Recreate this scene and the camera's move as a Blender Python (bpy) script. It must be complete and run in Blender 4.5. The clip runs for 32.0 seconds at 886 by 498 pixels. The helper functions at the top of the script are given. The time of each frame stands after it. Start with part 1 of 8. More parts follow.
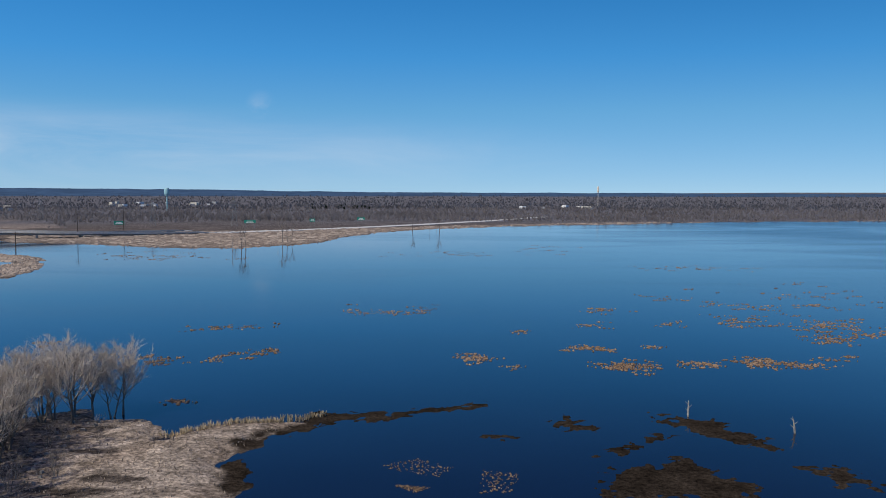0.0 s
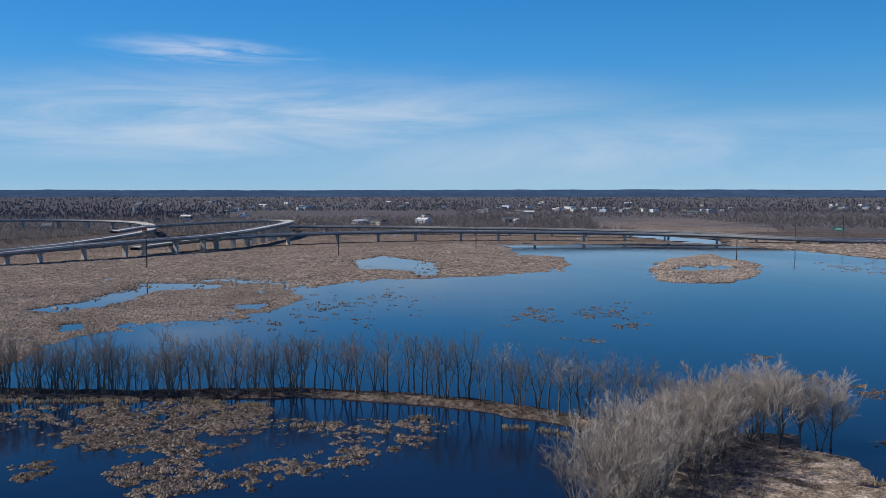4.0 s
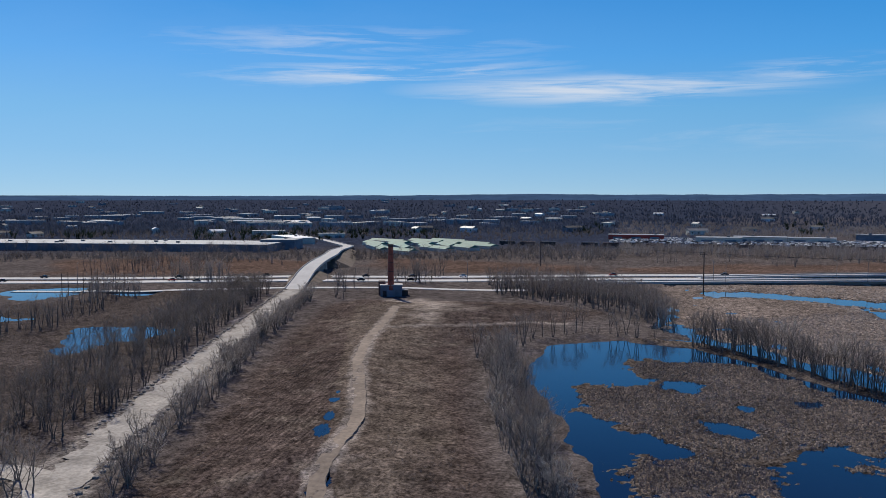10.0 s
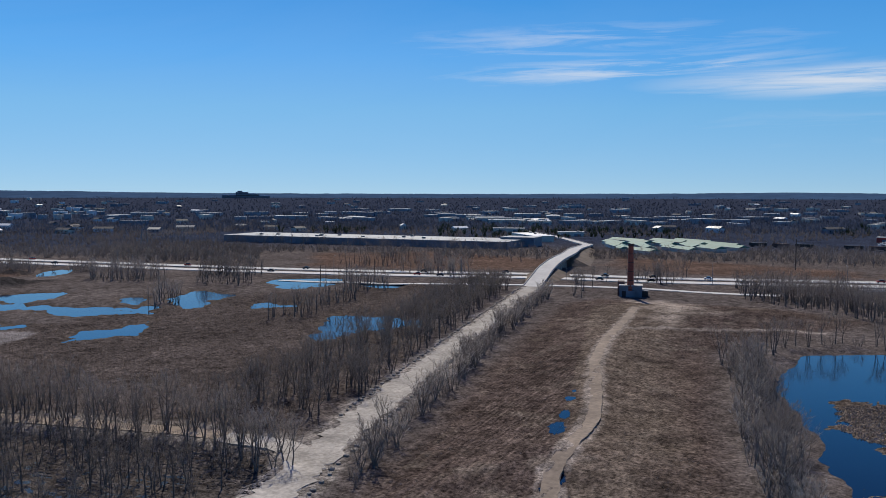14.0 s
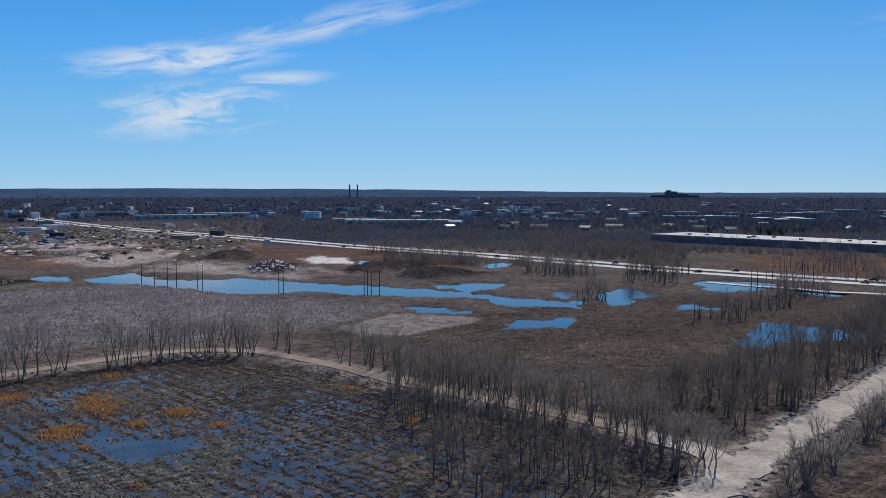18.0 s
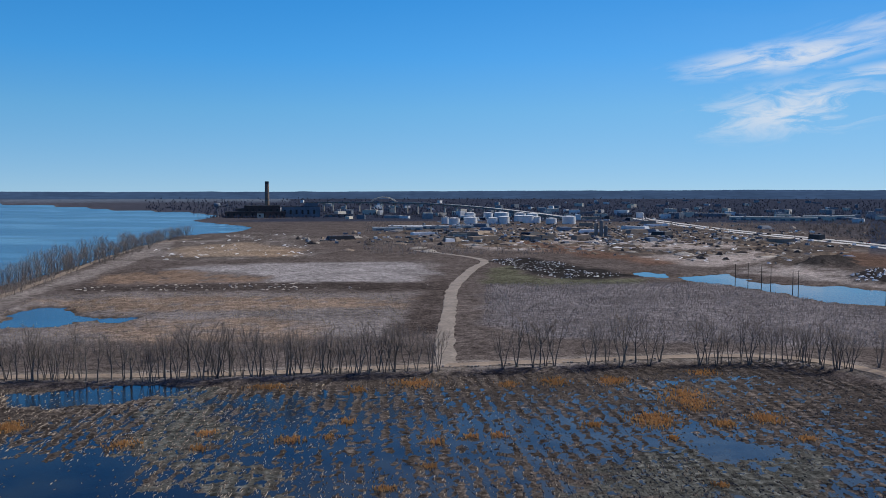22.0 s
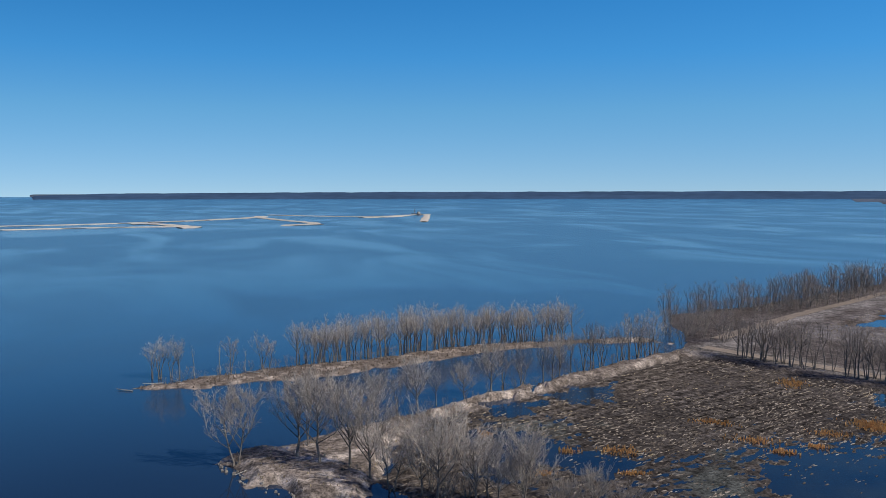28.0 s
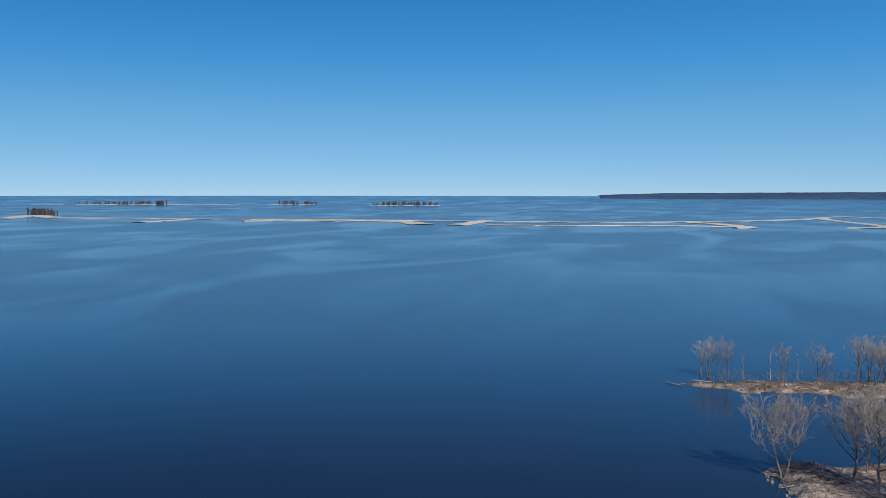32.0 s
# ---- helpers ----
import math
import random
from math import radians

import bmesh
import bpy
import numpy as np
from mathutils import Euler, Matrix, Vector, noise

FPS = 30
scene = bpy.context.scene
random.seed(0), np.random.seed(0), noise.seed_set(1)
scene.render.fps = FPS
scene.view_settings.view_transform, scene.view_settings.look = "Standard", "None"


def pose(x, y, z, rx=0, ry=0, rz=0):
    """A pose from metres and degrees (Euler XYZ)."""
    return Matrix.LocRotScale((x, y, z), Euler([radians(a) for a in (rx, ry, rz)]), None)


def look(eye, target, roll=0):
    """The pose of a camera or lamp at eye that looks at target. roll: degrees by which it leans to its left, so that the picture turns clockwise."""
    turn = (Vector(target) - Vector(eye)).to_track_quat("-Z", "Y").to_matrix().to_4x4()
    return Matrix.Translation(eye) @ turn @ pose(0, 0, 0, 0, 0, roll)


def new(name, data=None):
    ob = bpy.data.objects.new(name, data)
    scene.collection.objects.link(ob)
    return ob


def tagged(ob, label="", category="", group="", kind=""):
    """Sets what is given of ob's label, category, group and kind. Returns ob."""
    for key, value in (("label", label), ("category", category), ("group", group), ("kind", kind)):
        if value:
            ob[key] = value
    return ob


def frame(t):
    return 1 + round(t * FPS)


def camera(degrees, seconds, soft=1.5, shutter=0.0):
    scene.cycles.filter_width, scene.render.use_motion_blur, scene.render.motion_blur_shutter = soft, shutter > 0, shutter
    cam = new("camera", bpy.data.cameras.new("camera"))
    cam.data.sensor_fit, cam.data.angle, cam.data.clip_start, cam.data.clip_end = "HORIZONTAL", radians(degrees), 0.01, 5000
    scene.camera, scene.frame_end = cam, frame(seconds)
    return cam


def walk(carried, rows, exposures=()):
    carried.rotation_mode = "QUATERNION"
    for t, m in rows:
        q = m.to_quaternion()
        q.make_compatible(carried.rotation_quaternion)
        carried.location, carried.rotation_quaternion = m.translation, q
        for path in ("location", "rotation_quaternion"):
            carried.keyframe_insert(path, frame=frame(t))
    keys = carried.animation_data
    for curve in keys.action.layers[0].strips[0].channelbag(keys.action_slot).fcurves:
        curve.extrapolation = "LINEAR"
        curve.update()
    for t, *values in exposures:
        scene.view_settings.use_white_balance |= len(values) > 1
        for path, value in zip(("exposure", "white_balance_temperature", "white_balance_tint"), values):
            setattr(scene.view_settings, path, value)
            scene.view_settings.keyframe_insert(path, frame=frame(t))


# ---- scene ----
cam = camera(55.08, 32.0, soft=0.6)
# seconds, x, y, z, pitch, roll, yaw
ROWS = [
    (0, -2.50, 1.35, 37.58, -3.73, 0.08, -0.00), (0.5, -2.42, 1.13, 38.15, -3.74, 0.04, 5.93), (1, -2.40, 0.92, 38.75, -3.74, -0.01, 11.76),
    (1.5, -2.41, 0.70, 39.35, -3.76, 0.05, 17.62), (2, -2.33, 0.47, 39.96, -3.77, 0.09, 23.35), (2.5, -2.18, 0.26, 40.58, -3.75, -0.00, 29.21),
    (3, -2.00, 0.05, 41.22, -3.75, -0.02, 34.70), (3.5, -1.87, -0.10, 41.91, -3.75, 0.01, 40.18), (5.5, -1.38, -0.39, 44.57, -3.80, -0.03, 63.43),
    (6, -1.21, -0.42, 45.23, -3.81, -0.06, 69.34), (6.5, -1.00, -0.37, 45.88, -3.79, -0.11, 76.25), (7, -0.76, -0.23, 46.54, -3.80, -0.17, 85.06),
    (7.5, -0.52, -0.15, 47.27, -3.79, -0.24, 93.17), (8, -0.31, -0.01, 48.14, -3.79, -0.30, 99.22), (8.5, -0.12, 0.05, 49.15, -3.81, -0.22, 104.81),
    (9, 0.00, 0.00, 50.00, -3.81, -0.17, 108.97), (9.5, 0.00, 0.00, 50.00, -3.69, -0.07, 110.90), (10, 0.00, 0.00, 50.00, -3.64, 0.02, 111.70),
    (10.5, 0.00, 0.00, 50.00, -3.63, 0.06, 112.33), (11, 0.00, 0.00, 50.00, -3.64, 0.13, 112.76), (11.5, 0.00, 0.00, 50.00, -3.65, 0.19, 113.12),
    (12, 0.00, 0.00, 50.00, -3.68, 0.23, 113.53), (12.5, 0.00, 0.00, 50.00, -3.71, 0.19, 116.34), (13, 0.00, 0.00, 50.00, -3.74, 0.16, 119.98),
    (13.5, 0.00, 0.00, 50.00, -3.76, 0.14, 124.28), (15.5, 0.00, 0.00, 50.00, -3.83, 0.06, 136.22), (16, 0.00, 0.00, 50.00, -3.83, -0.02, 140.31),
    (16.5, 0.00, 0.00, 50.00, -3.84, -0.01, 144.39), (17, 0.00, 0.00, 50.00, -3.85, 0.05, 148.17), (17.5, 0.00, 0.00, 50.00, -3.85, 0.02, 152.01),
    (18, 0.00, 0.00, 50.00, -3.85, -0.00, 156.01), (18.5, 0.00, 0.00, 50.00, -3.85, 0.01, 160.93), (19, 0.00, 0.00, 50.00, -3.82, 0.01, 165.97),
    (19.5, 0.00, 0.00, 50.00, -3.84, -0.03, 171.08), (20, 0.00, 0.00, 50.00, -3.80, 0.02, 176.20), (20.5, 0.00, 0.00, 50.00, -3.79, 0.01, 181.04),
    (21, 0.00, 0.00, 50.00, -3.78, 0.02, 185.77), (21.5, 0.00, 0.00, 50.00, -3.76, -0.04, 190.46), (22, 0.00, 0.00, 50.00, -3.74, -0.01, 194.69),
    (22.5, 0.00, 0.00, 50.00, -3.72, 0.02, 199.17), (23, 0.00, 0.00, 50.00, -3.71, -0.02, 203.61), (23.5, 0.00, 0.00, 50.00, -3.70, 0.02, 208.00),
    (24, 0.00, 0.00, 50.00, -3.70, 0.01, 212.56), (24.5, 0.00, 0.00, 50.00, -3.70, 0.02, 217.22), (25, 0.00, 0.00, 50.00, -3.67, -0.04, 221.63),
    (25.5, 0.00, 0.00, 50.00, -3.71, 0.04, 226.20), (27.5, 0.00, 0.00, 50.00, -3.77, -0.06, 244.81), (28, 0.00, 0.00, 50.00, -3.75, -0.06, 249.43),
    (28.5, 0.00, 0.00, 50.00, -3.74, -0.02, 253.79), (29, 0.00, 0.00, 50.00, -3.74, -0.04, 258.44), (29.5, 0.00, 0.00, 50.00, -3.76, -0.04, 263.13),
    (30, 0.00, 0.00, 50.00, -3.75, 0.08, 267.68), (30.5, 0.00, 0.00, 50.00, -3.75, 0.05, 272.04), (31, 0.00, 0.00, 50.00, -3.77, 0.10, 276.49),
    (31.5, 0.00, 0.00, 50.00, -3.77, 0.04, 280.98), (32, 0.00, 0.00, 50.00, -3.78, 0.06, 285.62),
]
walk(cam, [(t, pose(x, y, z, 90 + p, 0, w) @ pose(0, 0, 0, 0, 0, r)) for t, x, y, z, p, r, w in ROWS])

# ---- world and sun ----
SUN_AZ, SUN_EL = 132.0, 42.0   # degrees left of the first heading, and above the horizon
sun_way = Vector((-math.sin(radians(SUN_AZ)) * math.cos(radians(SUN_EL)), math.cos(radians(SUN_AZ)) * math.cos(radians(SUN_EL)), math.sin(radians(SUN_EL))))
lamp = bpy.data.lights.new("sun", "SUN")
lamp.energy, lamp.angle, lamp.color = 3.8, radians(0.53), (1.0, 0.92, 0.8)
sun = new("sun", lamp)
sun.matrix_world = look(sun_way * 100, (0, 0, 0))
scene.view_settings.exposure = 0.0

world = bpy.data.worlds.new("sky")
scene.world = world
world.use_nodes = True
W = world.node_tree
W.nodes.clear()


def wn(kind, **kw):
    n = W.nodes.new(kind)
    for k, v in kw.items():
        n.inputs[k].default_value = v
    return n


def wmath(op, a, b=None):
    n = W.nodes.new("ShaderNodeMath")
    n.operation = op
    for i, v in enumerate((a, b)):
        if isinstance(v, (int, float)):
            n.inputs[i].default_value = v
        elif v is not None:
            W.links.new(v, n.inputs[i])
    return n.outputs[0]


SKY_TINT = [(0.0, (0.41, 0.475, 0.52)), (0.061, (0.30, 0.57, 0.66)), (0.1, (0.18, 0.57, 0.78)), (0.14, (0.135, 0.545, 0.8)), (0.21, (0.1, 0.36, 0.62)), (0.4, (0.09, 0.2, 0.46))]
sky = W.nodes.new("ShaderNodeTexSky")
sky.sky_type, sky.sun_disc = "NISHITA", False
sky.sun_elevation, sky.sun_rotation = radians(SUN_EL), radians(-SUN_AZ)
sky.altitude, sky.air_density, sky.dust_density, sky.ozone_density = 0, 1.0, 0.0, 1.0
coord = W.nodes.new("ShaderNodeTexCoord")
split = W.nodes.new("ShaderNodeSeparateXYZ")
W.links.new(coord.outputs["Generated"], split.inputs[0])
# clear cold air: the pale band near the horizon is kept thin
lifted = W.nodes.new("ShaderNodeCombineXYZ")
W.links.new(split.outputs[0], lifted.inputs[0])
W.links.new(split.outputs[1], lifted.inputs[1])
W.links.new(wmath("ADD", wmath("MULTIPLY", split.outputs[2], 1.6), 0.12), lifted.inputs[2])
W.links.new(lifted.outputs[0], sky.inputs[0])
az = wmath("ARCTAN2", wmath("MULTIPLY", split.outputs[0], -1.0), split.outputs[1])
el = wmath("ARCSINE", split.outputs[2])


def cloud_bank(az0, el0, half_az, half_el, tilt, scale, stretch, low, high, gain, warp=0.6, seed=0.0):
    """Streaky high cloud round a place in the sky (degrees)."""
    d = wmath("SUBTRACT", az, radians(az0))
    d = wmath("ARCTAN2", wmath("SINE", d), wmath("COSINE", d))
    e = wmath("SUBTRACT", wmath("SUBTRACT", el, radians(el0)), wmath("MULTIPLY", d, tilt))
    u, v = wmath("DIVIDE", d, radians(half_az)), wmath("DIVIDE", e, radians(half_el))
    rr = wmath("SQRT", wmath("ADD", wmath("MULTIPLY", u, u), wmath("MULTIPLY", v, v)))
    fall = W.nodes.new("ShaderNodeMapRange")
    fall.interpolation_type = "SMOOTHSTEP"
    W.links.new(rr, fall.inputs[0])
    fall.inputs[1].default_value, fall.inputs[2].default_value, fall.inputs[3].default_value, fall.inputs[4].default_value = 0.0, 1.0, 1.0, 0.0
    comb = W.nodes.new("ShaderNodeCombineXYZ")
    W.links.new(wmath("MULTIPLY", d, 1.0), comb.inputs[0])
    W.links.new(wmath("MULTIPLY", e, stretch), comb.inputs[1])
    comb.inputs[2].default_value = seed
    nz = wn("ShaderNodeTexNoise", Scale=scale, Detail=9.0, Roughness=0.62, Distortion=warp)
    W.links.new(comb.outputs[0], nz.inputs["Vector"])
    m = W.nodes.new("ShaderNodeMapRange")
    m.interpolation_type = "SMOOTHSTEP"
    W.links.new(nz.outputs[0], m.inputs[0])
    m.inputs[1].default_value, m.inputs[2].default_value = low, high
    return wmath("MULTIPLY", wmath("MULTIPLY", fall.outputs[0], m.outputs[0]), gain)


banks = [
    cloud_bank(60, 4.8, 36, 4.4, -0.02, 4, 7, 0.2, 0.78, 0.72),
    cloud_bank(61, 9.0, 9, 1.2, 0.03, 9, 9, 0.34, 0.65, 0.55, seed=1.0),
    cloud_bank(88, 7.6, 9, 1.3, -0.02, 8, 10, 0.36, 0.65, 0.45, seed=1.5),
    cloud_bank(116, 8.0, 17, 1.3, -0.03, 6, 15, 0.34, 0.64, 0.7, seed=2.0),
    cloud_bank(101, 6.9, 18, 1.5, 0.0, 5, 16, 0.30, 0.64, 0.85, seed=2.5),
    cloud_bank(118, 9.8, 20, 1.8, 0.0, 6, 13, 0.36, 0.68, 0.45, seed=3.5),
    cloud_bank(96, 4.0, 34, 2.2, 0.0, 5, 9, 0.42, 0.8, 0.25, seed=3.0),
    cloud_bank(173, 8.4, 10, 1.5, -0.1, 13, 4.5, 0.32, 0.62, 0.95, seed=5.0),
    cloud_bank(164, 10.8, 17, 1.6, -0.22, 9, 6, 0.32, 0.68, 0.65, seed=6.0),
    cloud_bank(167, 7.3, 5.5, 0.8, -0.08, 14, 4, 0.34, 0.58, 0.7, seed=7.0),
    cloud_bank(172.5, 5.2, 9, 2.6, -0.1, 14, 3.4, 0.36, 0.64, 0.85, 1.0, seed=8.0),
    cloud_bank(28, 2.6, 44, 3.6, 0.0, 3, 5, 0.2, 0.75, 0.5, seed=11.0),
    cloud_bank(140, 7.0, 75, 13, 0.0, 2, 3, 0.0, 0.6, 0.1, seed=12.0),
    cloud_bank(12, 5.6, 1.2, 1.3, 0.0, 22, 2, 0.34, 0.75, 0.22, seed=9.0),
    cloud_bank(28, 4.0, 20, 2.6, 0.05, 5, 6, 0.36, 0.8, 0.3, seed=10.0),
]
total = banks[0]
for b in banks[1:]:
    total = wmath("MAXIMUM", total, b)
mix = W.nodes.new("ShaderNodeMix")
mix.data_type = "RGBA"
W.links.new(total, mix.inputs[0])
haze = W.nodes.new("ShaderNodeValToRGB")
W.links.new(wmath("DIVIDE", el, radians(90)), haze.inputs[0])
stops = haze.color_ramp.elements
for _ in range(4):
    stops.new(0.5)
for q, (p, c) in zip(stops, SKY_TINT):
    q.position, q.color = p, (*c, 1)
tinted = W.nodes.new("ShaderNodeMix")
tinted.data_type, tinted.blend_type = "RGBA", "MULTIPLY"
tinted.inputs[0].default_value = 1.0
W.links.new(sky.outputs[0], tinted.inputs[6])
# the sky is brighter round the sun, a little less so than the model gives
turn = wmath("COSINE", wmath("SUBTRACT", az, radians(SUN_AZ)))
even = wmath("SUBTRACT", wmath("SUBTRACT", 2.28, wmath("MULTIPLY", turn, 0.14)), wmath("MULTIPLY", wmath("MULTIPLY", turn, turn), 0.6))
west = wmath("POWER", wmath("MAXIMUM", wmath("COSINE", wmath("SUBTRACT", az, radians(80))), 0.0), 5.0)
even = wmath("SUBTRACT", even, wmath("MULTIPLY", west, 0.22))
twice = W.nodes.new("ShaderNodeVectorMath")
twice.operation = "SCALE"
W.links.new(haze.outputs[0], twice.inputs[0])
W.links.new(even, twice.inputs["Scale"])
W.links.new(twice.outputs[0], tinted.inputs[7])
W.links.new(tinted.outputs[2], mix.inputs[6])
mix.inputs[7].default_value = (7.2, 7.6, 8.3, 1)
back = W.nodes.new("ShaderNodeBackground")
back.inputs[1].default_value = 0.1
W.links.new(mix.outputs[2], back.inputs[0])
W.links.new(back.outputs[0], W.nodes.new("ShaderNodeOutputWorld").inputs[0])

# ---- materials ----
class Nodes:
    """A short way to write a node material."""

    def __init__(self, name):
        self.mat = bpy.data.materials.new(name)
        self.mat.use_nodes = True
        self.t = self.mat.node_tree
        self.bsdf = self.t.nodes["Principled BSDF"]

    def add(self, kind, **kw):
        n = self.t.nodes.new(kind)
        for k, v in kw.items():
            self.put(n, k, v)
        return n

    def put(self, n, k, v):
        s = n.inputs[k]
        if isinstance(v, bpy.types.NodeSocket):
            self.t.links.new(v, s)
        else:
            s.default_value = v

    def noise(self, scale, detail=4.0, rough=0.55, vector=None, warp=0.0):
        n = self.add("ShaderNodeTexNoise", Scale=scale, Detail=detail, Roughness=rough, Distortion=warp)
        self.put(n, "Vector", vector if vector is not None else self.place())
        return n.outputs[0]

    def place(self, stretch=(1, 1, 1), turn=0.0):
        c = self.add("ShaderNodeNewGeometry").outputs["Position"]
        m = self.add("ShaderNodeMapping", Vector=c)
        m.inputs["Scale"].default_value = stretch
        m.inputs["Rotation"].default_value = (0, 0, turn)
        return m.outputs[0]

    def ramp(self, fac, stops):
        n = self.add("ShaderNodeValToRGB", Fac=fac)
        e = n.color_ramp.elements
        while len(e) < len(stops):
            e.new(0.5)
        for q, (p, c) in zip(e, stops):
            q.position, q.color = p, (*c, 1) if len(c) == 3 else c
        return n.outputs[0]

    def span(self, v, a, b, c=0.0, d=1.0):
        n = self.add("ShaderNodeMapRange", Value=v)
        for i, q in zip((1, 2, 3, 4), (a, b, c, d)):
            n.inputs[i].default_value = q
        return n.outputs[0]

    def mix(self, fac, a, b, how="MIX"):
        n = self.t.nodes.new("ShaderNodeMix")
        n.data_type, n.blend_type = "RGBA", how
        for i, v in ((0, fac), (6, a), (7, b)):
            if isinstance(v, bpy.types.NodeSocket):
                self.t.links.new(v, n.inputs[i])
            else:
                n.inputs[i].default_value = v if i == 0 else (*v, 1)
        return n.outputs[2]

    def bump(self, height, strength, distance):
        self.put(self.bsdf, "Normal", self.add("ShaderNodeBump", Height=height, Strength=strength, Distance=distance).outputs[0])

    def thin(self, colour, share):
        """Lets part of the light pass, as through a tuft of blades or twigs."""
        out = self.t.nodes["Material Output"]
        mixed = self.t.nodes.new("ShaderNodeMixShader")
        mixed.inputs[0].default_value = share
        through_ = self.add("ShaderNodeBsdfTranslucent", Color=colour)
        self.t.links.new(self.bsdf.outputs[0], mixed.inputs[1])
        self.t.links.new(through_.outputs[0], mixed.inputs[2])
        self.t.links.new(mixed.outputs[0], out.inputs[0])

    def done(self, **kw):
        for k, v in kw.items():
            k = k.replace("_", " ")
            self.put(self.bsdf, k, (*v, 1) if isinstance(v, tuple) and len(v) == 3 else v)
        return self.mat


def plain(name, colour, rough=0.8, vary=0.25, scale=1.5, metal=0.0, bump=0.3, dist=0.02, coarse=0.12, gloss=0.5):
    """A surface of one colour with stains at two scales and a difference from piece to piece."""
    m = Nodes(name)
    info = m.add("ShaderNodeObjectInfo").outputs["Random"]
    a = m.span(m.noise(scale), 0.3, 0.7, 1 - vary, 1 + vary)
    b = m.span(m.noise(coarse), 0.3, 0.7, 1 - vary, 1 + vary)
    c = m.span(info, 0, 1, 1 - vary * 0.6, 1 + vary * 0.6)
    col = m.mix(1.0, colour, m.mix(1.0, m.mix(1.0, a, b, "MULTIPLY"), c, "MULTIPLY"), "MULTIPLY")
    m.bump(m.noise(scale * 6), bump, dist)
    return m.done(Base_Color=col, Roughness=rough, Metallic=metal, Specular_IOR_Level=gloss)


def bark(name, dark, light, scale=2.0, twigs=False):
    m = Nodes(name)
    info = m.add("ShaderNodeObjectInfo").outputs["Random"]
    f = m.span(m.noise(scale, 5), 0.3, 0.7)
    col = m.mix(f, dark, light)
    col = m.mix(1.0, col, m.span(info, 0, 1, 0.75, 1.25), "MULTIPLY")
    m.bump(m.noise(9, 3, vector=m.place((1, 1, 0.3))), 0.5, 0.03)
    if twigs:
        m.thin(col, 0.3)
    return m.done(Base_Color=col, Roughness=0.9)


def make_ground():
    """Bare soil, dead grass and reed litter; alpha of the cover tells how clumpy it is."""
    m = Nodes("ground")
    at = m.add("ShaderNodeAttribute")
    at.attribute_name = "cover"
    wide, mid, fine = m.noise(0.03, 6, 0.6), m.noise(0.3, 5, 0.65), m.noise(1.6, 4, 0.7)
    v = m.mix(1.0, m.span(wide, 0.3, 0.7, 0.72, 1.28), m.span(mid, 0.32, 0.68, 0.5, 1.5), "MULTIPLY")
    v = m.mix(1.0, v, m.span(fine, 0.32, 0.68, 0.35, 1.65), "MULTIPLY")
    tuft = m.noise(1.0, 3, 0.6)
    gaps = m.ramp(tuft, [(0.36, (0.22, 0.2, 0.19)), (0.5, (0.95, 0.93, 0.9)), (0.66, (1.45, 1.4, 1.3))])
    v = m.mix(at.outputs["Alpha"], v, m.mix(1.0, v, gaps, "MULTIPLY"))
    till = m.add("ShaderNodeAttribute")
    till.attribute_name = "till"
    part_ = m.add("ShaderNodeSeparateColor", Color=till.outputs["Color"])
    for socket, turn, period, low, high in ((0, 1.328, 1.1, 0.8, 1.22), (1, -0.338, 3.4, 0.6, 1.5), (1, 1.233, 2.6, 0.75, 1.3)):
        w = m.add("ShaderNodeTexWave", Vector=m.place(turn=turn), Scale=0.314 / period, Distortion=5.5, Detail=3.0)
        w.inputs["Detail Scale"].default_value = 1.4
        v = m.mix(part_.outputs[socket], v, m.mix(1.0, v, m.span(w.outputs[1], 0.1, 0.9, low, high), "MULTIPLY"))
    col = m.mix(1.0, at.outputs["Color"], v, "MULTIPLY")
    m.bump(m.mix(0.5, mid, fine), 1.0, 0.5)
    return m.done(Base_Color=col, Roughness=1.0, Specular_IOR_Level=0.0)


def make_water():
    m = Nodes("water")
    big = m.noise(0.0035, 3, 0.55, m.place((1, 2.2, 1), 0.9), 1.0)
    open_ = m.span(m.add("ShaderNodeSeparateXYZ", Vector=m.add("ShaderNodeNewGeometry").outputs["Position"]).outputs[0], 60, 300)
    streak = m.span(big, 0.42, 0.62)
    calm = m.mix(open_, streak, m.span(big, 0.38, 0.55, 0.55, 1.0))
    rip = m.noise(1.1, 4, 0.6, m.place((1, 2.0, 1), 0.3))
    swell = m.noise(0.15, 3, 0.5, m.place((1, 2.5, 1), 0.3))
    bump = m.add("ShaderNodeBump", Height=m.mix(0.3, rip, swell), Strength=m.mix(open_, m.span(calm, 0, 1, 0.02, 0.09), m.span(calm, 0, 1, 0.03, 0.2)), Distance=0.08)
    m.put(m.bsdf, "Normal", bump.outputs[0])
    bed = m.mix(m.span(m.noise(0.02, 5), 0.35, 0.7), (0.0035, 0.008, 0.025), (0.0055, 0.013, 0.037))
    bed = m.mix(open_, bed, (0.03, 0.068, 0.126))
    return m.done(Base_Color=bed, Roughness=m.mix(open_, m.span(calm, 0, 1, 0.03, 0.1), m.span(calm, 0, 1, 0.08, 0.22)), IOR=1.33)


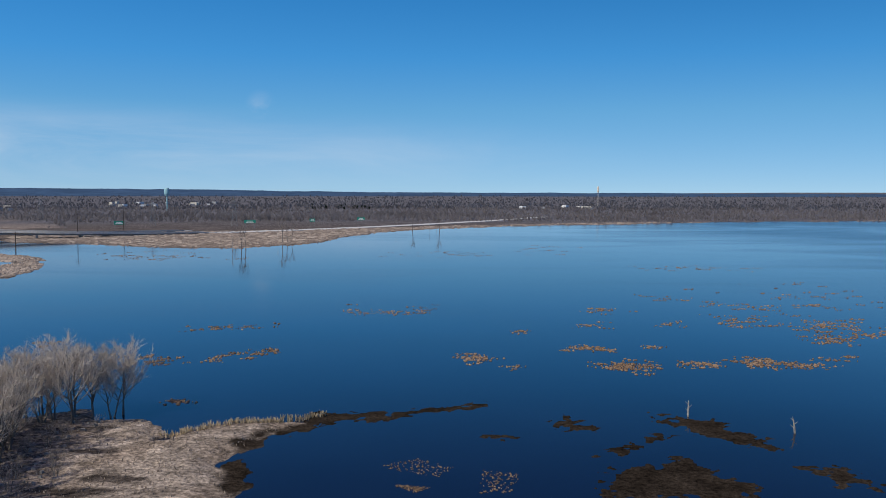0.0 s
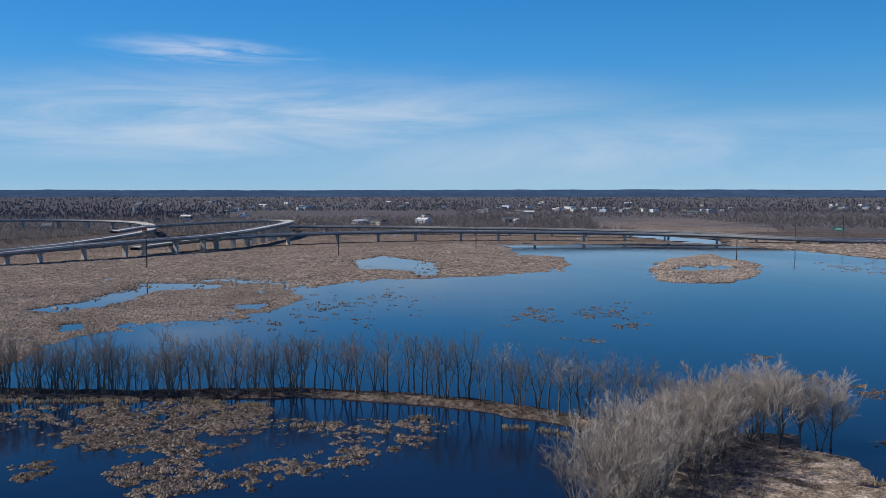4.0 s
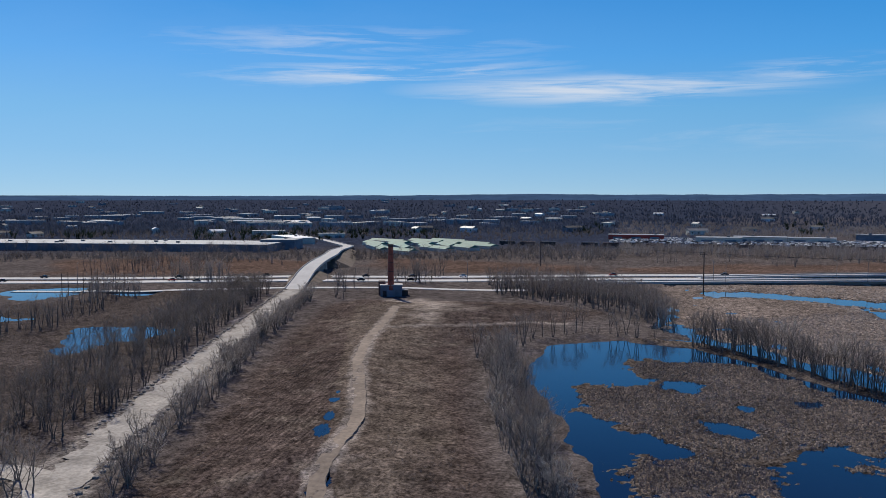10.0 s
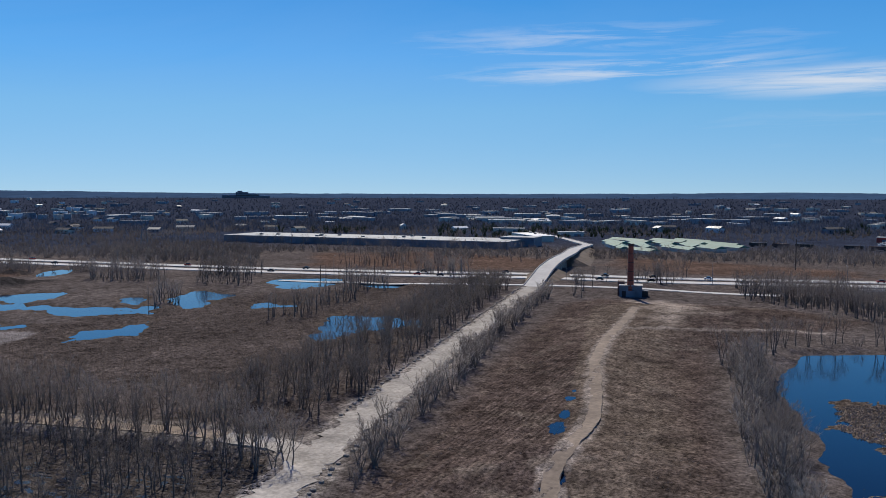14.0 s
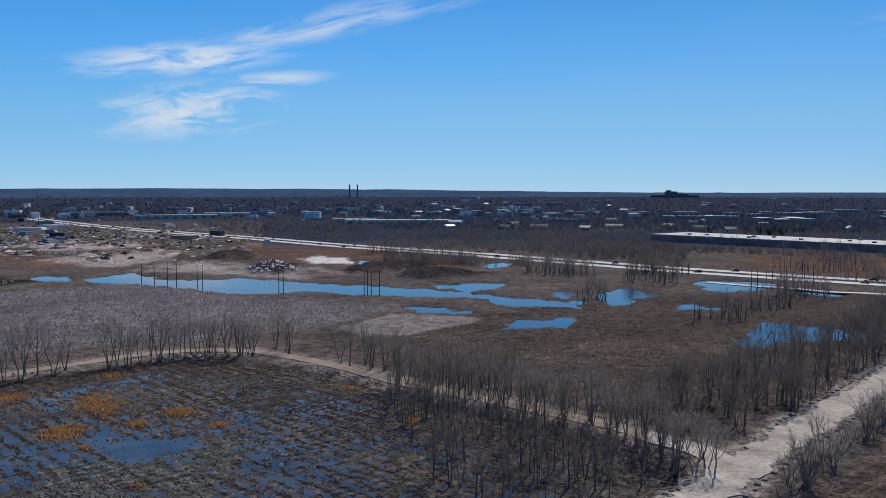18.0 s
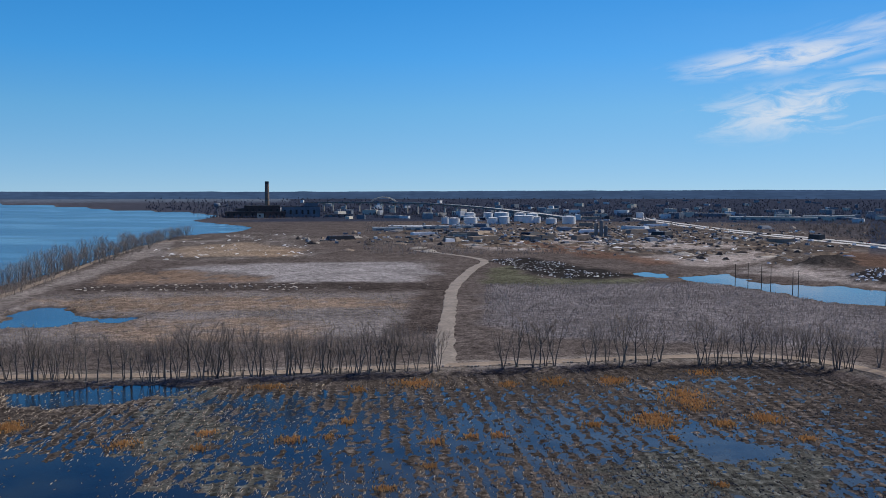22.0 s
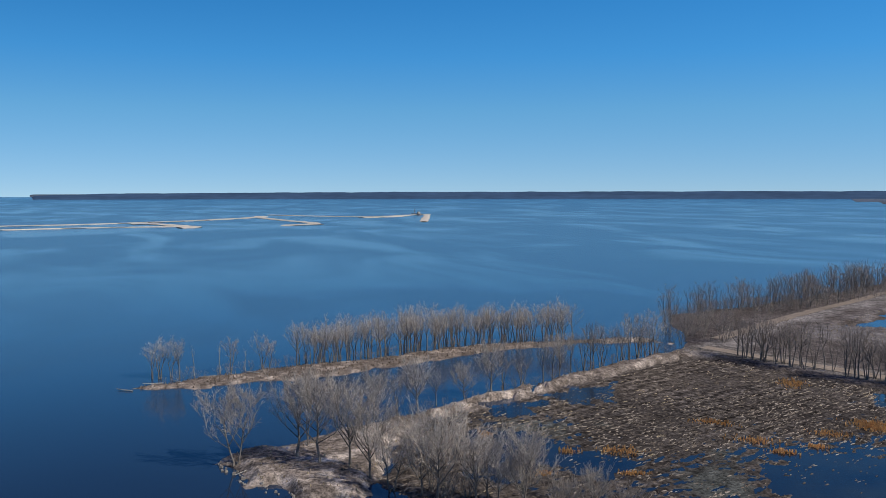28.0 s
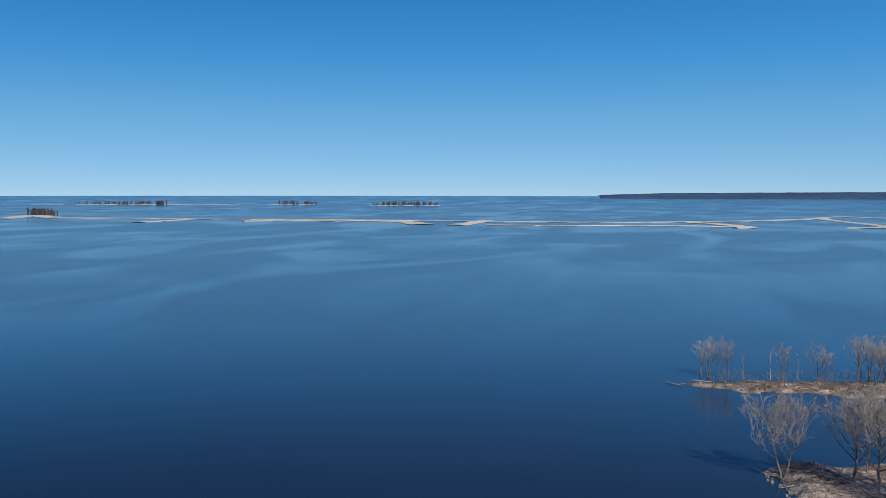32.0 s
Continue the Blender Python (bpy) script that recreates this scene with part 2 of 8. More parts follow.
def make_flood():
    """Shallow muddy water, ruffled between stubble."""
    m = Nodes("muddy_water")
    bed = m.mix(m.span(m.noise(0.08, 5), 0.35, 0.65), (0.006, 0.011, 0.024), (0.02, 0.026, 0.03))
    across = m.add("ShaderNodeSeparateXYZ", Vector=m.add("ShaderNodeNewGeometry").outputs["Position"]).outputs[0]
    # westward bed is paler and bluer, painting in the sky's reflection
    pale_bed = m.mix(m.span(m.noise(0.1, 5), 0.35, 0.65), (0.03, 0.042, 0.056), (0.075, 0.09, 0.094))
    bed = m.mix(m.span(across, 70, 20), bed, pale_bed)
    m.bump(m.noise(1.6, 4, 0.6), 0.2, 0.1)
    return m.done(Base_Color=bed, Roughness=m.span(m.noise(0.12, 4), 0.3, 0.7, 0.05, 0.2), IOR=1.33, Specular_IOR_Level=0.45)


def grassy(name, a, b, thin=0.0):
    m = Nodes(name)
    isl = m.add("ShaderNodeNewGeometry").outputs["Random Per Island"]
    col = m.mix(isl, a, b)
    col = m.mix(1.0, col, m.span(m.noise(0.05, 4), 0.3, 0.7, 0.7, 1.3), "MULTIPLY")
    if thin:
        m.thin(col, thin)
    return m.done(Base_Color=col, Roughness=0.95, Specular_IOR_Level=0.1)


def wooded(name, a, b):
    """Crowns of far bare trees: nearly one tone, with wide stands lighter and darker."""
    m = Nodes(name)
    isl = m.add("ShaderNodeNewGeometry").outputs["Random Per Island"]
    col = m.mix(isl, a, b)
    col = m.mix(1.0, col, m.span(m.noise(0.004, 4, 0.6), 0.35, 0.65, 0.72, 1.25), "MULTIPLY")
    m.thin(col, 0.45)
    return m.done(Base_Color=col, Roughness=1.0, Specular_IOR_Level=0.0)


GROUND, WATER, FLOOD = make_ground(), make_water(), make_flood()
BARK = bark("bark", (0.1, 0.086, 0.075), (0.2, 0.178, 0.156))
# sunlight painted into twig colour: lighter for front-lit trees, darker for backlit
TWIG = bark("twigs", (0.225, 0.192, 0.168), (0.36, 0.312, 0.274), 0.6, True)
PALE_LIT_TWIG = bark("pale_lit_twigs", (0.41, 0.356, 0.302), (0.59, 0.525, 0.455), 0.6, True)
PALE_BARK = bark("pale_bark", (0.2, 0.19, 0.17), (0.42, 0.4, 0.37))
REED = grassy("reed", (0.22, 0.18, 0.148), (0.39, 0.325, 0.267))
RUST = grassy("rust_grass", (0.48, 0.26, 0.1), (0.68, 0.42, 0.19), 0.3)
PALE_REED = grassy("pale_reed", (0.4, 0.33, 0.22), (0.55, 0.46, 0.32), 0.3)
# far crowns with distance haze painted in: pale front-lit tone, bluer backlit tone
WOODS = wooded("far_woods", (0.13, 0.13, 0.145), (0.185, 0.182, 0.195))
HAZED_WOODS = wooded("hazed_woods", (0.052, 0.067, 0.105), (0.078, 0.094, 0.135))
CLUMP = grassy("rusty_reed", (0.12, 0.08, 0.054), (0.28, 0.19, 0.125))
STRAW = grassy("pale_straw", (0.12, 0.102, 0.086), (0.35, 0.303, 0.258))
EARTH = plain("brown_earth", (0.13, 0.095, 0.068), 0.95, 0.3, 0.3, bump=0.8, dist=0.3)
GREYROOF = plain("grey_roof", (0.3, 0.32, 0.34), 0.7, 0.15, 0.1)
DUST = plain("dusty_dirt", (0.25, 0.215, 0.18), 0.95, 0.25, 0.8)
STUBBLE = grassy("wet_stubble", (0.07, 0.058, 0.048), (0.14, 0.116, 0.095))
SAND = plain("sand", (0.62, 0.56, 0.46), 0.95, 0.15, 0.1)
SAPLING = grassy("grey_saplings", (0.22, 0.197, 0.193), (0.36, 0.328, 0.32), 0.3)
# distance haze mixed into the hills' base colour as blue
HAZED_HILL = plain("far_hills", (0.055, 0.1, 0.175), 1.0, 0.15, 0.02, coarse=0.004, gloss=0.0)
# nearer woods in a lighter colour where the sun strikes their visible side
LIT_WOODS = wooded("lit_woods", (0.19, 0.168, 0.162), (0.29, 0.262, 0.25))
DRY = grassy("dry_reed", (0.18, 0.142, 0.112), (0.35, 0.282, 0.222))
LITTER = grassy("dead_grass", (0.17, 0.132, 0.1), (0.32, 0.26, 0.2), 0.3)
BLACKMETAL = plain("dark_metal", (0.03, 0.03, 0.035), 0.5, 0.2, 0.5, 0.3)
RED = plain("red_paint", (0.35, 0.03, 0.025), 0.4, 0.1, 0.3)
# the same woods seen against the sun, their shade put into the colour
BACKLIT_WOODS = wooded("backlit_woods", (0.11, 0.099, 0.102), (0.18, 0.165, 0.165))
PINE = wooded("pine", (0.014, 0.022, 0.018), (0.026, 0.04, 0.03))
GRAVEL = plain("gravel", (0.4, 0.37, 0.33), 0.95, 0.28, 1.2, bump=0.6, gloss=0.1)
DIRT = plain("dirt", (0.28, 0.228, 0.18), 0.95, 0.2, 0.9, bump=0.6, gloss=0.1)
PAVED = plain("concrete_road", (0.55, 0.54, 0.515), 0.9, 0.1, 0.7)
CONCRETE = plain("concrete", (0.46, 0.44, 0.41), 0.9, 0.18, 0.6)
STEEL = plain("grey_steel", (0.2, 0.21, 0.22), 0.6, 0.15, 0.5, 0.4)
BRICK = plain("brick", (0.3, 0.085, 0.055), 0.9, 0.25, 1.2)
DARKBRICK = plain("dark_brick", (0.1, 0.066, 0.06), 0.9, 0.25, 0.4)
BLUEGREY = plain("blue_grey_panel", (0.16, 0.19, 0.23), 0.7, 0.15, 0.3)
WHITE = plain("white_metal", (0.75, 0.76, 0.76), 0.6, 0.08, 0.2)
CREAM = plain("cream_wall", (0.6, 0.56, 0.48), 0.8, 0.1, 0.3)
GREENROOF = plain("green_roof", (0.08, 0.2, 0.16), 0.7, 0.12, 0.3)
DARKROOF = plain("dark_roof", (0.06, 0.06, 0.065), 0.8, 0.2, 0.3)
WOOD = plain("weathered_pole", (0.07, 0.055, 0.045), 0.9, 0.2, 2.0)
BUFF = plain("buff_brick", (0.22, 0.165, 0.13), 0.9, 0.15, 0.3)
STONE = plain("stone", (0.27, 0.245, 0.215), 0.9, 0.25, 1.0)
GLASS = plain("dark_glass", (0.02, 0.025, 0.03), 0.15, 0.1, 0.3)
TEAL = plain("pale_teal_paint", (0.28, 0.5, 0.56), 0.5, 0.08, 0.2)
SIGN = plain("green_sign", (0.01, 0.22, 0.16), 0.6, 0.05, 0.3)

# ---- outlines of the land, in metres ----
NEAR_SPIT = [(-28, 102), (-32, 117), (-31, 129), (-24, 139), (-30, 140), (-39, 137), (-45, 133), (-49, 138), (-53, 142), (-60, 139), (-65, 146), (-77, 140), (-83, 132), (-81, 125), (-75, 109), (-68, 92), (-65, 85)]
MUD_FRINGE = [(-29, 104), (-33, 120), (-32, 133), (-24, 142), (-16, 144), (-13, 145), (-23, 135), (-29, 132), (-31, 126), (-30, 115), (-27, 104)]
REED_ISLE = [(-264, 420), (-299, 496), (-294, 544), (-225, 479), (-203, 434), (-194, 387), (-210, 359), (-227, 363)]
MARSH = [(-327, 651), (-396, 620), (-466, 521), (-401, 459), (-350, 447), (-320, 420), (-289, 369), (-293, 327), (-308, 298), (-316, 286), (-334, 274), (-320, 243), (-319, 224), (-332, 226), (-321, 222), (-309, 208), (-285, 194), (-266, 171), (-257, 157), (-248, 145), (-255, 142), (-266, 132), (-263, 114), (-255, 95), (-248, 84), (-233, 71), (-220, 59), (-232, 49), (-247, 39), (-259, 28), (-273, 12), (-303, -13), (-326, -41), (-329, -7)]
CHAN1 = [(-329, 105), (-339, 129), (-365, 158), (-389, 178), (-373, 192), (-353, 200), (-343, 188), (-352, 167), (-343, 154), (-329, 145), (-315, 122), (-315, 107)]
CHAN2 = [(-414, 32), (-400, 48), (-401, 64), (-393, 84), (-376, 91), (-353, 92), (-347, 83), (-351, 72), (-368, 71), (-377, 60), (-382, 41)]
CHAN3 = [(-428, 336), (-446, 375), (-377, 355), (-333, 318), (-317, 292), (-346, 310), (-366, 304), (-376, 297)]
CHAN4 = [(-276, 39), (-283, 45), (-281, 59), (-257, 60), (-247, 54), (-250, 46), (-257, 39)]
CHAN5 = [(-452, -41), (-463, -19), (-452, 16), (-438, 53), (-409, 51), (-413, 40), (-431, 20), (-438, -6), (-435, -30)]
CHAN6 = [(-383, 217), (-365, 226), (-338, 233), (-325, 222), (-343, 215), (-364, 206), (-382, 197)]
CHAN7 = [(-319, 67), (-314, 75), (-303, 76), (-303, 66)]
MAT1 = [(-254, -39), (-262, -22), (-260, -6), (-244, 8), (-230, 17), (-224, 27), (-207, 38), (-196, 47), (-189, 40), (-190, 30), (-185, 23), (-185, 22), (-181, 17), (-179, 5), (-168, -1), (-165, -15), (-173, -21), (-183, -32), (-192, -42), (-208, -49), (-217, -41), (-227, -28), (-241, -38)]
MAT2 = [(-150, -26), (-161, -21), (-167, -10), (-163, 1), (-153, 0), (-141, -8), (-140, -15), (-147, -23)]
MAT3 = [(-169, -22), (-159, -10), (-162, -3), (-156, 3), (-141, 0), (-135, -7), (-135, -18), (-151, -25)]
MAT4 = [(-176, 66), (-170, 76), (-157, 87), (-143, 94), (-136, 91), (-135, 81), (-133, 73), (-127, 80), (-124, 74), (-126, 63), (-132, 61), (-139, 56), (-148, 52), (-164, 56)]
MAT5 = [(-132, 49), (-129, 60), (-121, 66), (-117, 80), (-108, 73), (-107, 63), (-111, 51), (-120, 49)]
MOUND = [(-127, -40), (-164, -58), (-215, -78), (-256, -94), (-292, -89), (-328, -73), (-354, -68), (-368, -95), (-371, -121), (-359, -157), (-357, -185), (-331, -186), (-257, -159), (-177, -126), (-127, -104), (-96, -92)]
MOUND_TRACK = [(-106, -62), (-116, -68), (-126, -73), (-140, -77), (-154, -81), (-170, -88), (-189, -98), (-212, -110), (-244, -123), (-284, -136), (-319, -148)]
MOUND_PATH = [(-269, -127), (-278, -119), (-294, -104), (-313, -89), (-315, -75)]
CELL_ROAD = [(60, -232), (72, -278), (88, -346), (107, -431), (121, -538), (126, -599), (145, -637), (177, -672), (210, -704)]
INNER_SPIT = [(159, -15), (166, -20), (165, -29), (170, -37), (180, -62), (186, -75), (195, -94), (204, -116), (215, -142), (226, -167), (216, -170), (210, -155), (202, -133), (192, -109), (183, -88), (176, -71), (173, -62), (157, -49), (142, -41), (130, -35), (136, -25), (148, -18)]
OUTER_SPIT = [(229, 3), (232, -3), (235, -15), (240, -30), (243, -46), (246, -58), (246, -72), (252, -83), (256, -103), (255, -123), (251, -165), (234, -173), (241, -159), (246, -140), (246, -119), (236, -84), (227, -58), (225, -31), (224, -14)]
FLOODED_FIELD = [(139, -40), (155, -48), (174, -62), (177, -71), (184, -89), (193, -110), (203, -134), (210, -155), (209, -167), (211, -166), (178, -174), (144, -185), (116, -196), (91, -207), (129, -194), (86, -209), (59, -225), (30, -238), (0, -252), (-42, -276), (-45, -245), (-65, -233), (-76, -198), (-86, -173), (-96, -150), (-101, -137), (-106, -123), (-97, -113), (-70, -95), (-34, -109), (-8, -125), (97, -55)]
GREY_FIELD = [(95, -453), (32, -475), (-28, -490), (-78, -410), (-119, -357), (-133, -333), (-94, -309), (-77, -296), (-46, -294), (-7, -290), (38, -289), (65, -307)]
CELLA = [(292, -346), (246, -371), (120, -402), (103, -329), (90, -277), (129, -263), (185, -243), (231, -216), (251, -261)]
CELLO1 = [(278, -329), (226, -360), (157, -370), (114, -377), (110, -347), (147, -335), (211, -309), (236, -302)]
CELLO2 = [(210, -261), (207, -278), (186, -296), (154, -305), (130, -295), (117, -266), (154, -244), (180, -242)]
PONDA = [(243, -258), (259, -292), (266, -315), (259, -318), (233, -298), (219, -294), (206, -296), (205, -284), (220, -281), (220, -267), (234, -263)]
CELLB = [(249, -419), (306, -474), (305, -530), (165, -595), (145, -552), (135, -453)]
CELLBO = [(331, -447), (305, -485), (231, -458), (219, -434), (258, -411), (303, -398)]
CELLC = [(370, -582), (427, -690), (406, -775), (325, -709), (281, -613)]
GREEN = [(96, -449), (109, -543), (100, -574), (86, -521), (69, -489), (11, -498), (13, -476), (64, -451)]
BLACK = [(127, -613), (108, -644), (76, -614), (34, -543), (8, -522), (39, -483), (70, -495), (92, -546)]
CANAL = [(-7, -523), (-39, -553), (-49, -505), (-74, -492), (-94, -494), (-116, -462), (-132, -443), (-155, -417), (-174, -395), (-182, -373), (-192, -349), (-204, -326), (-199, -315), (-182, -320), (-171, -335), (-178, -359), (-153, -374), (-130, -391), (-109, -416), (-79, -415), (-65, -434), (-56, -456), (-34, -482), (-13, -504)]
PO1 = [(-150, -280), (-159, -289), (-170, -283), (-180, -280), (-165, -258), (-162, -266), (-153, -268), (-148, -272)]
PO2 = [(-240, -348), (-265, -360), (-264, -342), (-263, -332), (-232, -314), (-220, -308), (-215, -311)]
PO3 = [(-136, -338), (-146, -332), (-153, -313), (-143, -308), (-134, -326)]
PO4 = [(-198, -212), (-220, -221), (-238, -242), (-249, -244), (-254, -224), (-257, -211), (-245, -203), (-224, -209), (-207, -208), (-199, -207)]
PO5 = [(-313, -373), (-330, -374), (-356, -348), (-325, -326), (-297, -325), (-300, -344)]
PO6 = [(19, -555), (0, -543), (-2, -520), (13, -521)]
PO7 = [(-262, -524), (-287, -527), (-265, -493), (-251, -496)]
PO8 = [(-221, -364), (-231, -357), (-214, -333), (-210, -320), (-200, -308), (-200, -319), (-212, -334), (-213, -344)]
ORNG1 = [(-147, -787), (-229, -696), (-264, -570), (-247, -499), (-196, -507), (-143, -577), (-120, -689)]
ORNG2 = [(-481, -497), (-554, -442), (-549, -323), (-470, -280), (-428, -341), (-402, -425)]
ORNG3 = [(-524, -273), (-599, -292), (-598, -198), (-583, -111), (-540, -103), (-494, -201)]
ORNG4 = [(-533, -101), (-574, -109), (-647, 0), (-701, 107), (-647, 98), (-572, 0)]
BROWN = [(-83, -285), (-98, -313), (-151, -306), (-179, -318), (-266, -325), (-362, -295), (-338, -232), (-267, -217), (-204, -166), (-158, -145), (-115, -136), (-99, -156), (-90, -194), (-78, -225)]
BARE = [(-88, -296), (-101, -303), (-118, -319), (-130, -311), (-142, -301), (-147, -292), (-133, -282), (-107, -270), (-91, -272)]
SNOW = [(-156, -599), (-180, -638), (-188, -602), (-183, -562), (-169, -556), (-157, -568)]
QUARRY = [(350, -851), (311, -1182), (5, -1291), (-173, -1174), (-102, -690), (-17, -634), (2, -712), (101, -788), (209, -795)]
QUARRY2 = [(222, -920), (157, -1240), (-31, -1194), (-167, -875), (-144, -705), (-77, -628), (4, -648), (93, -730), (178, -738)]
DARK1 = [(-157, -508), (-183, -548), (-197, -531), (-237, -549), (-220, -504), (-181, -487), (-154, -483)]
DARK2 = [(-174, -474), (-200, -489), (-215, -471), (-236, -462), (-213, -438), (-180, -440)]
FRONT = [(-324, -368), (-349, -300), (-380, -249), (-394, -222), (-405, -193), (-408, -178)]
DIKE = [(-294, -45), (-290, -24), (-271, -5), (-247, 12), (-227, 32), (-198, 55), (-175, 75), (-151, 103), (-133, 115), (-118, 122), (-99, 126), (-79, 130)]
GRAVEL_ROAD = [(-60, -91), (-93, -106), (-109, -114), (-137, -127), (-172, -143), (-221, -165), (-285, -193), (-379, -234), (-434, -258)]
SIDE_TRACK = [(-111, -117), (-109, -129), (-104, -146), (-97, -162), (-86, -186), (-77, -205), (-66, -236), (-50, -262), (-28, -270), (0, -261), (31, -246), (61, -232), (90, -218), (118, -205), (151, -194), (186, -183), (222, -172)]
SHORE = [(227, -168), (293, -210), (302, -259), (323, -316), (351, -393), (391, -501), (453, -646), (516, -788), (560, -900), (537, -999), (592, -1149), (706, -1257), (833, -1372), (954, -1697), (1209, -1976), (1531, -2121), (1900, -2429), (2500, -2700)]
NORTH_SHORE = [(2700, 4300), (1400, 2300), (610, 1175), (389, 1142), (218, 1050), (74, 989), (-17, 906), (-60, 837), (-91, 727), (-98, 643), (-141, 588), (-191, 587), (-280, 639), (-338, 652), (-385, 720)]
LAGOON_SHORE = [(-460, -50), (-330, -44), (-295, -23), (-301, -35), (-295, -48), (-283, -61), (-271, -70), (-240, -68), (-218, -60), (-198, -51), (-173, -39), (-152, -33), (-138, -27), (-125, -24), (-60, -5)]
MAINLAND = NORTH_SHORE + [(-640, 800), (-820, 500), (-640, 150)] + LAGOON_SHORE + [(60, -30), (120, -38), (150, -50), (178, -72), (205, -140)] + SHORE + [(5200, -4800), (-5400, -5400), (-5400, 5400), (2700, 5400)]
MARSH = MARSH + [(-330, -38), (-480, -60), (-640, 150), (-820, 500), (-640, 800)]
HIGHWAY = [(60, -1750), (-20, -1400), (-86, -1160), (-172, -928), (-232, -735), (-285, -615), (-322, -507), (-353, -420), (-383, -352), (-410, -300), (-432, -258), (-457, -187), (-506, -90), (-545, 0), (-580, 60)]
SHORE_ROAD = [(233, -186), (268, -253), (300, -323), (356, -442), (443, -623), (492, -760), (495, -837)]

MAT6 = [(-191, 45), (-175, 65), (-159, 59), (-167, 40), (-168, 23), (-166, 10), (-182, 19), (-188, 32)]
MAT7 = [(-155, 16), (-145, 45), (-133, 47), (-132, 27), (-138, 16), (-129, 5), (-136, 0)]
MAT8 = [(-134, 85), (-124, 100), (-116, 108), (-110, 114), (-106, 108), (-104, 91), (-100, 82), (-106, 65), (-119, 81)]
POOLS = [[(-193, -15), (-196, -10), (-190, -4), (-183, -6), (-186, -13)], [(-235, -30), (-231, -24), (-224, -18), (-220, -20), (-224, -29)], [(-212, -9), (-210, -5), (-206, -6), (-207, -8)], [(-189, -15), (-191, -11), (-188, -5), (-182, -5), (-184, -13)], [(-219, 5), (-221, 10), (-216, 8), (-215, 5)], [(-234, -24), (-231, -18), (-225, -19), (-228, -26)], [(-169, -26), (-173, -20), (-167, -13), (-163, -20)]]
CHAN8 = [(-358, 48), (-361, 58), (-344, 55), (-342, 48)]
CHAN9 = [(-284, 100), (-282, 109), (-270, 105), (-270, 97)]
CHAN10 = [(-285, 163), (-286, 179), (-273, 173), (-271, 158)]
CHAN11 = [(-364, 338), (-357, 339), (-318, 304), (-320, 299)]
PO9 = [(-193, -595), (-204, -576), (-191, -546), (-178, -540)]
PO10 = [(-339, -320), (-349, -298), (-334, -292), (-327, -304)]
PO11 = [(-247, -303), (-258, -289), (-249, -279), (-236, -287)]
PO12 = [(-193, -295), (-189, -286), (-174, -278), (-179, -288)]
CANAL2 = [(-173, -416), (-200, -417), (-215, -408), (-204, -387), (-184, -385), (-181, -398)]
DARK3 = [(-82, -617), (-111, -707), (-137, -694), (-125, -623)]
DARK4 = [(-106, -554), (-128, -585), (-143, -562), (-131, -514), (-104, -506)]
DARK5 = [(-232, -522), (-250, -536), (-255, -516), (-243, -499)]
PALE1 = [(133, -1047), (114, -1178), (77, -1061), (51, -833), (60, -749), (101, -796)]
PALE2 = [(29, -666), (-9, -705), (-52, -729), (-74, -761), (-83, -674), (-60, -622), (-26, -591), (4, -618)]
PALE3 = [(47, -859), (-6, -928), (-64, -902), (-80, -828), (-35, -786), (4, -772), (39, -789)]
PALE4 = [(-56, -584), (-82, -597), (-101, -530), (-127, -486), (-122, -467), (-97, -508), (-67, -546)]
PALE5 = [(190, -789), (150, -765), (112, -742), (75, -726), (73, -707), (135, -728), (182, -753)]
RUSTY1 = [(-145, -706), (-191, -732), (-222, -666), (-237, -579), (-200, -599), (-166, -635), (-133, -626)]
RUSTY2 = [(156, -818), (132, -880), (49, -733), (-4, -636), (11, -601), (45, -659), (97, -701)]
CELLG1 = [(226, -297), (163, -322), (108, -340), (102, -329), (90, -278), (117, -266), (130, -295), (154, -305), (186, -296), (211, -280)]
CELLD1 = [(297, -380), (215, -426), (124, -452), (116, -423), (199, -393), (290, -362)]
CELLW = [(313, -491), (273, -539), (177, -581), (134, -508), (139, -458), (211, -431), (238, -471)]
CELLBR = [(111, -367), (126, -468), (118, -471), (88, -338), (78, -284), (90, -278)]
PLAT = [(439, -642), (515, -822), (489, -969), (418, -950), (265, -613), (312, -561), (361, -559)]
PLATO = [(348, -626), (322, -693), (291, -643), (302, -597)]
MUDS = [[(33, 145), (41, 143), (45, 137), (48, 130), (48, 123), (45, 124), (41, 128), (36, 131), (34, 137)], [(14, 142), (18, 143), (23, 136), (22, 133), (17, 132), (15, 136)], [(47, 118), (51, 116), (56, 110), (53, 106), (49, 109), (47, 113)], [(20, 122), (29, 126), (33, 132), (30, 134), (24, 126)], [(20, 114), (31, 121), (34, 116), (39, 109), (36, 103), (16, 103)], [(-16, 141), (-8, 148), (6, 153), (7, 149), (-5, 145), (-15, 139)], [(-24, 144), (-20, 145), (-16, 144), (-20, 139), (-23, 135), (-28, 130), (-32, 127), (-33, 123), (-31, 115), (-31, 111), (-32, 123), (-30, 132), (-25, 139)], [(21, 117), (24, 116), (22, 114)], [(5, 131), (10, 132), (8, 129)]]
REEDY = [[(-11, 117), (-6, 120), (-1, 116), (-3, 112), (-10, 115)], [(3, 115), (8, 113), (6, 106), (2, 106)], [(-9, 109), (-4, 108), (-6, 106)]]
POND_FIELD1 = [(128, -119), (128, -128), (109, -134), (106, -139), (90, -137), (80, -124), (66, -122), (100, -92), (114, -103), (123, -108)]
POND_FIELD2 = [(166, -70), (156, -79), (141, -85), (127, -83), (120, -75), (140, -57), (157, -68)]
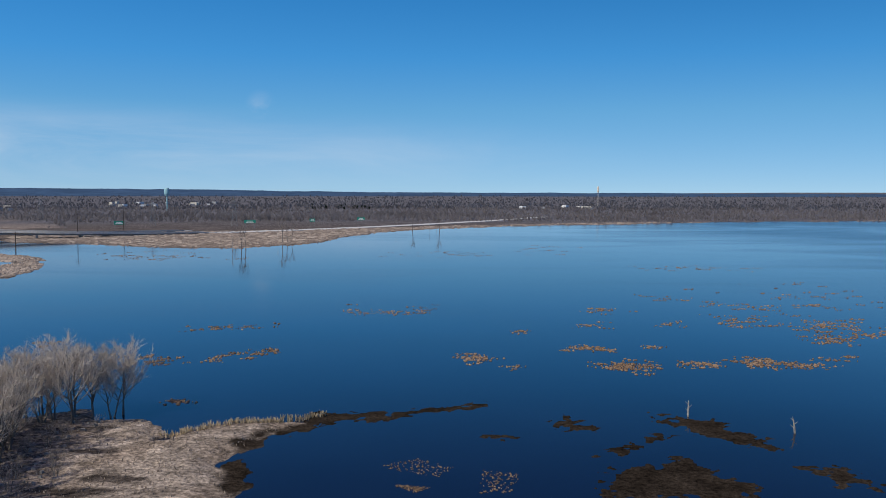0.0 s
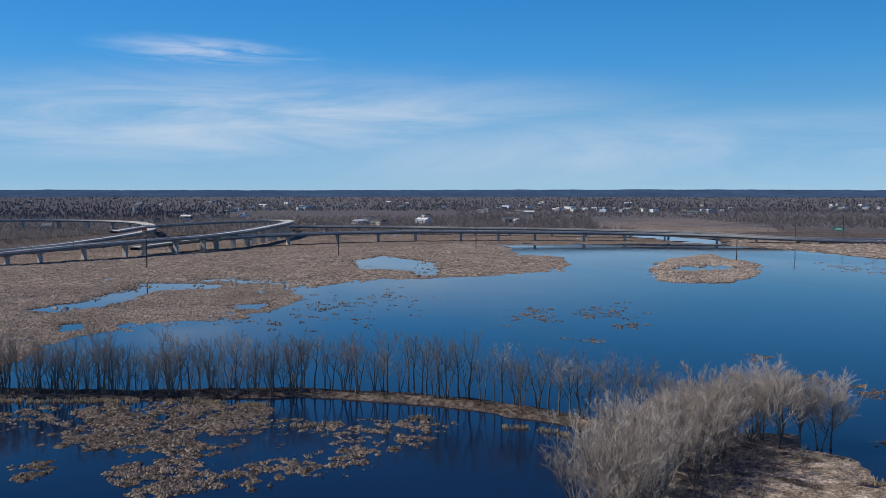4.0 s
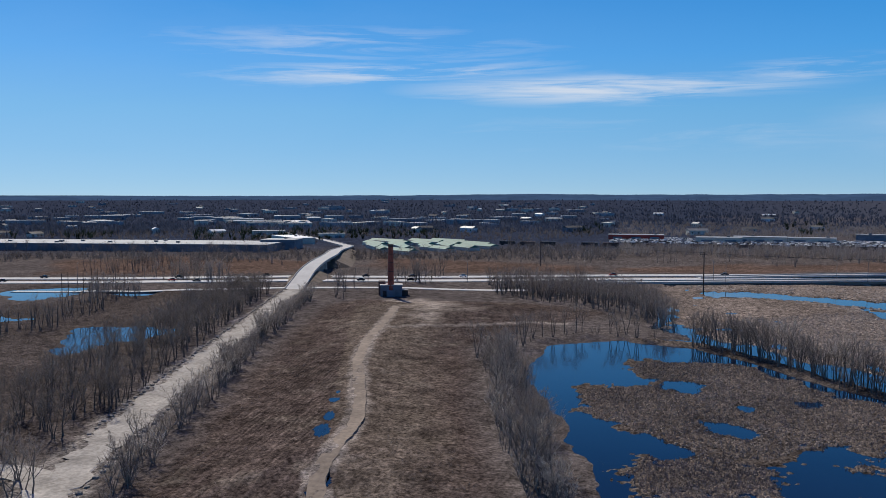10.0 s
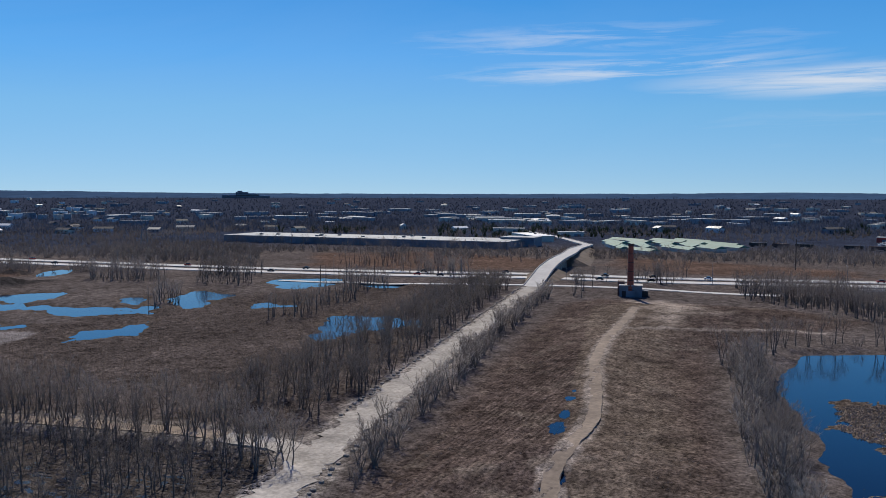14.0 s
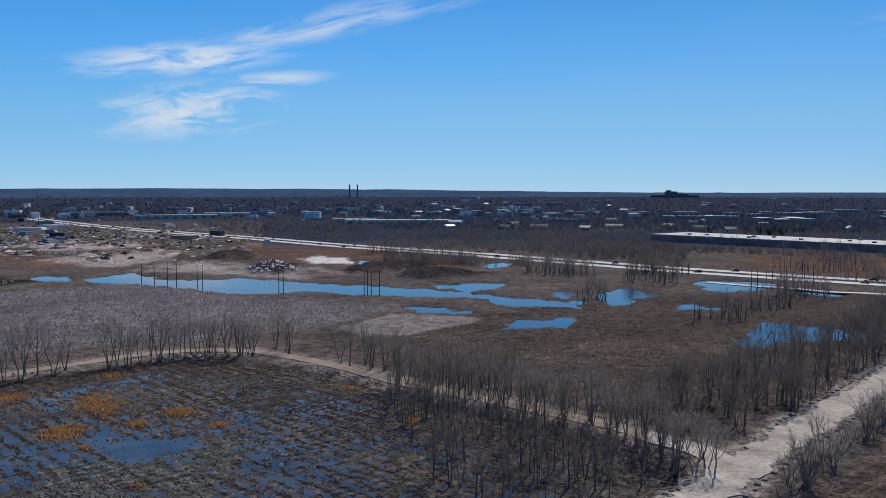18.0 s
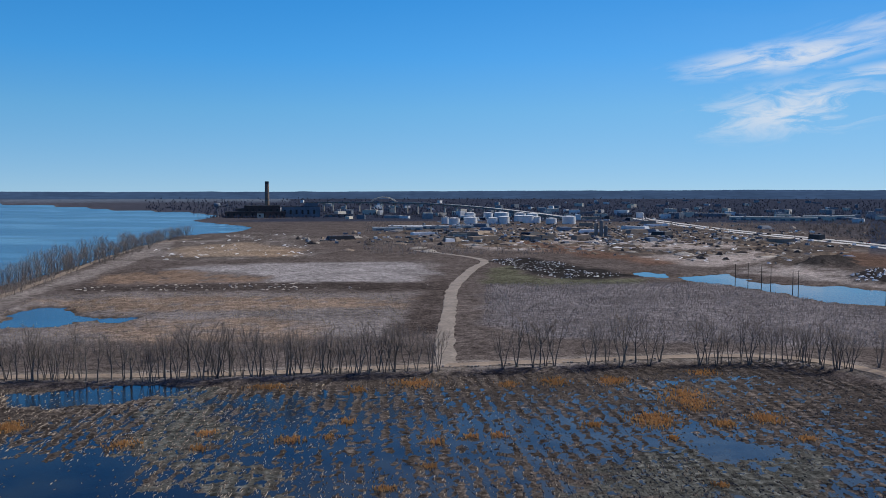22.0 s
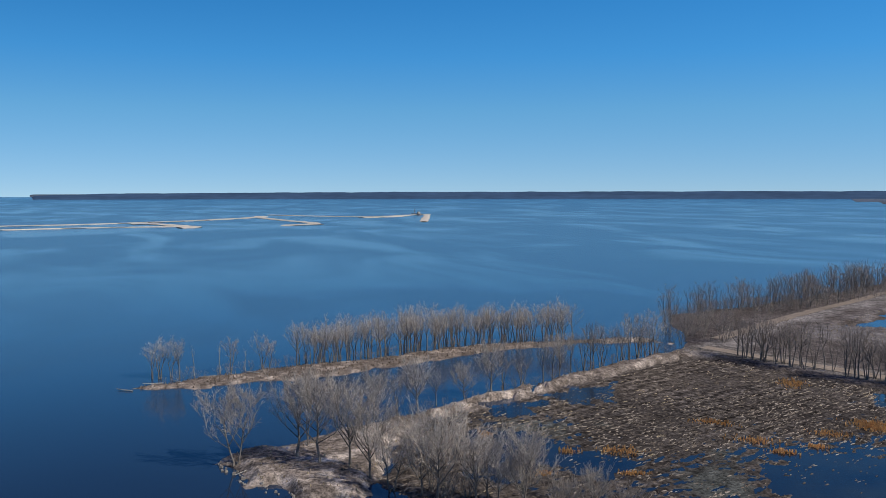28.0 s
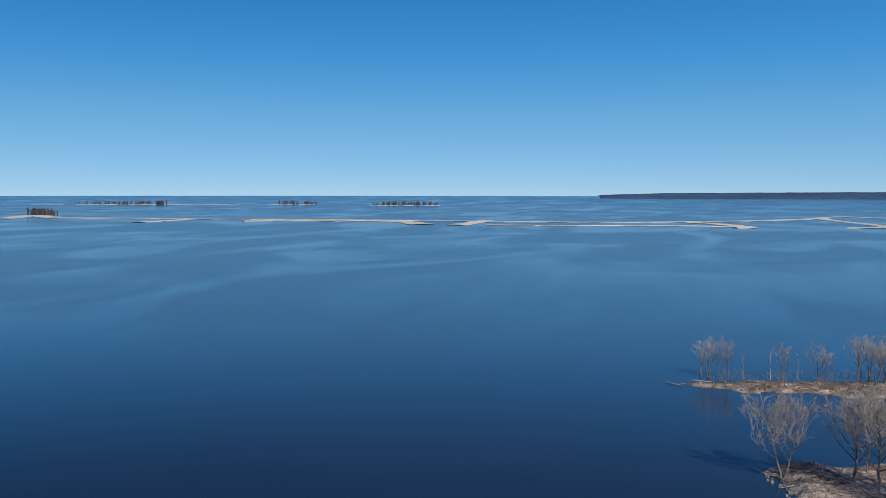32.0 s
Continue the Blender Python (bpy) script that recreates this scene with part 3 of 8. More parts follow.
POND_FIELD3 = [(180, -78), (183, -87), (186, -98), (192, -111), (193, -129), (199, -141), (186, -125), (179, -104), (176, -93), (172, -85), (170, -76)]
POND_FIELD4 = [(169, -174), (135, -191), (108, -197), (105, -187), (118, -175), (136, -167), (150, -163)]
POND_FIELD5 = [(-4, -181), (-17, -180), (-23, -172), (-20, -161), (-11, -163), (-5, -172)]
POND_FIELD6 = [(129, -115), (129, -126), (122, -135), (109, -123), (115, -108)]
SHALLOWS = [[(96, -137), (95, -149), (82, -144), (70, -133), (65, -121), (74, -122), (84, -129)], [(169, -77), (163, -89), (154, -81), (155, -75)], [(125, -92), (129, -108), (123, -108), (113, -91), (117, -87)], [(10, -152), (-1, -166), (-15, -162), (-26, -171), (-27, -169), (-21, -154), (-21, -141), (-7, -135), (8, -139)], [(97, -147), (112, -180), (113, -187), (99, -163), (91, -158)]]
BANK = [(207, -164), (249, -231), (281, -306), (313, -391), (362, -519), (437, -681), (493, -790), (513, -788), (363, -478), (310, -347), (260, -235), (218, -161)]
PALE_STRIPS = [[(-194, 46), (-185, 57), (-177, 65), (-169, 74)], [(-164, 80), (-155, 86)], [(-150, 87), (-148, 91)], [(-119, 106), (-117, 108)], [(-130, 87), (-127, 92)], [(-151, 88), (-147, 91)], [(-119, 106), (-117, 108)], [(-103, 115), (-100, 116)], [(-97, 117), (-92, 118)], [(-159, 82), (-156, 84)]]
MATS = (MAT1, MAT2, MAT3, MAT4, MAT5, MAT6, MAT7, MAT8)

# ---- ground and water ----
def lattice(ix, iy, seed):
    h = (ix.astype(np.int64) * 374761393 + iy.astype(np.int64) * 668265263 + seed * 974634777) & 0x7FFFFFFF
    h = ((h ^ (h >> 13)) * 1274126177) & 0x7FFFFFFF
    return ((h ^ (h >> 16)) & 0xFFFF) / 65535.0


def vnoise(x, y, seed=0):
    """Smooth noise from -1 to 1."""
    ix, iy = np.floor(x), np.floor(y)
    fx, fy = x - ix, y - iy
    fx, fy = fx * fx * (3 - 2 * fx), fy * fy * (3 - 2 * fy)
    a, b = lattice(ix, iy, seed), lattice(ix + 1, iy, seed)
    c, d = lattice(ix, iy + 1, seed), lattice(ix + 1, iy + 1, seed)
    return 2 * ((a * (1 - fx) + b * fx) * (1 - fy) + (c * (1 - fx) + d * fx) * fy) - 1


def fbm(x, y, size, octaves=4, seed=0):
    out, amp, tot = 0.0, 1.0, 0.0
    for k in range(octaves):
        out = out + amp * vnoise(x / size * 2 ** k, y / size * 2 ** k, seed + 17 * k)
        tot += amp
        amp *= 0.55
    return out / tot * 1.6


def inside(x, y, poly):
    """Metres from the outline, positive within it."""
    p = np.array(poly, float)
    q = np.roll(p, -1, 0)
    best = np.full(x.shape, 1e9)
    odd = np.zeros(x.shape, bool)
    for (ax, ay), (bx, by) in zip(p, q):
        dx, dy = bx - ax, by - ay
        t = np.clip(((x - ax) * dx + (y - ay) * dy) / (dx * dx + dy * dy + 1e-9), 0, 1)
        best = np.minimum(best, (x - ax - t * dx) ** 2 + (y - ay - t * dy) ** 2)
        if ay != by:
            odd ^= ((ay > y) != (by > y)) & (x < (bx - ax) * (y - ay) / (by - ay) + ax)
    return np.where(odd, 1, -1) * np.sqrt(best)


def along(x, y, line):
    """Metres from a line."""
    p = np.array(line, float)
    best = np.full(x.shape, 1e9)
    for (ax, ay), (bx, by) in zip(p[:-1], p[1:]):
        dx, dy = bx - ax, by - ay
        t = np.clip(((x - ax) * dx + (y - ay) * dy) / (dx * dx + dy * dy), 0, 1)
        best = np.minimum(best, (x - ax - t * dx) ** 2 + (y - ay - t * dy) ** 2)
    return np.sqrt(best)


def rise(r):
    """The far distance climbs gently, so that the sheet ends at the horizon."""
    return 33 * np.clip((r - 2000) / 2900, 0, None) ** 2


class Land:
    """Heights and covers of the ground at any places."""

    def __init__(self, x, y):
        self.x, self.y = np.asarray(x, float), np.asarray(y, float)
        self.z = np.full(self.x.shape, -2.0)
        self.c = np.zeros((*self.x.shape, 4)) + (0.1, 0.08, 0.065, 0.3)
        self.t = np.zeros((*self.x.shape, 4))   # red: tilled mound, green: field rows
        self.shape()

    def near(self, poly, m):
        p = np.array(poly, float)
        (x0, y0), (x1, y1) = p.min(0) - m, p.max(0) + m
        return np.nonzero((self.x > x0) & (self.x < x1) & (self.y > y0) & (self.y < y1))

    def dist(self, i, poly, amp, size, seed, octaves=4):
        x, y = self.x[i], self.y[i]
        s = inside(x, y, poly)
        if amp:
            s = s + amp * fbm(x, y, size, octaves, seed)
        return s

    def lift(self, poly, h, slope=0.25, amp=2.0, size=12.0, seed=1, colour=None):
        i = self.near(poly, 10 + amp)
        s = self.dist(i, poly, amp, size, seed)
        up = np.clip(s * slope, -2, h)
        self.z[i] = np.maximum(self.z[i], up)
        if colour is not None:
            self.tint(i, s, colour, 1.0)

    def sink(self, poly, slope=0.3, amp=3.0, size=12.0, seed=3, wet=(0.06, 0.045, 0.03), deep=-0.8):
        i = self.near(poly, 12 + amp)
        s = self.dist(i, poly, amp, size, seed) + 0.45 * amp * fbm(self.x[i], self.y[i], 3.5, 3, seed + 200)
        self.z[i] = np.minimum(self.z[i], np.where(s > -6, np.clip(-s * slope, deep, 3), 9))
        self.tint(i, s + 2.5, wet, 2.0)

    def ridge(self, line, half, h, fall, colour=None, amp=0.8, seed=5):
        i = self.near(line, half + h / fall + 6)
        x, y = self.x[i], self.y[i]
        s = half - along(x, y, line) + amp * fbm(x, y, 6, 3, seed)
        self.z[i] = np.maximum(self.z[i], np.clip(h + s * fall, -2, h))
        if colour is not None:
            self.tint(i, s + 1.5, colour, 2.0)

    def tint(self, i, s, colour, soft, strength=1.0):
        w = np.clip(s / soft + 0.5, 0, 1)[:, None] * strength
        full = colour if len(colour) == 4 else (*colour, 0.3)
        self.c[i] = self.c[i] * (1 - w) + np.array(full) * w

    def paint(self, poly, colour, soft=6.0, amp=5.0, size=15.0, seed=7, strength=1.0, patchy=0.0):
        i = self.near(poly, 10 + amp)
        s = self.dist(i, poly, amp, size, seed)
        if patchy:
            s = np.minimum(s, patchy * (fbm(self.x[i], self.y[i], size * 0.5, 4, seed + 3) + 0.35))
        self.tint(i, s, colour, soft, strength)

    def shape(self):
        x, y = self.x, self.y
        r = np.hypot(x, y)
        reed, brown = (0.225, 0.17, 0.128, 0.85), (0.092, 0.071, 0.06, 0.75)
        self.lift(MAINLAND, 0.9, 0.12, 3, 14, 1, (0.12, 0.095, 0.08))
        far = np.hypot(x, y) > 3500
        self.z = np.where(far & (np.arctan2(-x, y) % 6.2832 > radians(213)) & (np.arctan2(-x, y) % 6.2832 < radians(275.3)) & (r > 4300), 0.9, self.z)
        # marsh with its pools
        self.lift(MARSH, 0.55, 0.1, 7, 16, 2, reed)
        self.paint(MARSH, reed, 5, 4, 20, 8)
        i = self.near(MARSH, 0)
        s = inside(x[i], y[i], MARSH)
        n = fbm(x[i], y[i], 9, 4, 21)
        self.z[i] = np.where(s > -5, np.minimum(self.z[i], 0.2 + 0.5 * n + np.clip(s, 0, 40) * 0.006), self.z[i])
        for k, p in enumerate((CHAN1, CHAN2, CHAN3, CHAN4, CHAN5, CHAN6, CHAN7, CHAN8, CHAN9, CHAN10, CHAN11)):
            self.sink(p, 0.15, 3, 8, 30 + k)
        self.lift(REED_ISLE, 0.4, 0.12, 8, 14, 4, reed)
        self.sink([(-256, 450), (-247, 478), (-232, 464), (-230, 428), (-244, 422)], 0.08, 13, 7, 5)
        self.paint(NORTH_MARSH, (0.26, 0.195, 0.14, 0.6), 10, 8, 25, 53)
        self.paint(FAR_MARSH, (0.27, 0.2, 0.145, 0.4), 14, 12, 30, 143)
        # reed mats in the lagoon
        for k, p in enumerate(MATS):
            i = self.near(p, 14)
            s = self.dist(i, p, 5, 12, 50 + k) + 3.0 * fbm(x[i], y[i], 2.6, 3, 250 + k)
            n = 0.75 * fbm(x[i], y[i], 4.5 if k == 0 else 3.0, 5, 60 + k) + (0.5 if k == 0 else 0.9) * fbm(x[i], y[i], 1.3, 2, 160 + k)
            open_ = MAT_OPEN[k]
            self.z[i] = np.maximum(self.z[i], np.clip(np.minimum(s * 0.12, 0.3) + (n - open_ * 1.5) * 0.3 - 0.02, -0.5, 0.3))
            self.tint(i, s + 3, (0.11, 0.084, 0.064, 0.9), 3)
        for k, p in enumerate(POOLS):
            self.sink(p, 0.15, 2, 6, 170 + k, (0.06, 0.045, 0.035), -0.4)
        self.ridge(DIKE, 1.7, 0.9, 0.45, (0.12, 0.09, 0.066, 0.8))
        # near spit with its muddy fringe
        self.lift(NEAR_SPIT, 0.7, 0.16, 2.0, 9, 6, (0.27, 0.195, 0.125, 0.5))
        self.paint([(-50, 90), (-55, 128), (-66, 148), (-95, 130), (-70, 80)], (0.2, 0.145, 0.1, 0.6), 8, 5, 8, 66, 0.8)
        self.paint([(-30, 90), (-36, 122), (-34, 134), (-44, 132), (-50, 100)], (0.33, 0.255, 0.175), 6, 4, 8, 67, 0.7)
        self.paint([(-56, 128), (-60, 140), (-50, 141), (-44, 131), (-50, 118), (-54, 112)], (0.3, 0.23, 0.16), 4, 3, 6, 68, 0.7)
        for k, (cx, cy, a, b) in enumerate(((-49, 104, 5, 2.0), (-45, 109, 4, 1.2), (-45, 128, 1.3, 2.2), (-52, 121, 4, 1.2), (-57, 133, 3.5, 1.2))):
            i = self.near([(cx - a, cy - a), (cx + a, cy + a)], 4)
            far_ = np.hypot((x[i] - cx) / a, (y[i] - cy) / b) + 0.5 * fbm(x[i], y[i], 2.5, 4, 85 + k)
            self.tint(i, 1 - far_, (0.05, 0.038, 0.03, 0.4), 0.4, 0.9)
            if k == 2:
                self.z[i] = np.where(far_ < 1, -0.1, self.z[i])
        shallow = (0.032, 0.022, 0.013, 0.1)
        for k, p in enumerate(MUDS):
            i = self.near(p, 6)
            s = self.dist(i, p, 2.2, 4, 70 + k, 5) - 0.6 + 2.0 * fbm(x[i], y[i], 1.3, 3, 270 + k)
            up = np.clip(s * 0.06, -0.5, 0.02)
            self.tint(i, np.where(up > self.z[i], 2.0, -2.0), shallow, 1)
            self.z[i] = np.maximum(self.z[i], up)
        self.lift(MUD_FRINGE, 0.04, 0.2, 2.5, 6, 9, None)
        self.paint(MUD_FRINGE, shallow, 2, 2.5, 6, 9)
        # spits in the bay
        self.lift(INNER_SPIT, 1.5, 0.5, 2.4, 6, 10, (0.43, 0.34, 0.255))
        self.paint(INNER_SPIT, (0.11, 0.08, 0.06, 0.6), 2, 3, 5, 87, 0.7, 6)
        self.lift(OUTER_SPIT, 0.6, 0.2, 2.4, 6, 11, (0.4, 0.31, 0.225))
        self.paint(OUTER_SPIT, (0.1, 0.072, 0.052, 0.6), 2, 3, 6, 88, 0.7, 6)
        # landfill mound
        i = self.near(MOUND, 30)
        s = inside(x[i], y[i], MOUND) + 2 * fbm(x[i], y[i], 30, 3, 12)
        t = np.clip(s / 45 + 0.05, 0, 1)
        self.z[i] = np.maximum(self.z[i], 0.9 + 3.3 * t * t * (3 - 2 * t) - np.clip(-s, 0, 1))
        # tilled along the slope, with a worn double track on the crest
        rut = np.sin((x[i] * 0.24 - y[i] * 0.97) * 2 * math.pi / 2.1 + 5 * fbm(x[i], y[i], 60, 2, 13))
        rough = fbm(x[i], y[i], 5, 4, 14)
        side = along(x[i], y[i], MOUND_TRACK)
        east = (x[i] * 0.44 - y[i] * 0.9) < (-107 * 0.44 + 62 * 0.9) + 2   # towards the lagoon
        self.z[i] += np.where(s > 2, np.where(east, 0.03, 0.1) * rut + 0.16 * rough, 0)
        self.tint(i, s, (0.1, 0.069, 0.054, 0.7), 8)
        self.t[(*i, 0)] = np.clip((s - 2) / 6, 0, 1) * np.where(east, 0.3, 1.0) * np.clip(0.7 + 0.6 * fbm(x[i], y[i], 25, 3, 113), 0, 1) * np.clip(side - 1.5, 0, 1)
        self.tint(i, np.where(east & (s > 4), 12 - np.abs(side - 8) + 6 * fbm(x[i], y[i], 9, 4, 15), -9), (0.2, 0.15, 0.098, 0.6), 14, 0.6)
        self.tint(i, np.where(s > 3, 3 * (0.5 * rut * (~east) + rough - 0.55), -9), (0.18, 0.125, 0.09, 0.6), 3, 0.5)
        self.tint(i, np.where(s > 3, 5 * (fbm(x[i], y[i], 7, 4, 16) - 0.45), -9), (0.23, 0.18, 0.125, 0.5), 3, 0.5)
        self.tint(i, np.where(s > 3, 5 * (fbm(x[i], y[i], 6, 4, 19) - 0.35), -9), (0.055, 0.038, 0.028), 3, 0.6)
        for line, wide, k in ((MOUND_TRACK, 2.6, 0.7), (MOUND_PATH, 1.5, 0.75)):
            off = along(x[i], y[i], line) + 0.7 * fbm(x[i], y[i], 4, 3, 80)
            self.tint(i, wide - off, (0.33, 0.265, 0.2, 0.1), 0.8, k)
        for cx, cy, rx, ry in PUDDLES:
            u, v = x[i] - cx, y[i] - cy
            far_ = np.hypot((u * 0.92 + v * 0.39) / rx, (v * 0.92 - u * 0.39) / ry) + 0.35 * fbm(x[i], y[i], 1.6, 3, 81)
            level = self.z[i][np.argmin(u * u + v * v)]
            self.z[i] = np.where(far_ < 1.5, self.z[i] * np.clip((far_ - 1) / 0.5, 0, 1) + (level - 0.25) * (1 - np.clip((far_ - 1) / 0.5, 0, 1)), self.z[i])
            self.tint(i, 1.5 - far_, (0.09, 0.06, 0.045, 0.2), 0.6, 0.8)
        self.paint([(-345, -150), (-300, -133), (-292, -120), (-320, -118), (-352, -140), (-366, -160), (-355, -166)], (0.42, 0.33, 0.24), 10, 8, 14, 17, 0.8)
        # fields and dumps beyond the track
        self.paint(BROWN, brown, 12, 8, 25, 18)
        self.paint(GREY_FIELD, (0.165, 0.146, 0.144), 10, 5, 20, 20)
        self.paint(CELLA, (0.19, 0.162, 0.145), 8, 5, 20, 22)
        self.paint(CELLG1, (0.2, 0.175, 0.16), 6, 4, 14, 121, 0.9)
        self.paint(CELLO1, (0.27, 0.175, 0.1, 0.5), 8, 6, 12, 23, 0.8, 14)
        self.paint(CELLO2, (0.27, 0.175, 0.1, 0.5), 10, 8, 12, 24, 0.75, 12)
        self.paint(CELLB, (0.17, 0.145, 0.13), 10, 6, 20, 25)
        self.paint(CELLW, (0.3, 0.275, 0.26), 8, 8, 16, 122, 0.9)
        self.paint(CELLBO, (0.24, 0.15, 0.085), 8, 8, 14, 26, 0.85, 14)
        self.paint(CELLD1, (0.07, 0.055, 0.047, 0.5), 5, 5, 10, 123, 0.9)
        self.paint(CELLBR, (0.085, 0.066, 0.056, 0.5), 6, 5, 12, 124, 0.9)
        self.paint(PLAT, (0.22, 0.19, 0.165), 20, 14, 24, 125, 0.9)
        self.paint(PLAT, (0.1, 0.08, 0.065), 8, 18, 30, 126, 0.8, 16)
        self.paint(PLATO, (0.3, 0.18, 0.09), 14, 8, 14, 127, 0.8)
        self.paint(BANK, (0.25, 0.215, 0.185, 0.4), 6, 4, 10, 128, 0.8)
        self.paint(CELLC, (0.34, 0.24, 0.14), 14, 10, 25, 27, 0.7)
        self.paint(GREEN, (0.115, 0.115, 0.065), 6, 5, 12, 28)
        self.paint(BLACK, (0.035, 0.032, 0.03), 8, 8, 14, 29)
        self.paint(QUARRY, (0.23, 0.19, 0.155), 30, 30, 60, 31, 0.85, 30)
        self.paint(QUARRY2, (0.24, 0.2, 0.165), 30, 30, 60, 32, 0.85, 30)
        for p, k in ((QUARRY, 110), (QUARRY2, 111), (QUARRY2, 112)):
            self.paint(p, (0.085, 0.068, 0.056, 0.4), 12, 20, 70, k, 0.75, 22)
        for k, p in enumerate((PALE1, PALE2, PALE3, PALE4, PALE5)):
            self.paint(p, (0.36, 0.3, 0.255), 10, 12, 30, 130 + k, 0.9)
        for k, p in enumerate((RUSTY1, RUSTY2)):
            self.paint(p, (0.16, 0.085, 0.05), 14, 14, 30, 136 + k, 0.9)
        for k, p in enumerate((ORNG1, ORNG2, ORNG3, ORNG4)):
            self.paint(p, (0.14, 0.082, 0.052), 14, 12, 30, 33 + k)
        self.paint(WEST_WOODS, (0.08, 0.074, 0.08, 0.3), 40, 30, 60, 54, 0.85)
        self.paint([(-40, -560), (-100, -500), (-160, -480), (-150, -530), (-70, -640)], (0.3, 0.265, 0.235), 6, 8, 20, 115, 0.7, 14)
        self.paint(BARE, (0.21, 0.18, 0.16, 0.1), 2, 1.5, 12, 40)
        self.paint(SNOW, (0.62, 0.6, 0.57), 6, 8, 14, 41)
        for k, p in enumerate((DARK1, DARK2, DARK3, DARK4, DARK5)):
            i = self.near(p, 10)
            s = self.dist(i, p, 5, 12, 42 + k)
            self.z[i] = np.maximum(self.z[i], np.clip(0.9 + s * 0.35, 0, 5 + 1.5 * fbm(x[i], y[i], 9, 3, 44)))
            self.tint(i, s, (0.045, 0.04, 0.037), 3)
        for k, p in enumerate((PONDA, CANAL, CANAL2, PO1, PO2, PO3, PO4, PO5, PO6, PO7, PO8, PO9, PO10, PO11, PO12)):
            self.sink(p, 0.1, 5, 9, 90 + k, (0.1, 0.075, 0.055))
        # flooded field with its furrows
        i = self.near(FLOODED_FIELD, 3)
        s = self.dist(i, FLOODED_FIELD, 1.5, 8, 45)
        u, v = x[i] * 0.33 - y[i] * 0.94, x[i] * 0.94 + y[i] * 0.33
        v = v + 1.5 * fbm(x[i], y[i], 40, 2, 46)
        row = np.sin(v * 2 * math.pi / 3.4)
        dash = fbm(u / 1.9, v, 0.85, 3, 47)
        wet = fbm(x[i], y[i], 34, 3, 48)
        lie = 0.032 * row + 0.085 * dash + 0.04 * wet + 0.034 - 0.012 * np.clip((x[i] - 10) / 20, 0, 1) * np.clip((135 - x[i]) / 20, 0, 1)
        edge = np.clip((s - 6) / 12, 0, 1)
        lie = lie + (1 - edge) * 0.12 - 0.05 * np.clip((x[i] - 20) / 40, 0, 1) * np.clip(fbm(x[i], y[i], 26, 3, 44), 0, 1)
        lie = lie + 0.09 * np.clip((x[i] - 130) / 25, 0, 1) * np.clip((-y[i] - 80) / 20, 0, 1)
        self.z[i] = np.where(s > 0, np.clip(lie, -0.1, 0.25), self.z[i])
        self.tint(i, s, (0.078, 0.064, 0.054, 0.6), 3)
        self.tint(i, np.where(s > 1, np.minimum((x[i] - 110) / 20, (y[i] + 150) / 20) + fbm(x[i], y[i], 15, 3, 89), -5), (0.075, 0.061, 0.05, 0.7), 2, 0.8)
        self.tint(i, np.where(s > 2, 3 * (fbm(x[i], y[i], 24, 4, 49) - 0.35), -5), (0.1, 0.078, 0.058, 0.6), 2, 0.7)
        self.t[(*i, 1)] = np.clip(s / 4, 0, 1) * np.clip(0.45 + 0.9 * fbm(x[i], y[i], 14, 4, 114), 0, 1)
        for k, p in enumerate((POND_FIELD1, POND_FIELD2, POND_FIELD3, POND_FIELD4, POND_FIELD5, POND_FIELD6)):
            i = self.near(p, 8)
            pool = self.dist(i, p, 9, 12, 180 + k) - 2.0 + 4.0 * fbm(x[i], y[i], 2.6, 4, 190 + k)
            self.z[i] = np.minimum(self.z[i], np.where(pool > -1, np.clip(-0.06 * pool, -0.3, 0.04), 9))
        for k, p in enumerate(SHALLOWS):
            i = self.near(p, 8)
            pool = self.dist(i, p, 8, 12, 200 + k) + 2.0 + 3.0 * fbm(x[i], y[i], 2.6, 4, 83 + k)
            self.tint(i, pool, (0.085, 0.095, 0.08, 0.4), 6, 0.75)
            self.z[i] = np.where(pool > 0, np.maximum(self.z[i], 0.014 + 0.02 * fbm(x[i], y[i], 1.5, 3, 95)), self.z[i])
        # banks of the tracks
        self.ridge(SIDE_TRACK, 5.0, 0.8, 0.3, (0.19, 0.16, 0.13))
        self.ridge(GRAVEL_ROAD, 5.5, 1.0, 0.3, (0.25, 0.215, 0.178, 0.7), 1.8)
        # farther land darkens with its woods, with blue haze and backlit shade painted in
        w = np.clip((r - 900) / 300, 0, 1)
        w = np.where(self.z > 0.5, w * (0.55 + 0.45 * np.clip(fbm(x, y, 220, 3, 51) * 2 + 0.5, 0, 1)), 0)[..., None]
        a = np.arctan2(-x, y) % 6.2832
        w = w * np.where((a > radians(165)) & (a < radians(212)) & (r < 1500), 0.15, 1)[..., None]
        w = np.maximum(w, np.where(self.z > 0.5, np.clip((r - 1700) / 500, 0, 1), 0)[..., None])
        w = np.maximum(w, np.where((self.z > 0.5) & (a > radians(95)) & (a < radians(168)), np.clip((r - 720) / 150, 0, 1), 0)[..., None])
        # darker blue towards the sun: backlit haze as ground colour
        backlit_tint = np.clip((np.minimum(a - radians(60), radians(240) - a)) / 0.6, 0, 1)[..., None]
        self.c = self.c * (1 - w) + (np.array((0.034, 0.046, 0.078, 0.3)) * backlit_tint + np.array((0.125, 0.12, 0.13, 0.3)) * (1 - backlit_tint)) * w
        # the far shore's colour carries a painted blue haze
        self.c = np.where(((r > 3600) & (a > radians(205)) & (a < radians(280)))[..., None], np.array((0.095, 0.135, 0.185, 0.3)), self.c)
        # sky sheen mixed into all covers: a little greyer, lighter and bluer
        grey = self.c[..., :3].mean(-1, keepdims=True)
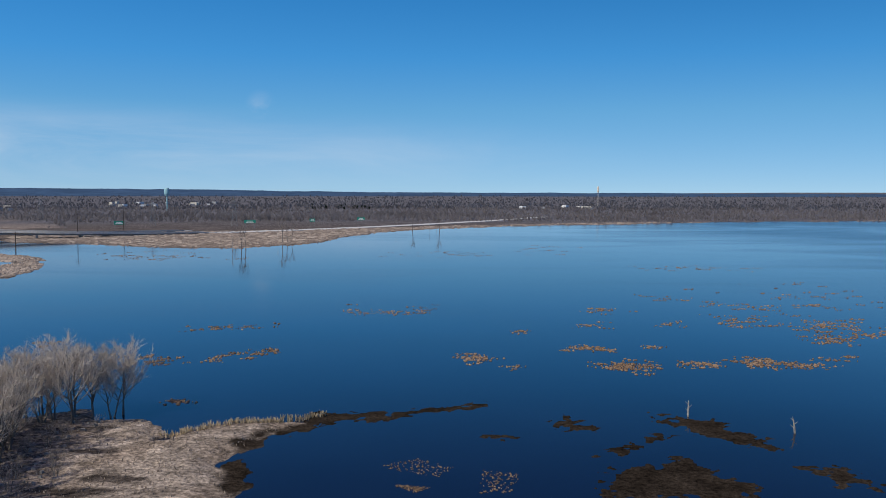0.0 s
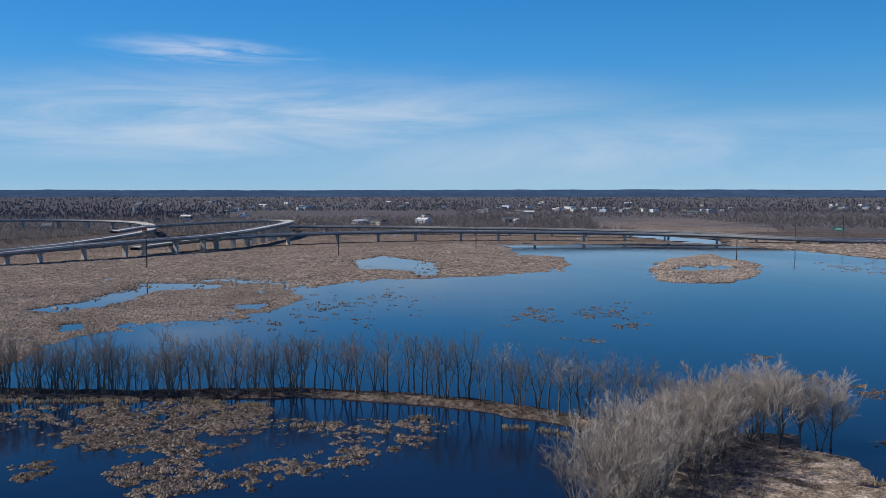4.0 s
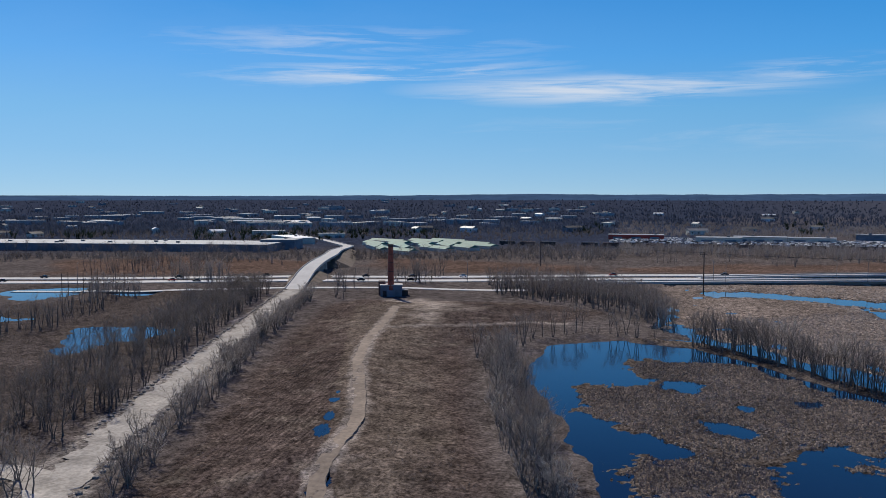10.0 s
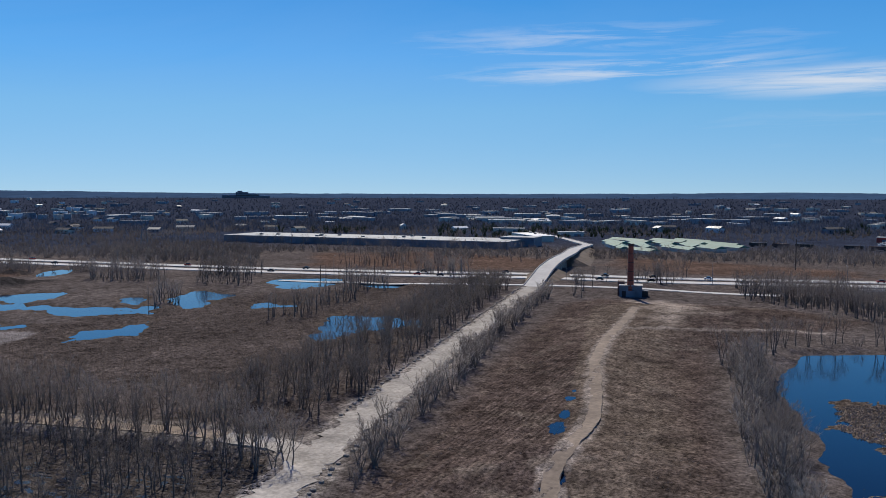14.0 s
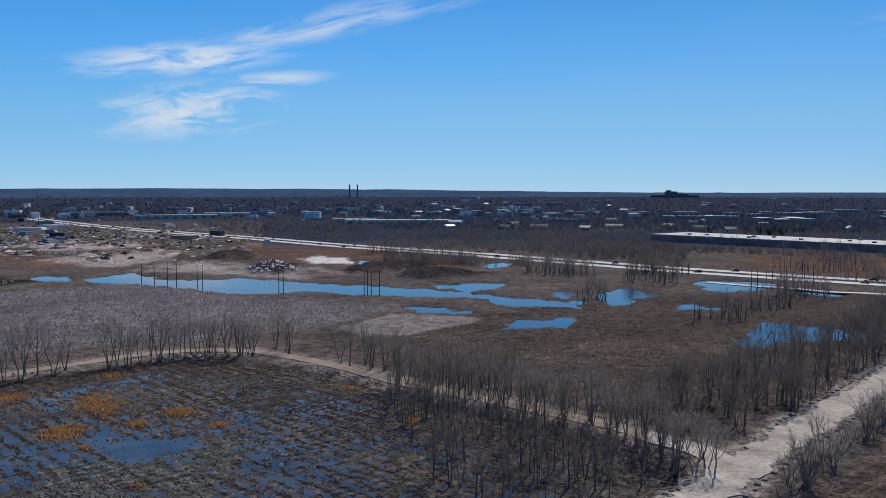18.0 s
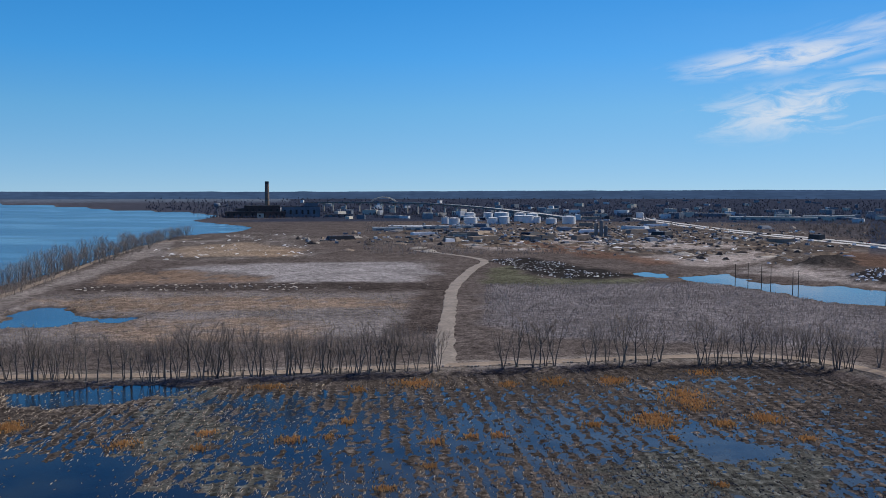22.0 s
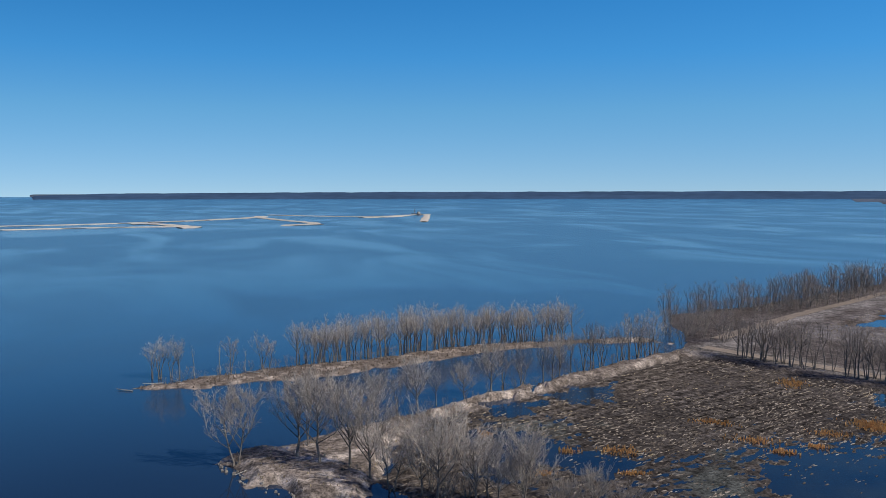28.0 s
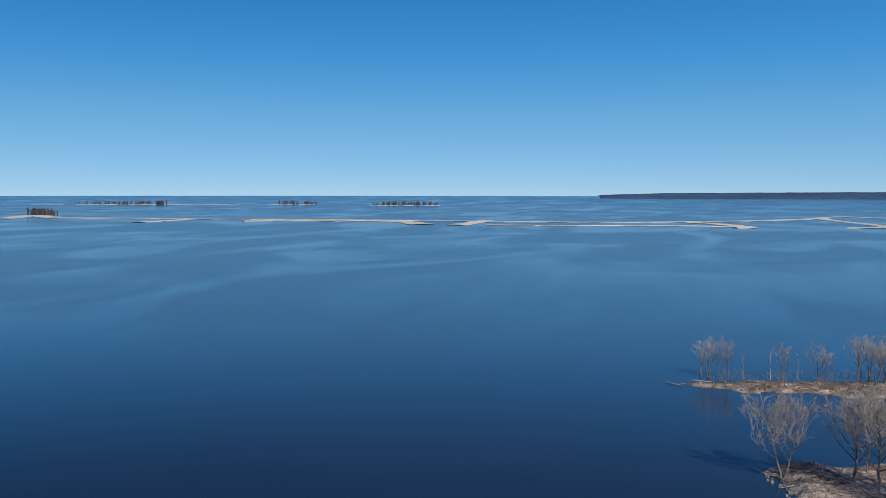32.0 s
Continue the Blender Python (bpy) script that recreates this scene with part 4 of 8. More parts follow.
        self.c[..., :3] = (self.c[..., :3] * 0.7 + grey * 0.3) * np.array((1.1, 1.12, 1.18))
        self.z = np.where(self.z > 0.3, self.z + 0.12 * fbm(x, y, 6, 3, 52), self.z)


# how open each reed mat is
MAT_OPEN = (-0.2, 0.2, 0.3, 0.3, 0.35, 0.6, 0.72, 0.7)
PUDDLES = [(-171, -95, 2.8, 1.3), (-157, -88.5, 3.6, 1.2), (-147, -84.5, 4.4, 1.8), (-124, -71, 3.2, 1.2), (-178, -98, 1.4, 0.7), (-119, -71, 1.6, 0.7)]
FAR_MARSH = [(-881, 1200), (-757, 1294), (-506, 1080), (-415, 915), (-439, 803), (-589, 831)]
NORTH_MARSH = [(-338, 652), (-280, 639), (-191, 587), (-141, 588), (-98, 643), (-91, 727), (-60, 837), (-17, 906), (74, 989), (218, 1050), (389, 1142), (600, 1175), (620, 1200), (200, 1085), (0, 965), (-130, 870), (-260, 810), (-380, 740)]
WEST_WOODS = [(-110, -1300), (-200, -1020), (-300, -760), (-370, -560), (-470, -560), (-560, -640), (-640, -400), (-720, -240), (-800, -100), (-830, 50), (-760, 170), (-1000, 100), (-1400, -500), (-1400, -2200), (-200, -2300)]

azs = np.radians(np.concatenate([np.arange(-33, 320, 0.205), np.linspace(320, 327, 8)]))
rad = [84.0]
while rad[-1] < 4880:
    rad.append(rad[-1] + max(0.5, rad[-1] ** 2 / 75000 * 2.7))
rad = np.array(rad)
gx, gy = -np.outer(rad, np.sin(azs)), np.outer(rad, np.cos(azs))
land = Land(gx, gy)
gz = land.z + rise(np.hypot(gx, gy))


def sheet(name, xyz, quads, mat, colours=None, smooth=True, lines=None):
    me = bpy.data.meshes.new(name)
    me.vertices.add(len(xyz))
    me.vertices.foreach_set("co", np.ascontiguousarray(xyz, np.float32).ravel())
    me.loops.add(quads.size)
    me.loops.foreach_set("vertex_index", quads.astype(np.int32).ravel())
    me.polygons.add(len(quads))
    me.polygons.foreach_set("loop_start", np.arange(len(quads), dtype=np.int32) * quads.shape[1])
    me.polygons.foreach_set("use_smooth", np.full(len(quads), smooth))
    if colours is not None:
        at = me.color_attributes.new("cover", "FLOAT_COLOR", "POINT")
        at.data.foreach_set("color", np.ascontiguousarray(colours, np.float32).ravel())
    if lines is not None:
        at = me.color_attributes.new("till", "FLOAT_COLOR", "POINT")
        at.data.foreach_set("color", np.ascontiguousarray(lines, np.float32).ravel())
    me.update(calc_edges=True)
    me.materials.append(mat)
    return me


nr, na = gx.shape
idx = np.arange(nr * na).reshape(nr, na)
quads = np.stack([idx[:-1, :-1], idx[:-1, 1:], idx[1:, 1:], idx[1:, :-1]], -1).reshape(-1, 4)[:, ::-1]
wetness = land.z.ravel()
quads = quads[(wetness[quads] > -0.16).any(1)]
used = np.zeros(nr * na, bool)
used[quads.ravel()] = True
remap = np.cumsum(used) - 1
xyz = np.column_stack([gx.ravel(), gy.ravel(), gz.ravel()])[used]
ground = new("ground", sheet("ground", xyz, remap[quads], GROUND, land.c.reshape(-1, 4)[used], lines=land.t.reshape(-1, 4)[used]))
tagged(ground, "brown early spring land of marsh, fields, spits and woods", "ground", kind="structure")

wr = np.concatenate([[0.01], np.geomspace(60, 4880, 60)])
wa = np.radians(np.arange(0, 360, 1.5))
wx, wy = -np.outer(wr, np.sin(wa)), np.outer(wr, np.cos(wa))
wz = rise(np.hypot(wx, wy))
k = np.arange(wx.size).reshape(wx.shape)
wq = np.stack([k[:-1], np.roll(k[:-1], -1, 1), np.roll(k[1:], -1, 1), k[1:]], -1).reshape(-1, 4)[:, ::-1]
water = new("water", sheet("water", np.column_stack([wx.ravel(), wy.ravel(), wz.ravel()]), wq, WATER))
tagged(water, "dark blue bay, lagoon and marsh water with light ripples", "water", kind="structure")

# the field's own shallow, muddy flood
fx, fy = np.meshgrid(np.arange(-112, 216, 3.0), np.arange(-282, -34, 3.0))
fk = np.arange(fx.size).reshape(fx.shape)
fq = np.stack([fk[:-1, :-1], fk[:-1, 1:], fk[1:, 1:], fk[1:, :-1]], -1).reshape(-1, 4)
wet = (inside(fx.ravel(), fy.ravel(), FLOODED_FIELD) > 0) & (np.hypot(fx.ravel(), fy.ravel()) > 86)
fq = fq[wet[fq].all(1)]
flood = new("flood_water", sheet("flood_water", np.column_stack([fx.ravel(), fy.ravel(), np.full(fx.size, 0.012)]), fq, FLOOD))
tagged(flood, "shallow muddy blue-grey water over a flooded field", "water", kind="structure")


def height(x, y):
    """The ground's height at some places, never below the water, and the bed's own height."""
    x, y = np.atleast_1d(np.asarray(x, float)), np.atleast_1d(np.asarray(y, float))
    r, a = np.hypot(x, y), np.arctan2(-x, y)
    a = np.where(a < azs[0], a + 2 * math.pi, a)
    i = np.clip(np.searchsorted(rad, r) - 1, 0, len(rad) - 2)
    j = np.clip(np.searchsorted(azs, a) - 1, 0, len(azs) - 2)
    f = np.clip((r - rad[i]) / (rad[i + 1] - rad[i]), 0, 1)
    g = np.clip((a - azs[j]) / (azs[j + 1] - azs[j]), 0, 1)
    z = land.z
    bed = (z[i, j] * (1 - g) + z[i, j + 1] * g) * (1 - f) + (z[i + 1, j] * (1 - g) + z[i + 1, j + 1] * g) * f
    return np.maximum(bed, 0.0) + rise(r), bed

# ---- builders ----
class Build:
    """Gathers vertices and faces for one mesh."""

    def __init__(self):
        self.v, self.f, self.m = [], [], []

    def face(self, pts, mat=0):
        n = len(self.v)
        self.v += [tuple(p) for p in pts]
        self.f.append(tuple(range(n, n + len(pts))))
        self.m.append(mat)

    def tube(self, pts, radii, sides=5, mat=0, cap=False):
        n = len(self.v)
        pts = [Vector(p) for p in pts]
        for k, (p, r) in enumerate(zip(pts, radii)):
            d = (pts[min(k + 1, len(pts) - 1)] - pts[max(k - 1, 0)]).normalized()
            a = d.orthogonal().normalized() if abs(d.z) < 0.99 else Vector((1, 0, 0))
            b = d.cross(a)
            for s in range(sides):
                w = 2 * math.pi * s / sides
                self.v.append(tuple(p + (a * math.cos(w) + b * math.sin(w)) * r))
        for k in range(len(pts) - 1):
            for s in range(sides):
                i, j = n + k * sides + s, n + k * sides + (s + 1) % sides
                self.f.append((i, j, j + sides, i + sides))
                self.m.append(mat)
        if cap:
            self.f.append(tuple(range(n + (len(pts) - 1) * sides, n + len(pts) * sides)))
            self.m.append(mat)

    def spike(self, p, q, w, rnd, mat=0):
        d = (q - p).normalized()
        a = d.cross(Vector((rnd.uniform(-1, 1), rnd.uniform(-1, 1), rnd.uniform(-1, 1)))).normalized() * w * 0.5
        self.face((p - a, p + a, q), mat)

    def box(self, c, size, turn=0.0, mat=0, taper=1.0):
        """A box on its base centre."""
        x, y, z = (s * 0.5 for s in size[:2]), 0, 0
        hx, hy, hz = size[0] / 2, size[1] / 2, size[2]
        ca, sa = math.cos(turn), math.sin(turn)
        n = len(self.v)
        for k, z in ((1.0, 0), (taper, hz)):
            for u, v in ((-hx, -hy), (hx, -hy), (hx, hy), (-hx, hy)):
                u, v = u * k, v * k
                self.v.append((c[0] + u * ca - v * sa, c[1] + u * sa + v * ca, c[2] + z))
        for q in ((0, 3, 2, 1), (4, 5, 6, 7), (0, 1, 5, 4), (1, 2, 6, 5), (2, 3, 7, 6), (3, 0, 4, 7)):
            self.f.append(tuple(n + i for i in q))
            self.m.append(mat)

    def gable(self, c, size, turn, over=0.4, mat=0):
        """A pitched roof along its length, on its base centre."""
        hx, hy, h = size[0] / 2 + over, size[1] / 2 + over, size[2]
        ca, sa = math.cos(turn), math.sin(turn)
        n = len(self.v)
        for u, v, z in ((-hx, -hy, 0), (hx, -hy, 0), (hx, hy, 0), (-hx, hy, 0), (-hx, 0, h), (hx, 0, h)):
            self.v.append((c[0] + u * ca - v * sa, c[1] + u * sa + v * ca, c[2] + z))
        for q in ((0, 3, 2, 1), (0, 1, 5, 4), (2, 3, 4, 5), (0, 4, 3), (1, 2, 5)):
            self.f.append(tuple(n + i for i in q))
            self.m.append(mat)

    def mesh(self, name, *mats, smooth=False):
        me = bpy.data.meshes.new(name)
        me.from_pydata(self.v, [], self.f)
        for m in mats:
            me.materials.append(m)
        if len(mats) > 1:
            me.polygons.foreach_set("material_index", self.m)
        if smooth:
            me.polygons.foreach_set("use_smooth", [True] * len(self.f))
        me.update()
        return me


def part(name, build, material, parent, label=""):
    """One mesh object under a thing or a part."""
    mats = material if isinstance(material, tuple) else (material,)
    me = build if isinstance(build, bpy.types.Mesh) else build.mesh(name, *mats)
    ob = new(name, me)
    ob.parent = parent
    if label:
        tagged(ob, label)
    return ob


def thing(name, x, y, z, label, category, group="", turn=0.0):
    ob = new(name)
    ob.empty_display_size = 0.5
    ob.location, ob.rotation_euler = (x, y, z), (0, 0, turn)
    return tagged(ob, label, category, group)


def smooth_line(pts, step):
    """A curve through the points, at even steps, with 2 or 3 coordinates."""
    p = np.array(pts, float)
    p = np.vstack([2 * p[0] - p[1], p, 2 * p[-1] - p[-2]])
    out = []
    for k in range(1, len(p) - 2):
        n = max(2, int(np.hypot(*(p[k + 1] - p[k])[:2]) / step))
        for t in np.arange(n) / n:
            a, b, c, d = p[k - 1:k + 3]
            out.append(0.5 * (2 * b + (c - a) * t + (2 * a - 5 * b + 4 * c - d) * t * t + (3 * b - a - 3 * c + d) * t ** 3))
    return np.array(out + [p[-2]])


# ---- bare trees ----
def tree_meshes(seed, h, half=0.26, limbs=10, forks=5, twigs=7, stems=1, low=0.25, fork=0.2, pale=0, fine=1.0, lean=0.05, droop=0.0, split=False):
    """Meshes of a leafless tree: its trunk, and its crown of limbs, branches and fine twigs within a dome."""
    rnd = random.Random(seed)
    trunk, crown, boles = Build(), Build(), []
    tt = (0, 0.05, 0.2, 0.38, 0.56, 0.74, 0.9)

    def cone(p, q, r):
        d = (q - p).normalized()
        u = d.orthogonal().normalized()
        v = d.cross(u)
        ring = [p + (u * math.cos(w) + v * math.sin(w)) * r for w in (0, 2.09, 4.19)]
        for i in range(3):
            crown.face((ring[i], ring[(i + 1) % 3], q), 1)

    def wild(k):
        return Vector((rnd.uniform(-k, k), rnd.uniform(-k, k), rnd.uniform(-k, k)))

    for s in range(stems):
        turn = s * 6.28 / stems + rnd.uniform(-0.6, 0.6)
        hh = h * (1 if s == 0 else rnd.uniform(0.78, 1.0))
        out = Vector((math.cos(turn), math.sin(turn), 0)) * (lean if stems == 1 else fork * rnd.uniform(0.5, 1.1))
        foot = Vector((math.cos(turn), math.sin(turn), 0)) * (0 if stems == 1 else 0.3)
        spine = [foot + out * hh * t ** 1.2 + Vector((rnd.uniform(-1, 1), rnd.uniform(-1, 1), 0)) * 0.014 * hh * (t > 0) + Vector((0, 0, hh * t)) for t in tt]
        r0 = h * (0.017 if stems == 1 else 0.013)
        radii = [r0 * q for q in (1.5, 1.0, 0.85, 0.66, 0.45, 0.25, 0.08)]
        if split:
            trunk = Build()
            boles.append(trunk)
        trunk.tube(spine, radii, 5)
        each = limbs if stems == 1 else max(3, round(limbs * 1.25 / stems))
        for k in range(each):
            t = low + (0.86 - low) * (k + rnd.random()) / each
            i = max(j for j in range(6) if tt[j] <= t)
            f = (t - tt[i]) / (tt[i + 1] - tt[i])
            p, r = spine[i].lerp(spine[i + 1], f), radii[i] * (1 - f) + radii[i + 1] * f
            w = k * 2.4 + s + rnd.uniform(-0.6, 0.6)
            side = Vector((math.cos(w), math.sin(w), 0))
            up = t + (1.0 - t) * rnd.uniform(0.45, 0.95) - droop * rnd.random()
            wide = half * math.sqrt(max(0.05, 1 - ((up - 0.55) / 0.5) ** 2)) * rnd.uniform(0.55, 1.05)
            end = p + side * wide * hh + Vector((0, 0, max(0.08, up - t) * hh))
            mid = p.lerp(end, 0.5) + (side * 0.5 - Vector((0, 0, 0.35))) * (end - p).length * 0.16 + wild(0.02) * hh
            size = (end - p).length
            rr = min(r * 0.65, size * 0.018)
            if fine > 2:
                cone(p, end, rr)
                mid = p.lerp(end, 0.5)
            else:
                crown.tube([p, mid, end], [rr, rr * 0.55, 0.012], 3, 0)
            d = (end - mid).normalized()
            for j in range(forks):
                f = 0.18 + 0.8 * (j + rnd.random()) / forks
                q = p.lerp(mid, f * 2) if f < 0.5 else mid.lerp(end, f * 2 - 1)
                e = (d + wild(0.75) + Vector((0, 0, 0.25 - droop))).normalized()
                bl = max(0.09 * h, size * rnd.uniform(0.32, 0.55) * (1.15 - 0.6 * f))
                tip = q + e * bl
                cone(q, tip, max(0.02, rr * 0.36))
                for i in range(twigs):
                    o = q.lerp(tip, rnd.uniform(0.15, 1.0))
                    e2 = (e + wild(0.85) + Vector((0, 0, 0.2 - droop))).normalized()
                    crown.spike(o, o + e2 * bl * rnd.uniform(0.35, 0.85), fine * rnd.uniform(0.024, 0.045), rnd, 1)
    b, t = (PALE_BARK, PALE_LIT_TWIG) if pale == 2 else (BARK, PALE_LIT_TWIG) if pale else (BARK, TWIG)
    if split:
        return (*(q.mesh("stem", b, smooth=True) for q in boles), crown.mesh("crown", b, t))
    return trunk.mesh("trunk", b, smooth=True), crown.mesh("crown", b, t)


def plant(meshes, x, y, z, turn, size, name, label, group, category="tree"):
    t = thing(name, x, y, z, label, category, group, turn)
    t.scale = (size, size, size)
    for nm, me in zip(("stem",) * (len(meshes) - 1) + ("crown",) if len(meshes) > 2 else ("trunk", "crown"), meshes):
        o = new(nm, me)
        o.parent = t
    return t


TALL = [tree_meshes(10 + k, 13, 0.3, 10, 5, 7, 1 + k % 3, 0.24, 0.27, fine=1.6) for k in range(6)]
THIN = [tree_meshes(30 + k, 13, 0.21, 9, 4, 6, 1 + k % 2, 0.34, 0.22, lean=0.08, fine=1.6) for k in range(5)]
WIDE = [tree_meshes(50 + k, 12, 0.42, 22, 7, 14, 1 + k % 2, 0.18, 0.3, pale=1, fine=1.35) for k in range(5)]
BUSHY = [tree_meshes(70 + k, 9, 0.36, 20, 7, 12, 6, 0.1, 0.52, pale=1, fine=1.25, split=True) for k in range(4)]
SHRUB = [tree_meshes(90 + k, 4.5, 0.36, 8, 4, 7, 4, 0.06, 0.35) for k in range(4)]
PALE = [tree_meshes(110 + k, 13, 0.34, 12, 5, 7, 1 + k % 3, 0.26, 0.26, pale=1, fine=1.5) for k in range(5)]
LITE = [tree_meshes(150 + k, 12, 0.36, 9, 4, 9, 1 + k % 3, 0.16, 0.26, fine=1.9) for k in range(5)]
SPARE = [tree_meshes(180 + k, 12, 0.36, 8, 3, 6, 1 + k % 3, 0.14, 0.26, fine=2.3) for k in range(4)]
THICK = [tree_meshes(160 + k, 9, 0.36, 12, 5, 8, 4, 0.08, 0.34, pale=k % 2, fine=1.8) for k in range(4)]
BRUSH = [tree_meshes(170 + k, 5, 0.48, 8, 3, 5, 3, 0.04, 0.4, fine=2.4) for k in range(3)]
DEAD = [tree_meshes(130 + k, 9, 0.16, 5, 2, 1, 1, 0.45, lean=0.12, pale=2) for k in range(3)]


def belt(where, kinds, sizes, name, label, seed, sink=0.1):
    """A belt of trees too many to count, in one mesh."""
    rnd = random.Random(seed)
    where = np.array(where, float)
    z, bed = height(where[:, 0], where[:, 1])
    raw = []
    for k in kinds:
        co, tri, mi = [], [], []
        base = 0
        for me, slots in ((k[0], 1), (k[1], 2)):
            c = np.empty(len(me.vertices) * 3, np.float32)
            me.vertices.foreach_get("co", c)
            me.calc_loop_triangles()
            t = np.empty(len(me.loop_triangles) * 3, np.int32)
            me.loop_triangles.foreach_get("vertices", t)
            m = np.empty(len(me.loop_triangles), np.int32)
            me.loop_triangles.foreach_get("material_index", m)
            co.append(c.reshape(-1, 3))
            tri.append(t.reshape(-1, 3) + base)
            mi.append(m)
            base += len(me.vertices)
        raw.append((np.vstack(co), np.vstack(tri), np.concatenate(mi)))
    V, T, M, n = [], [], [], 0
    for (x, y), g in zip(where, z):
        c, t, m = rnd.choice(raw)
        w, s = rnd.uniform(0, 6.28), rnd.uniform(*sizes) * (0.85 if rnd.random() < 0.25 else 1.0)
        ca, sa = math.cos(w) * s, math.sin(w) * s
        V.append(np.column_stack([c[:, 0] * ca - c[:, 1] * sa + x, c[:, 0] * sa + c[:, 1] * ca + y, c[:, 2] * s + g - sink]))
        T.append(t + n)
        M.append(m)
        n += len(c)
    me = sheet(name, np.vstack(V), np.vstack(T), kinds[0][1].materials[0], smooth=False)
    me.materials.append(kinds[0][1].materials[1])
    me.polygons.foreach_set("material_index", np.concatenate(M))
    return tagged(new(name, me), label, "trees", kind="stuff")


def stand(where, kinds, sizes, name, label, group, seed, category="tree", sink=0.1):
    """Plants trees at the places given."""
    rnd = random.Random(seed)
    where = np.array(where, float)
    z, bed = height(where[:, 0], where[:, 1])
    for (x, y), g in zip(where, z):
        plant(rnd.choice(kinds), x, y, g - sink, rnd.uniform(0, 6.28), rnd.uniform(*sizes) * (0.85 if rnd.random() < 0.25 else 1.0), name, label, group, category)


def row(line, gap, wide, seed, off=0.0, skip=0.0, clumps=0.0):
    """Places along a line, scattered to its sides."""
    rnd = random.Random(seed)
    c = smooth_line(line, 1.0)
    d = np.gradient(c, axis=0)
    out, s = [], 0.0
    seg = np.hypot(d[:, 0], d[:, 1])
    nxt = 0.0
    for p, q, l in zip(c, d, seg):
        s += l
        if s >= nxt:
            nxt = s + gap * rnd.uniform(0.35, 1.65)
            if clumps and math.sin(s / clumps + seed) + 0.6 * math.sin(s / clumps * 2.7) < -0.35:
                continue
            if rnd.random() >= skip:
                n = np.array((-q[1], q[0])) / max(l, 1e-6)
                out.append(p[:2] + n * (off + rnd.uniform(-wide, wide)))
    return out


def within(poly, n, seed, gap=2.0):
    """Places inside an outline, not too close together."""
    rnd = random.Random(seed)
    p = np.array(poly, float)
    lo, hi = p.min(0), p.max(0)
    xs = np.array([(rnd.uniform(lo[0], hi[0]), rnd.uniform(lo[1], hi[1])) for _ in range(n * 12)])
    xs = xs[inside(xs[:, 0], xs[:, 1], poly) > 0]
    out = []
    for q in xs:
        if all((q[0] - o[0]) ** 2 + (q[1] - o[1]) ** 2 > gap * gap for o in out[-160:]):
            out.append(q)
        if len(out) >= n:
            break
    return out


bare = "leafless grey tree with upright twigs, "
stand(row(DIKE[1:], 2.6, 2.0, 1), TALL + THIN[:2] + PALE[:2], (0.75, 1.1), "bare_tree", bare + "on a narrow dike", "trees on the dike", 1)
belt(row(DIKE[1:8], 1.6, 3.0, 2), BRUSH, (0.5, 1.0), "shrub_belt", "low leafless brown shrubs on a narrow dike", 2)
belt(row(DIKE[1:], 3.4, 2.0, 41), THIN + TALL[:3], (0.6, 1.0), "tree_belt", "slender leafless trees crowding a narrow dike", 41)
belt(row([(72, -221), (90, -213), (118, -200), (151, -189), (186, -178), (208, -172)], 1.6, 1.8, 42, clumps=6), THIN, (0.6, 0.95), "tree_belt", "slender leafless trees along a flooded field", 42)
belt(row(DIKE[1:8], 1.3, 4.0, 49), LITE, (0.65, 1.0), "tree_belt", "dense leafless trees crowding a narrow dike", 49)
# landfill edge, along the lagoon
edge = [(-128, -33), (-150, -42), (-172, -52), (-200, -62), (-222, -70), (-240, -80)]
stand(row(edge, 1.25, 3.8, 3), THICK + TALL[:2], (0.7, 1.1), "bare_tree", bare + "between mound and lagoon", "trees at the mound's edge", 3)
belt(row(edge, 2.2, 5.0, 4), BRUSH, (0.7, 1.2), "shrub_belt", "leafless brown shrubs between mound and lagoon", 4)
belt(row([(-240, -82), (-262, -82), (-290, -72), (-300, -60), (-296, -40)], 3.0, 4.0, 5), TALL + BRUSH, (0.6, 0.95), "tree_belt", "leafless trees and shrubs behind the lagoon", 5)
belt(within([(-395, -130), (-372, -90), (-350, -55), (-310, -38), (-345, -35), (-395, -60), (-430, -100), (-420, -140)], 280, 6, 2.1), SPARE, (0.75, 1.05), "tree_thicket", "thicket of leafless grey trees beside the mound", 6)
# the gravel road's two sides
belt(within([(-105, -128), (-150, -140), (-215, -170), (-285, -203), (-370, -240), (-360, -262), (-290, -232), (-230, -205), (-170, -178), (-130, -165), (-105, -150)], 270, 7, 1.9), LITE + TALL[:2], (0.7, 1.0), "tree_belt", "dense leafless trees in wet ground beside a road", 7)
stand(row([(-100, -98), (-137, -115), (-175, -132), (-225, -154), (-290, -183), (-350, -208)], 1.7, 2.6, 8), SHRUB + THICK, (0.6, 1.1), "bare_shrub", "leafless shrub on a gravel road's verge", "shrubs on the verge", 8, "shrub")
stand(row([(-345, -212), (-385, -228), (-410, -243)], 7.0, 6.0, 9, -18), TALL, (0.7, 1.0), "bare_tree", bare + "near the overpass", "trees near the overpass", 9)
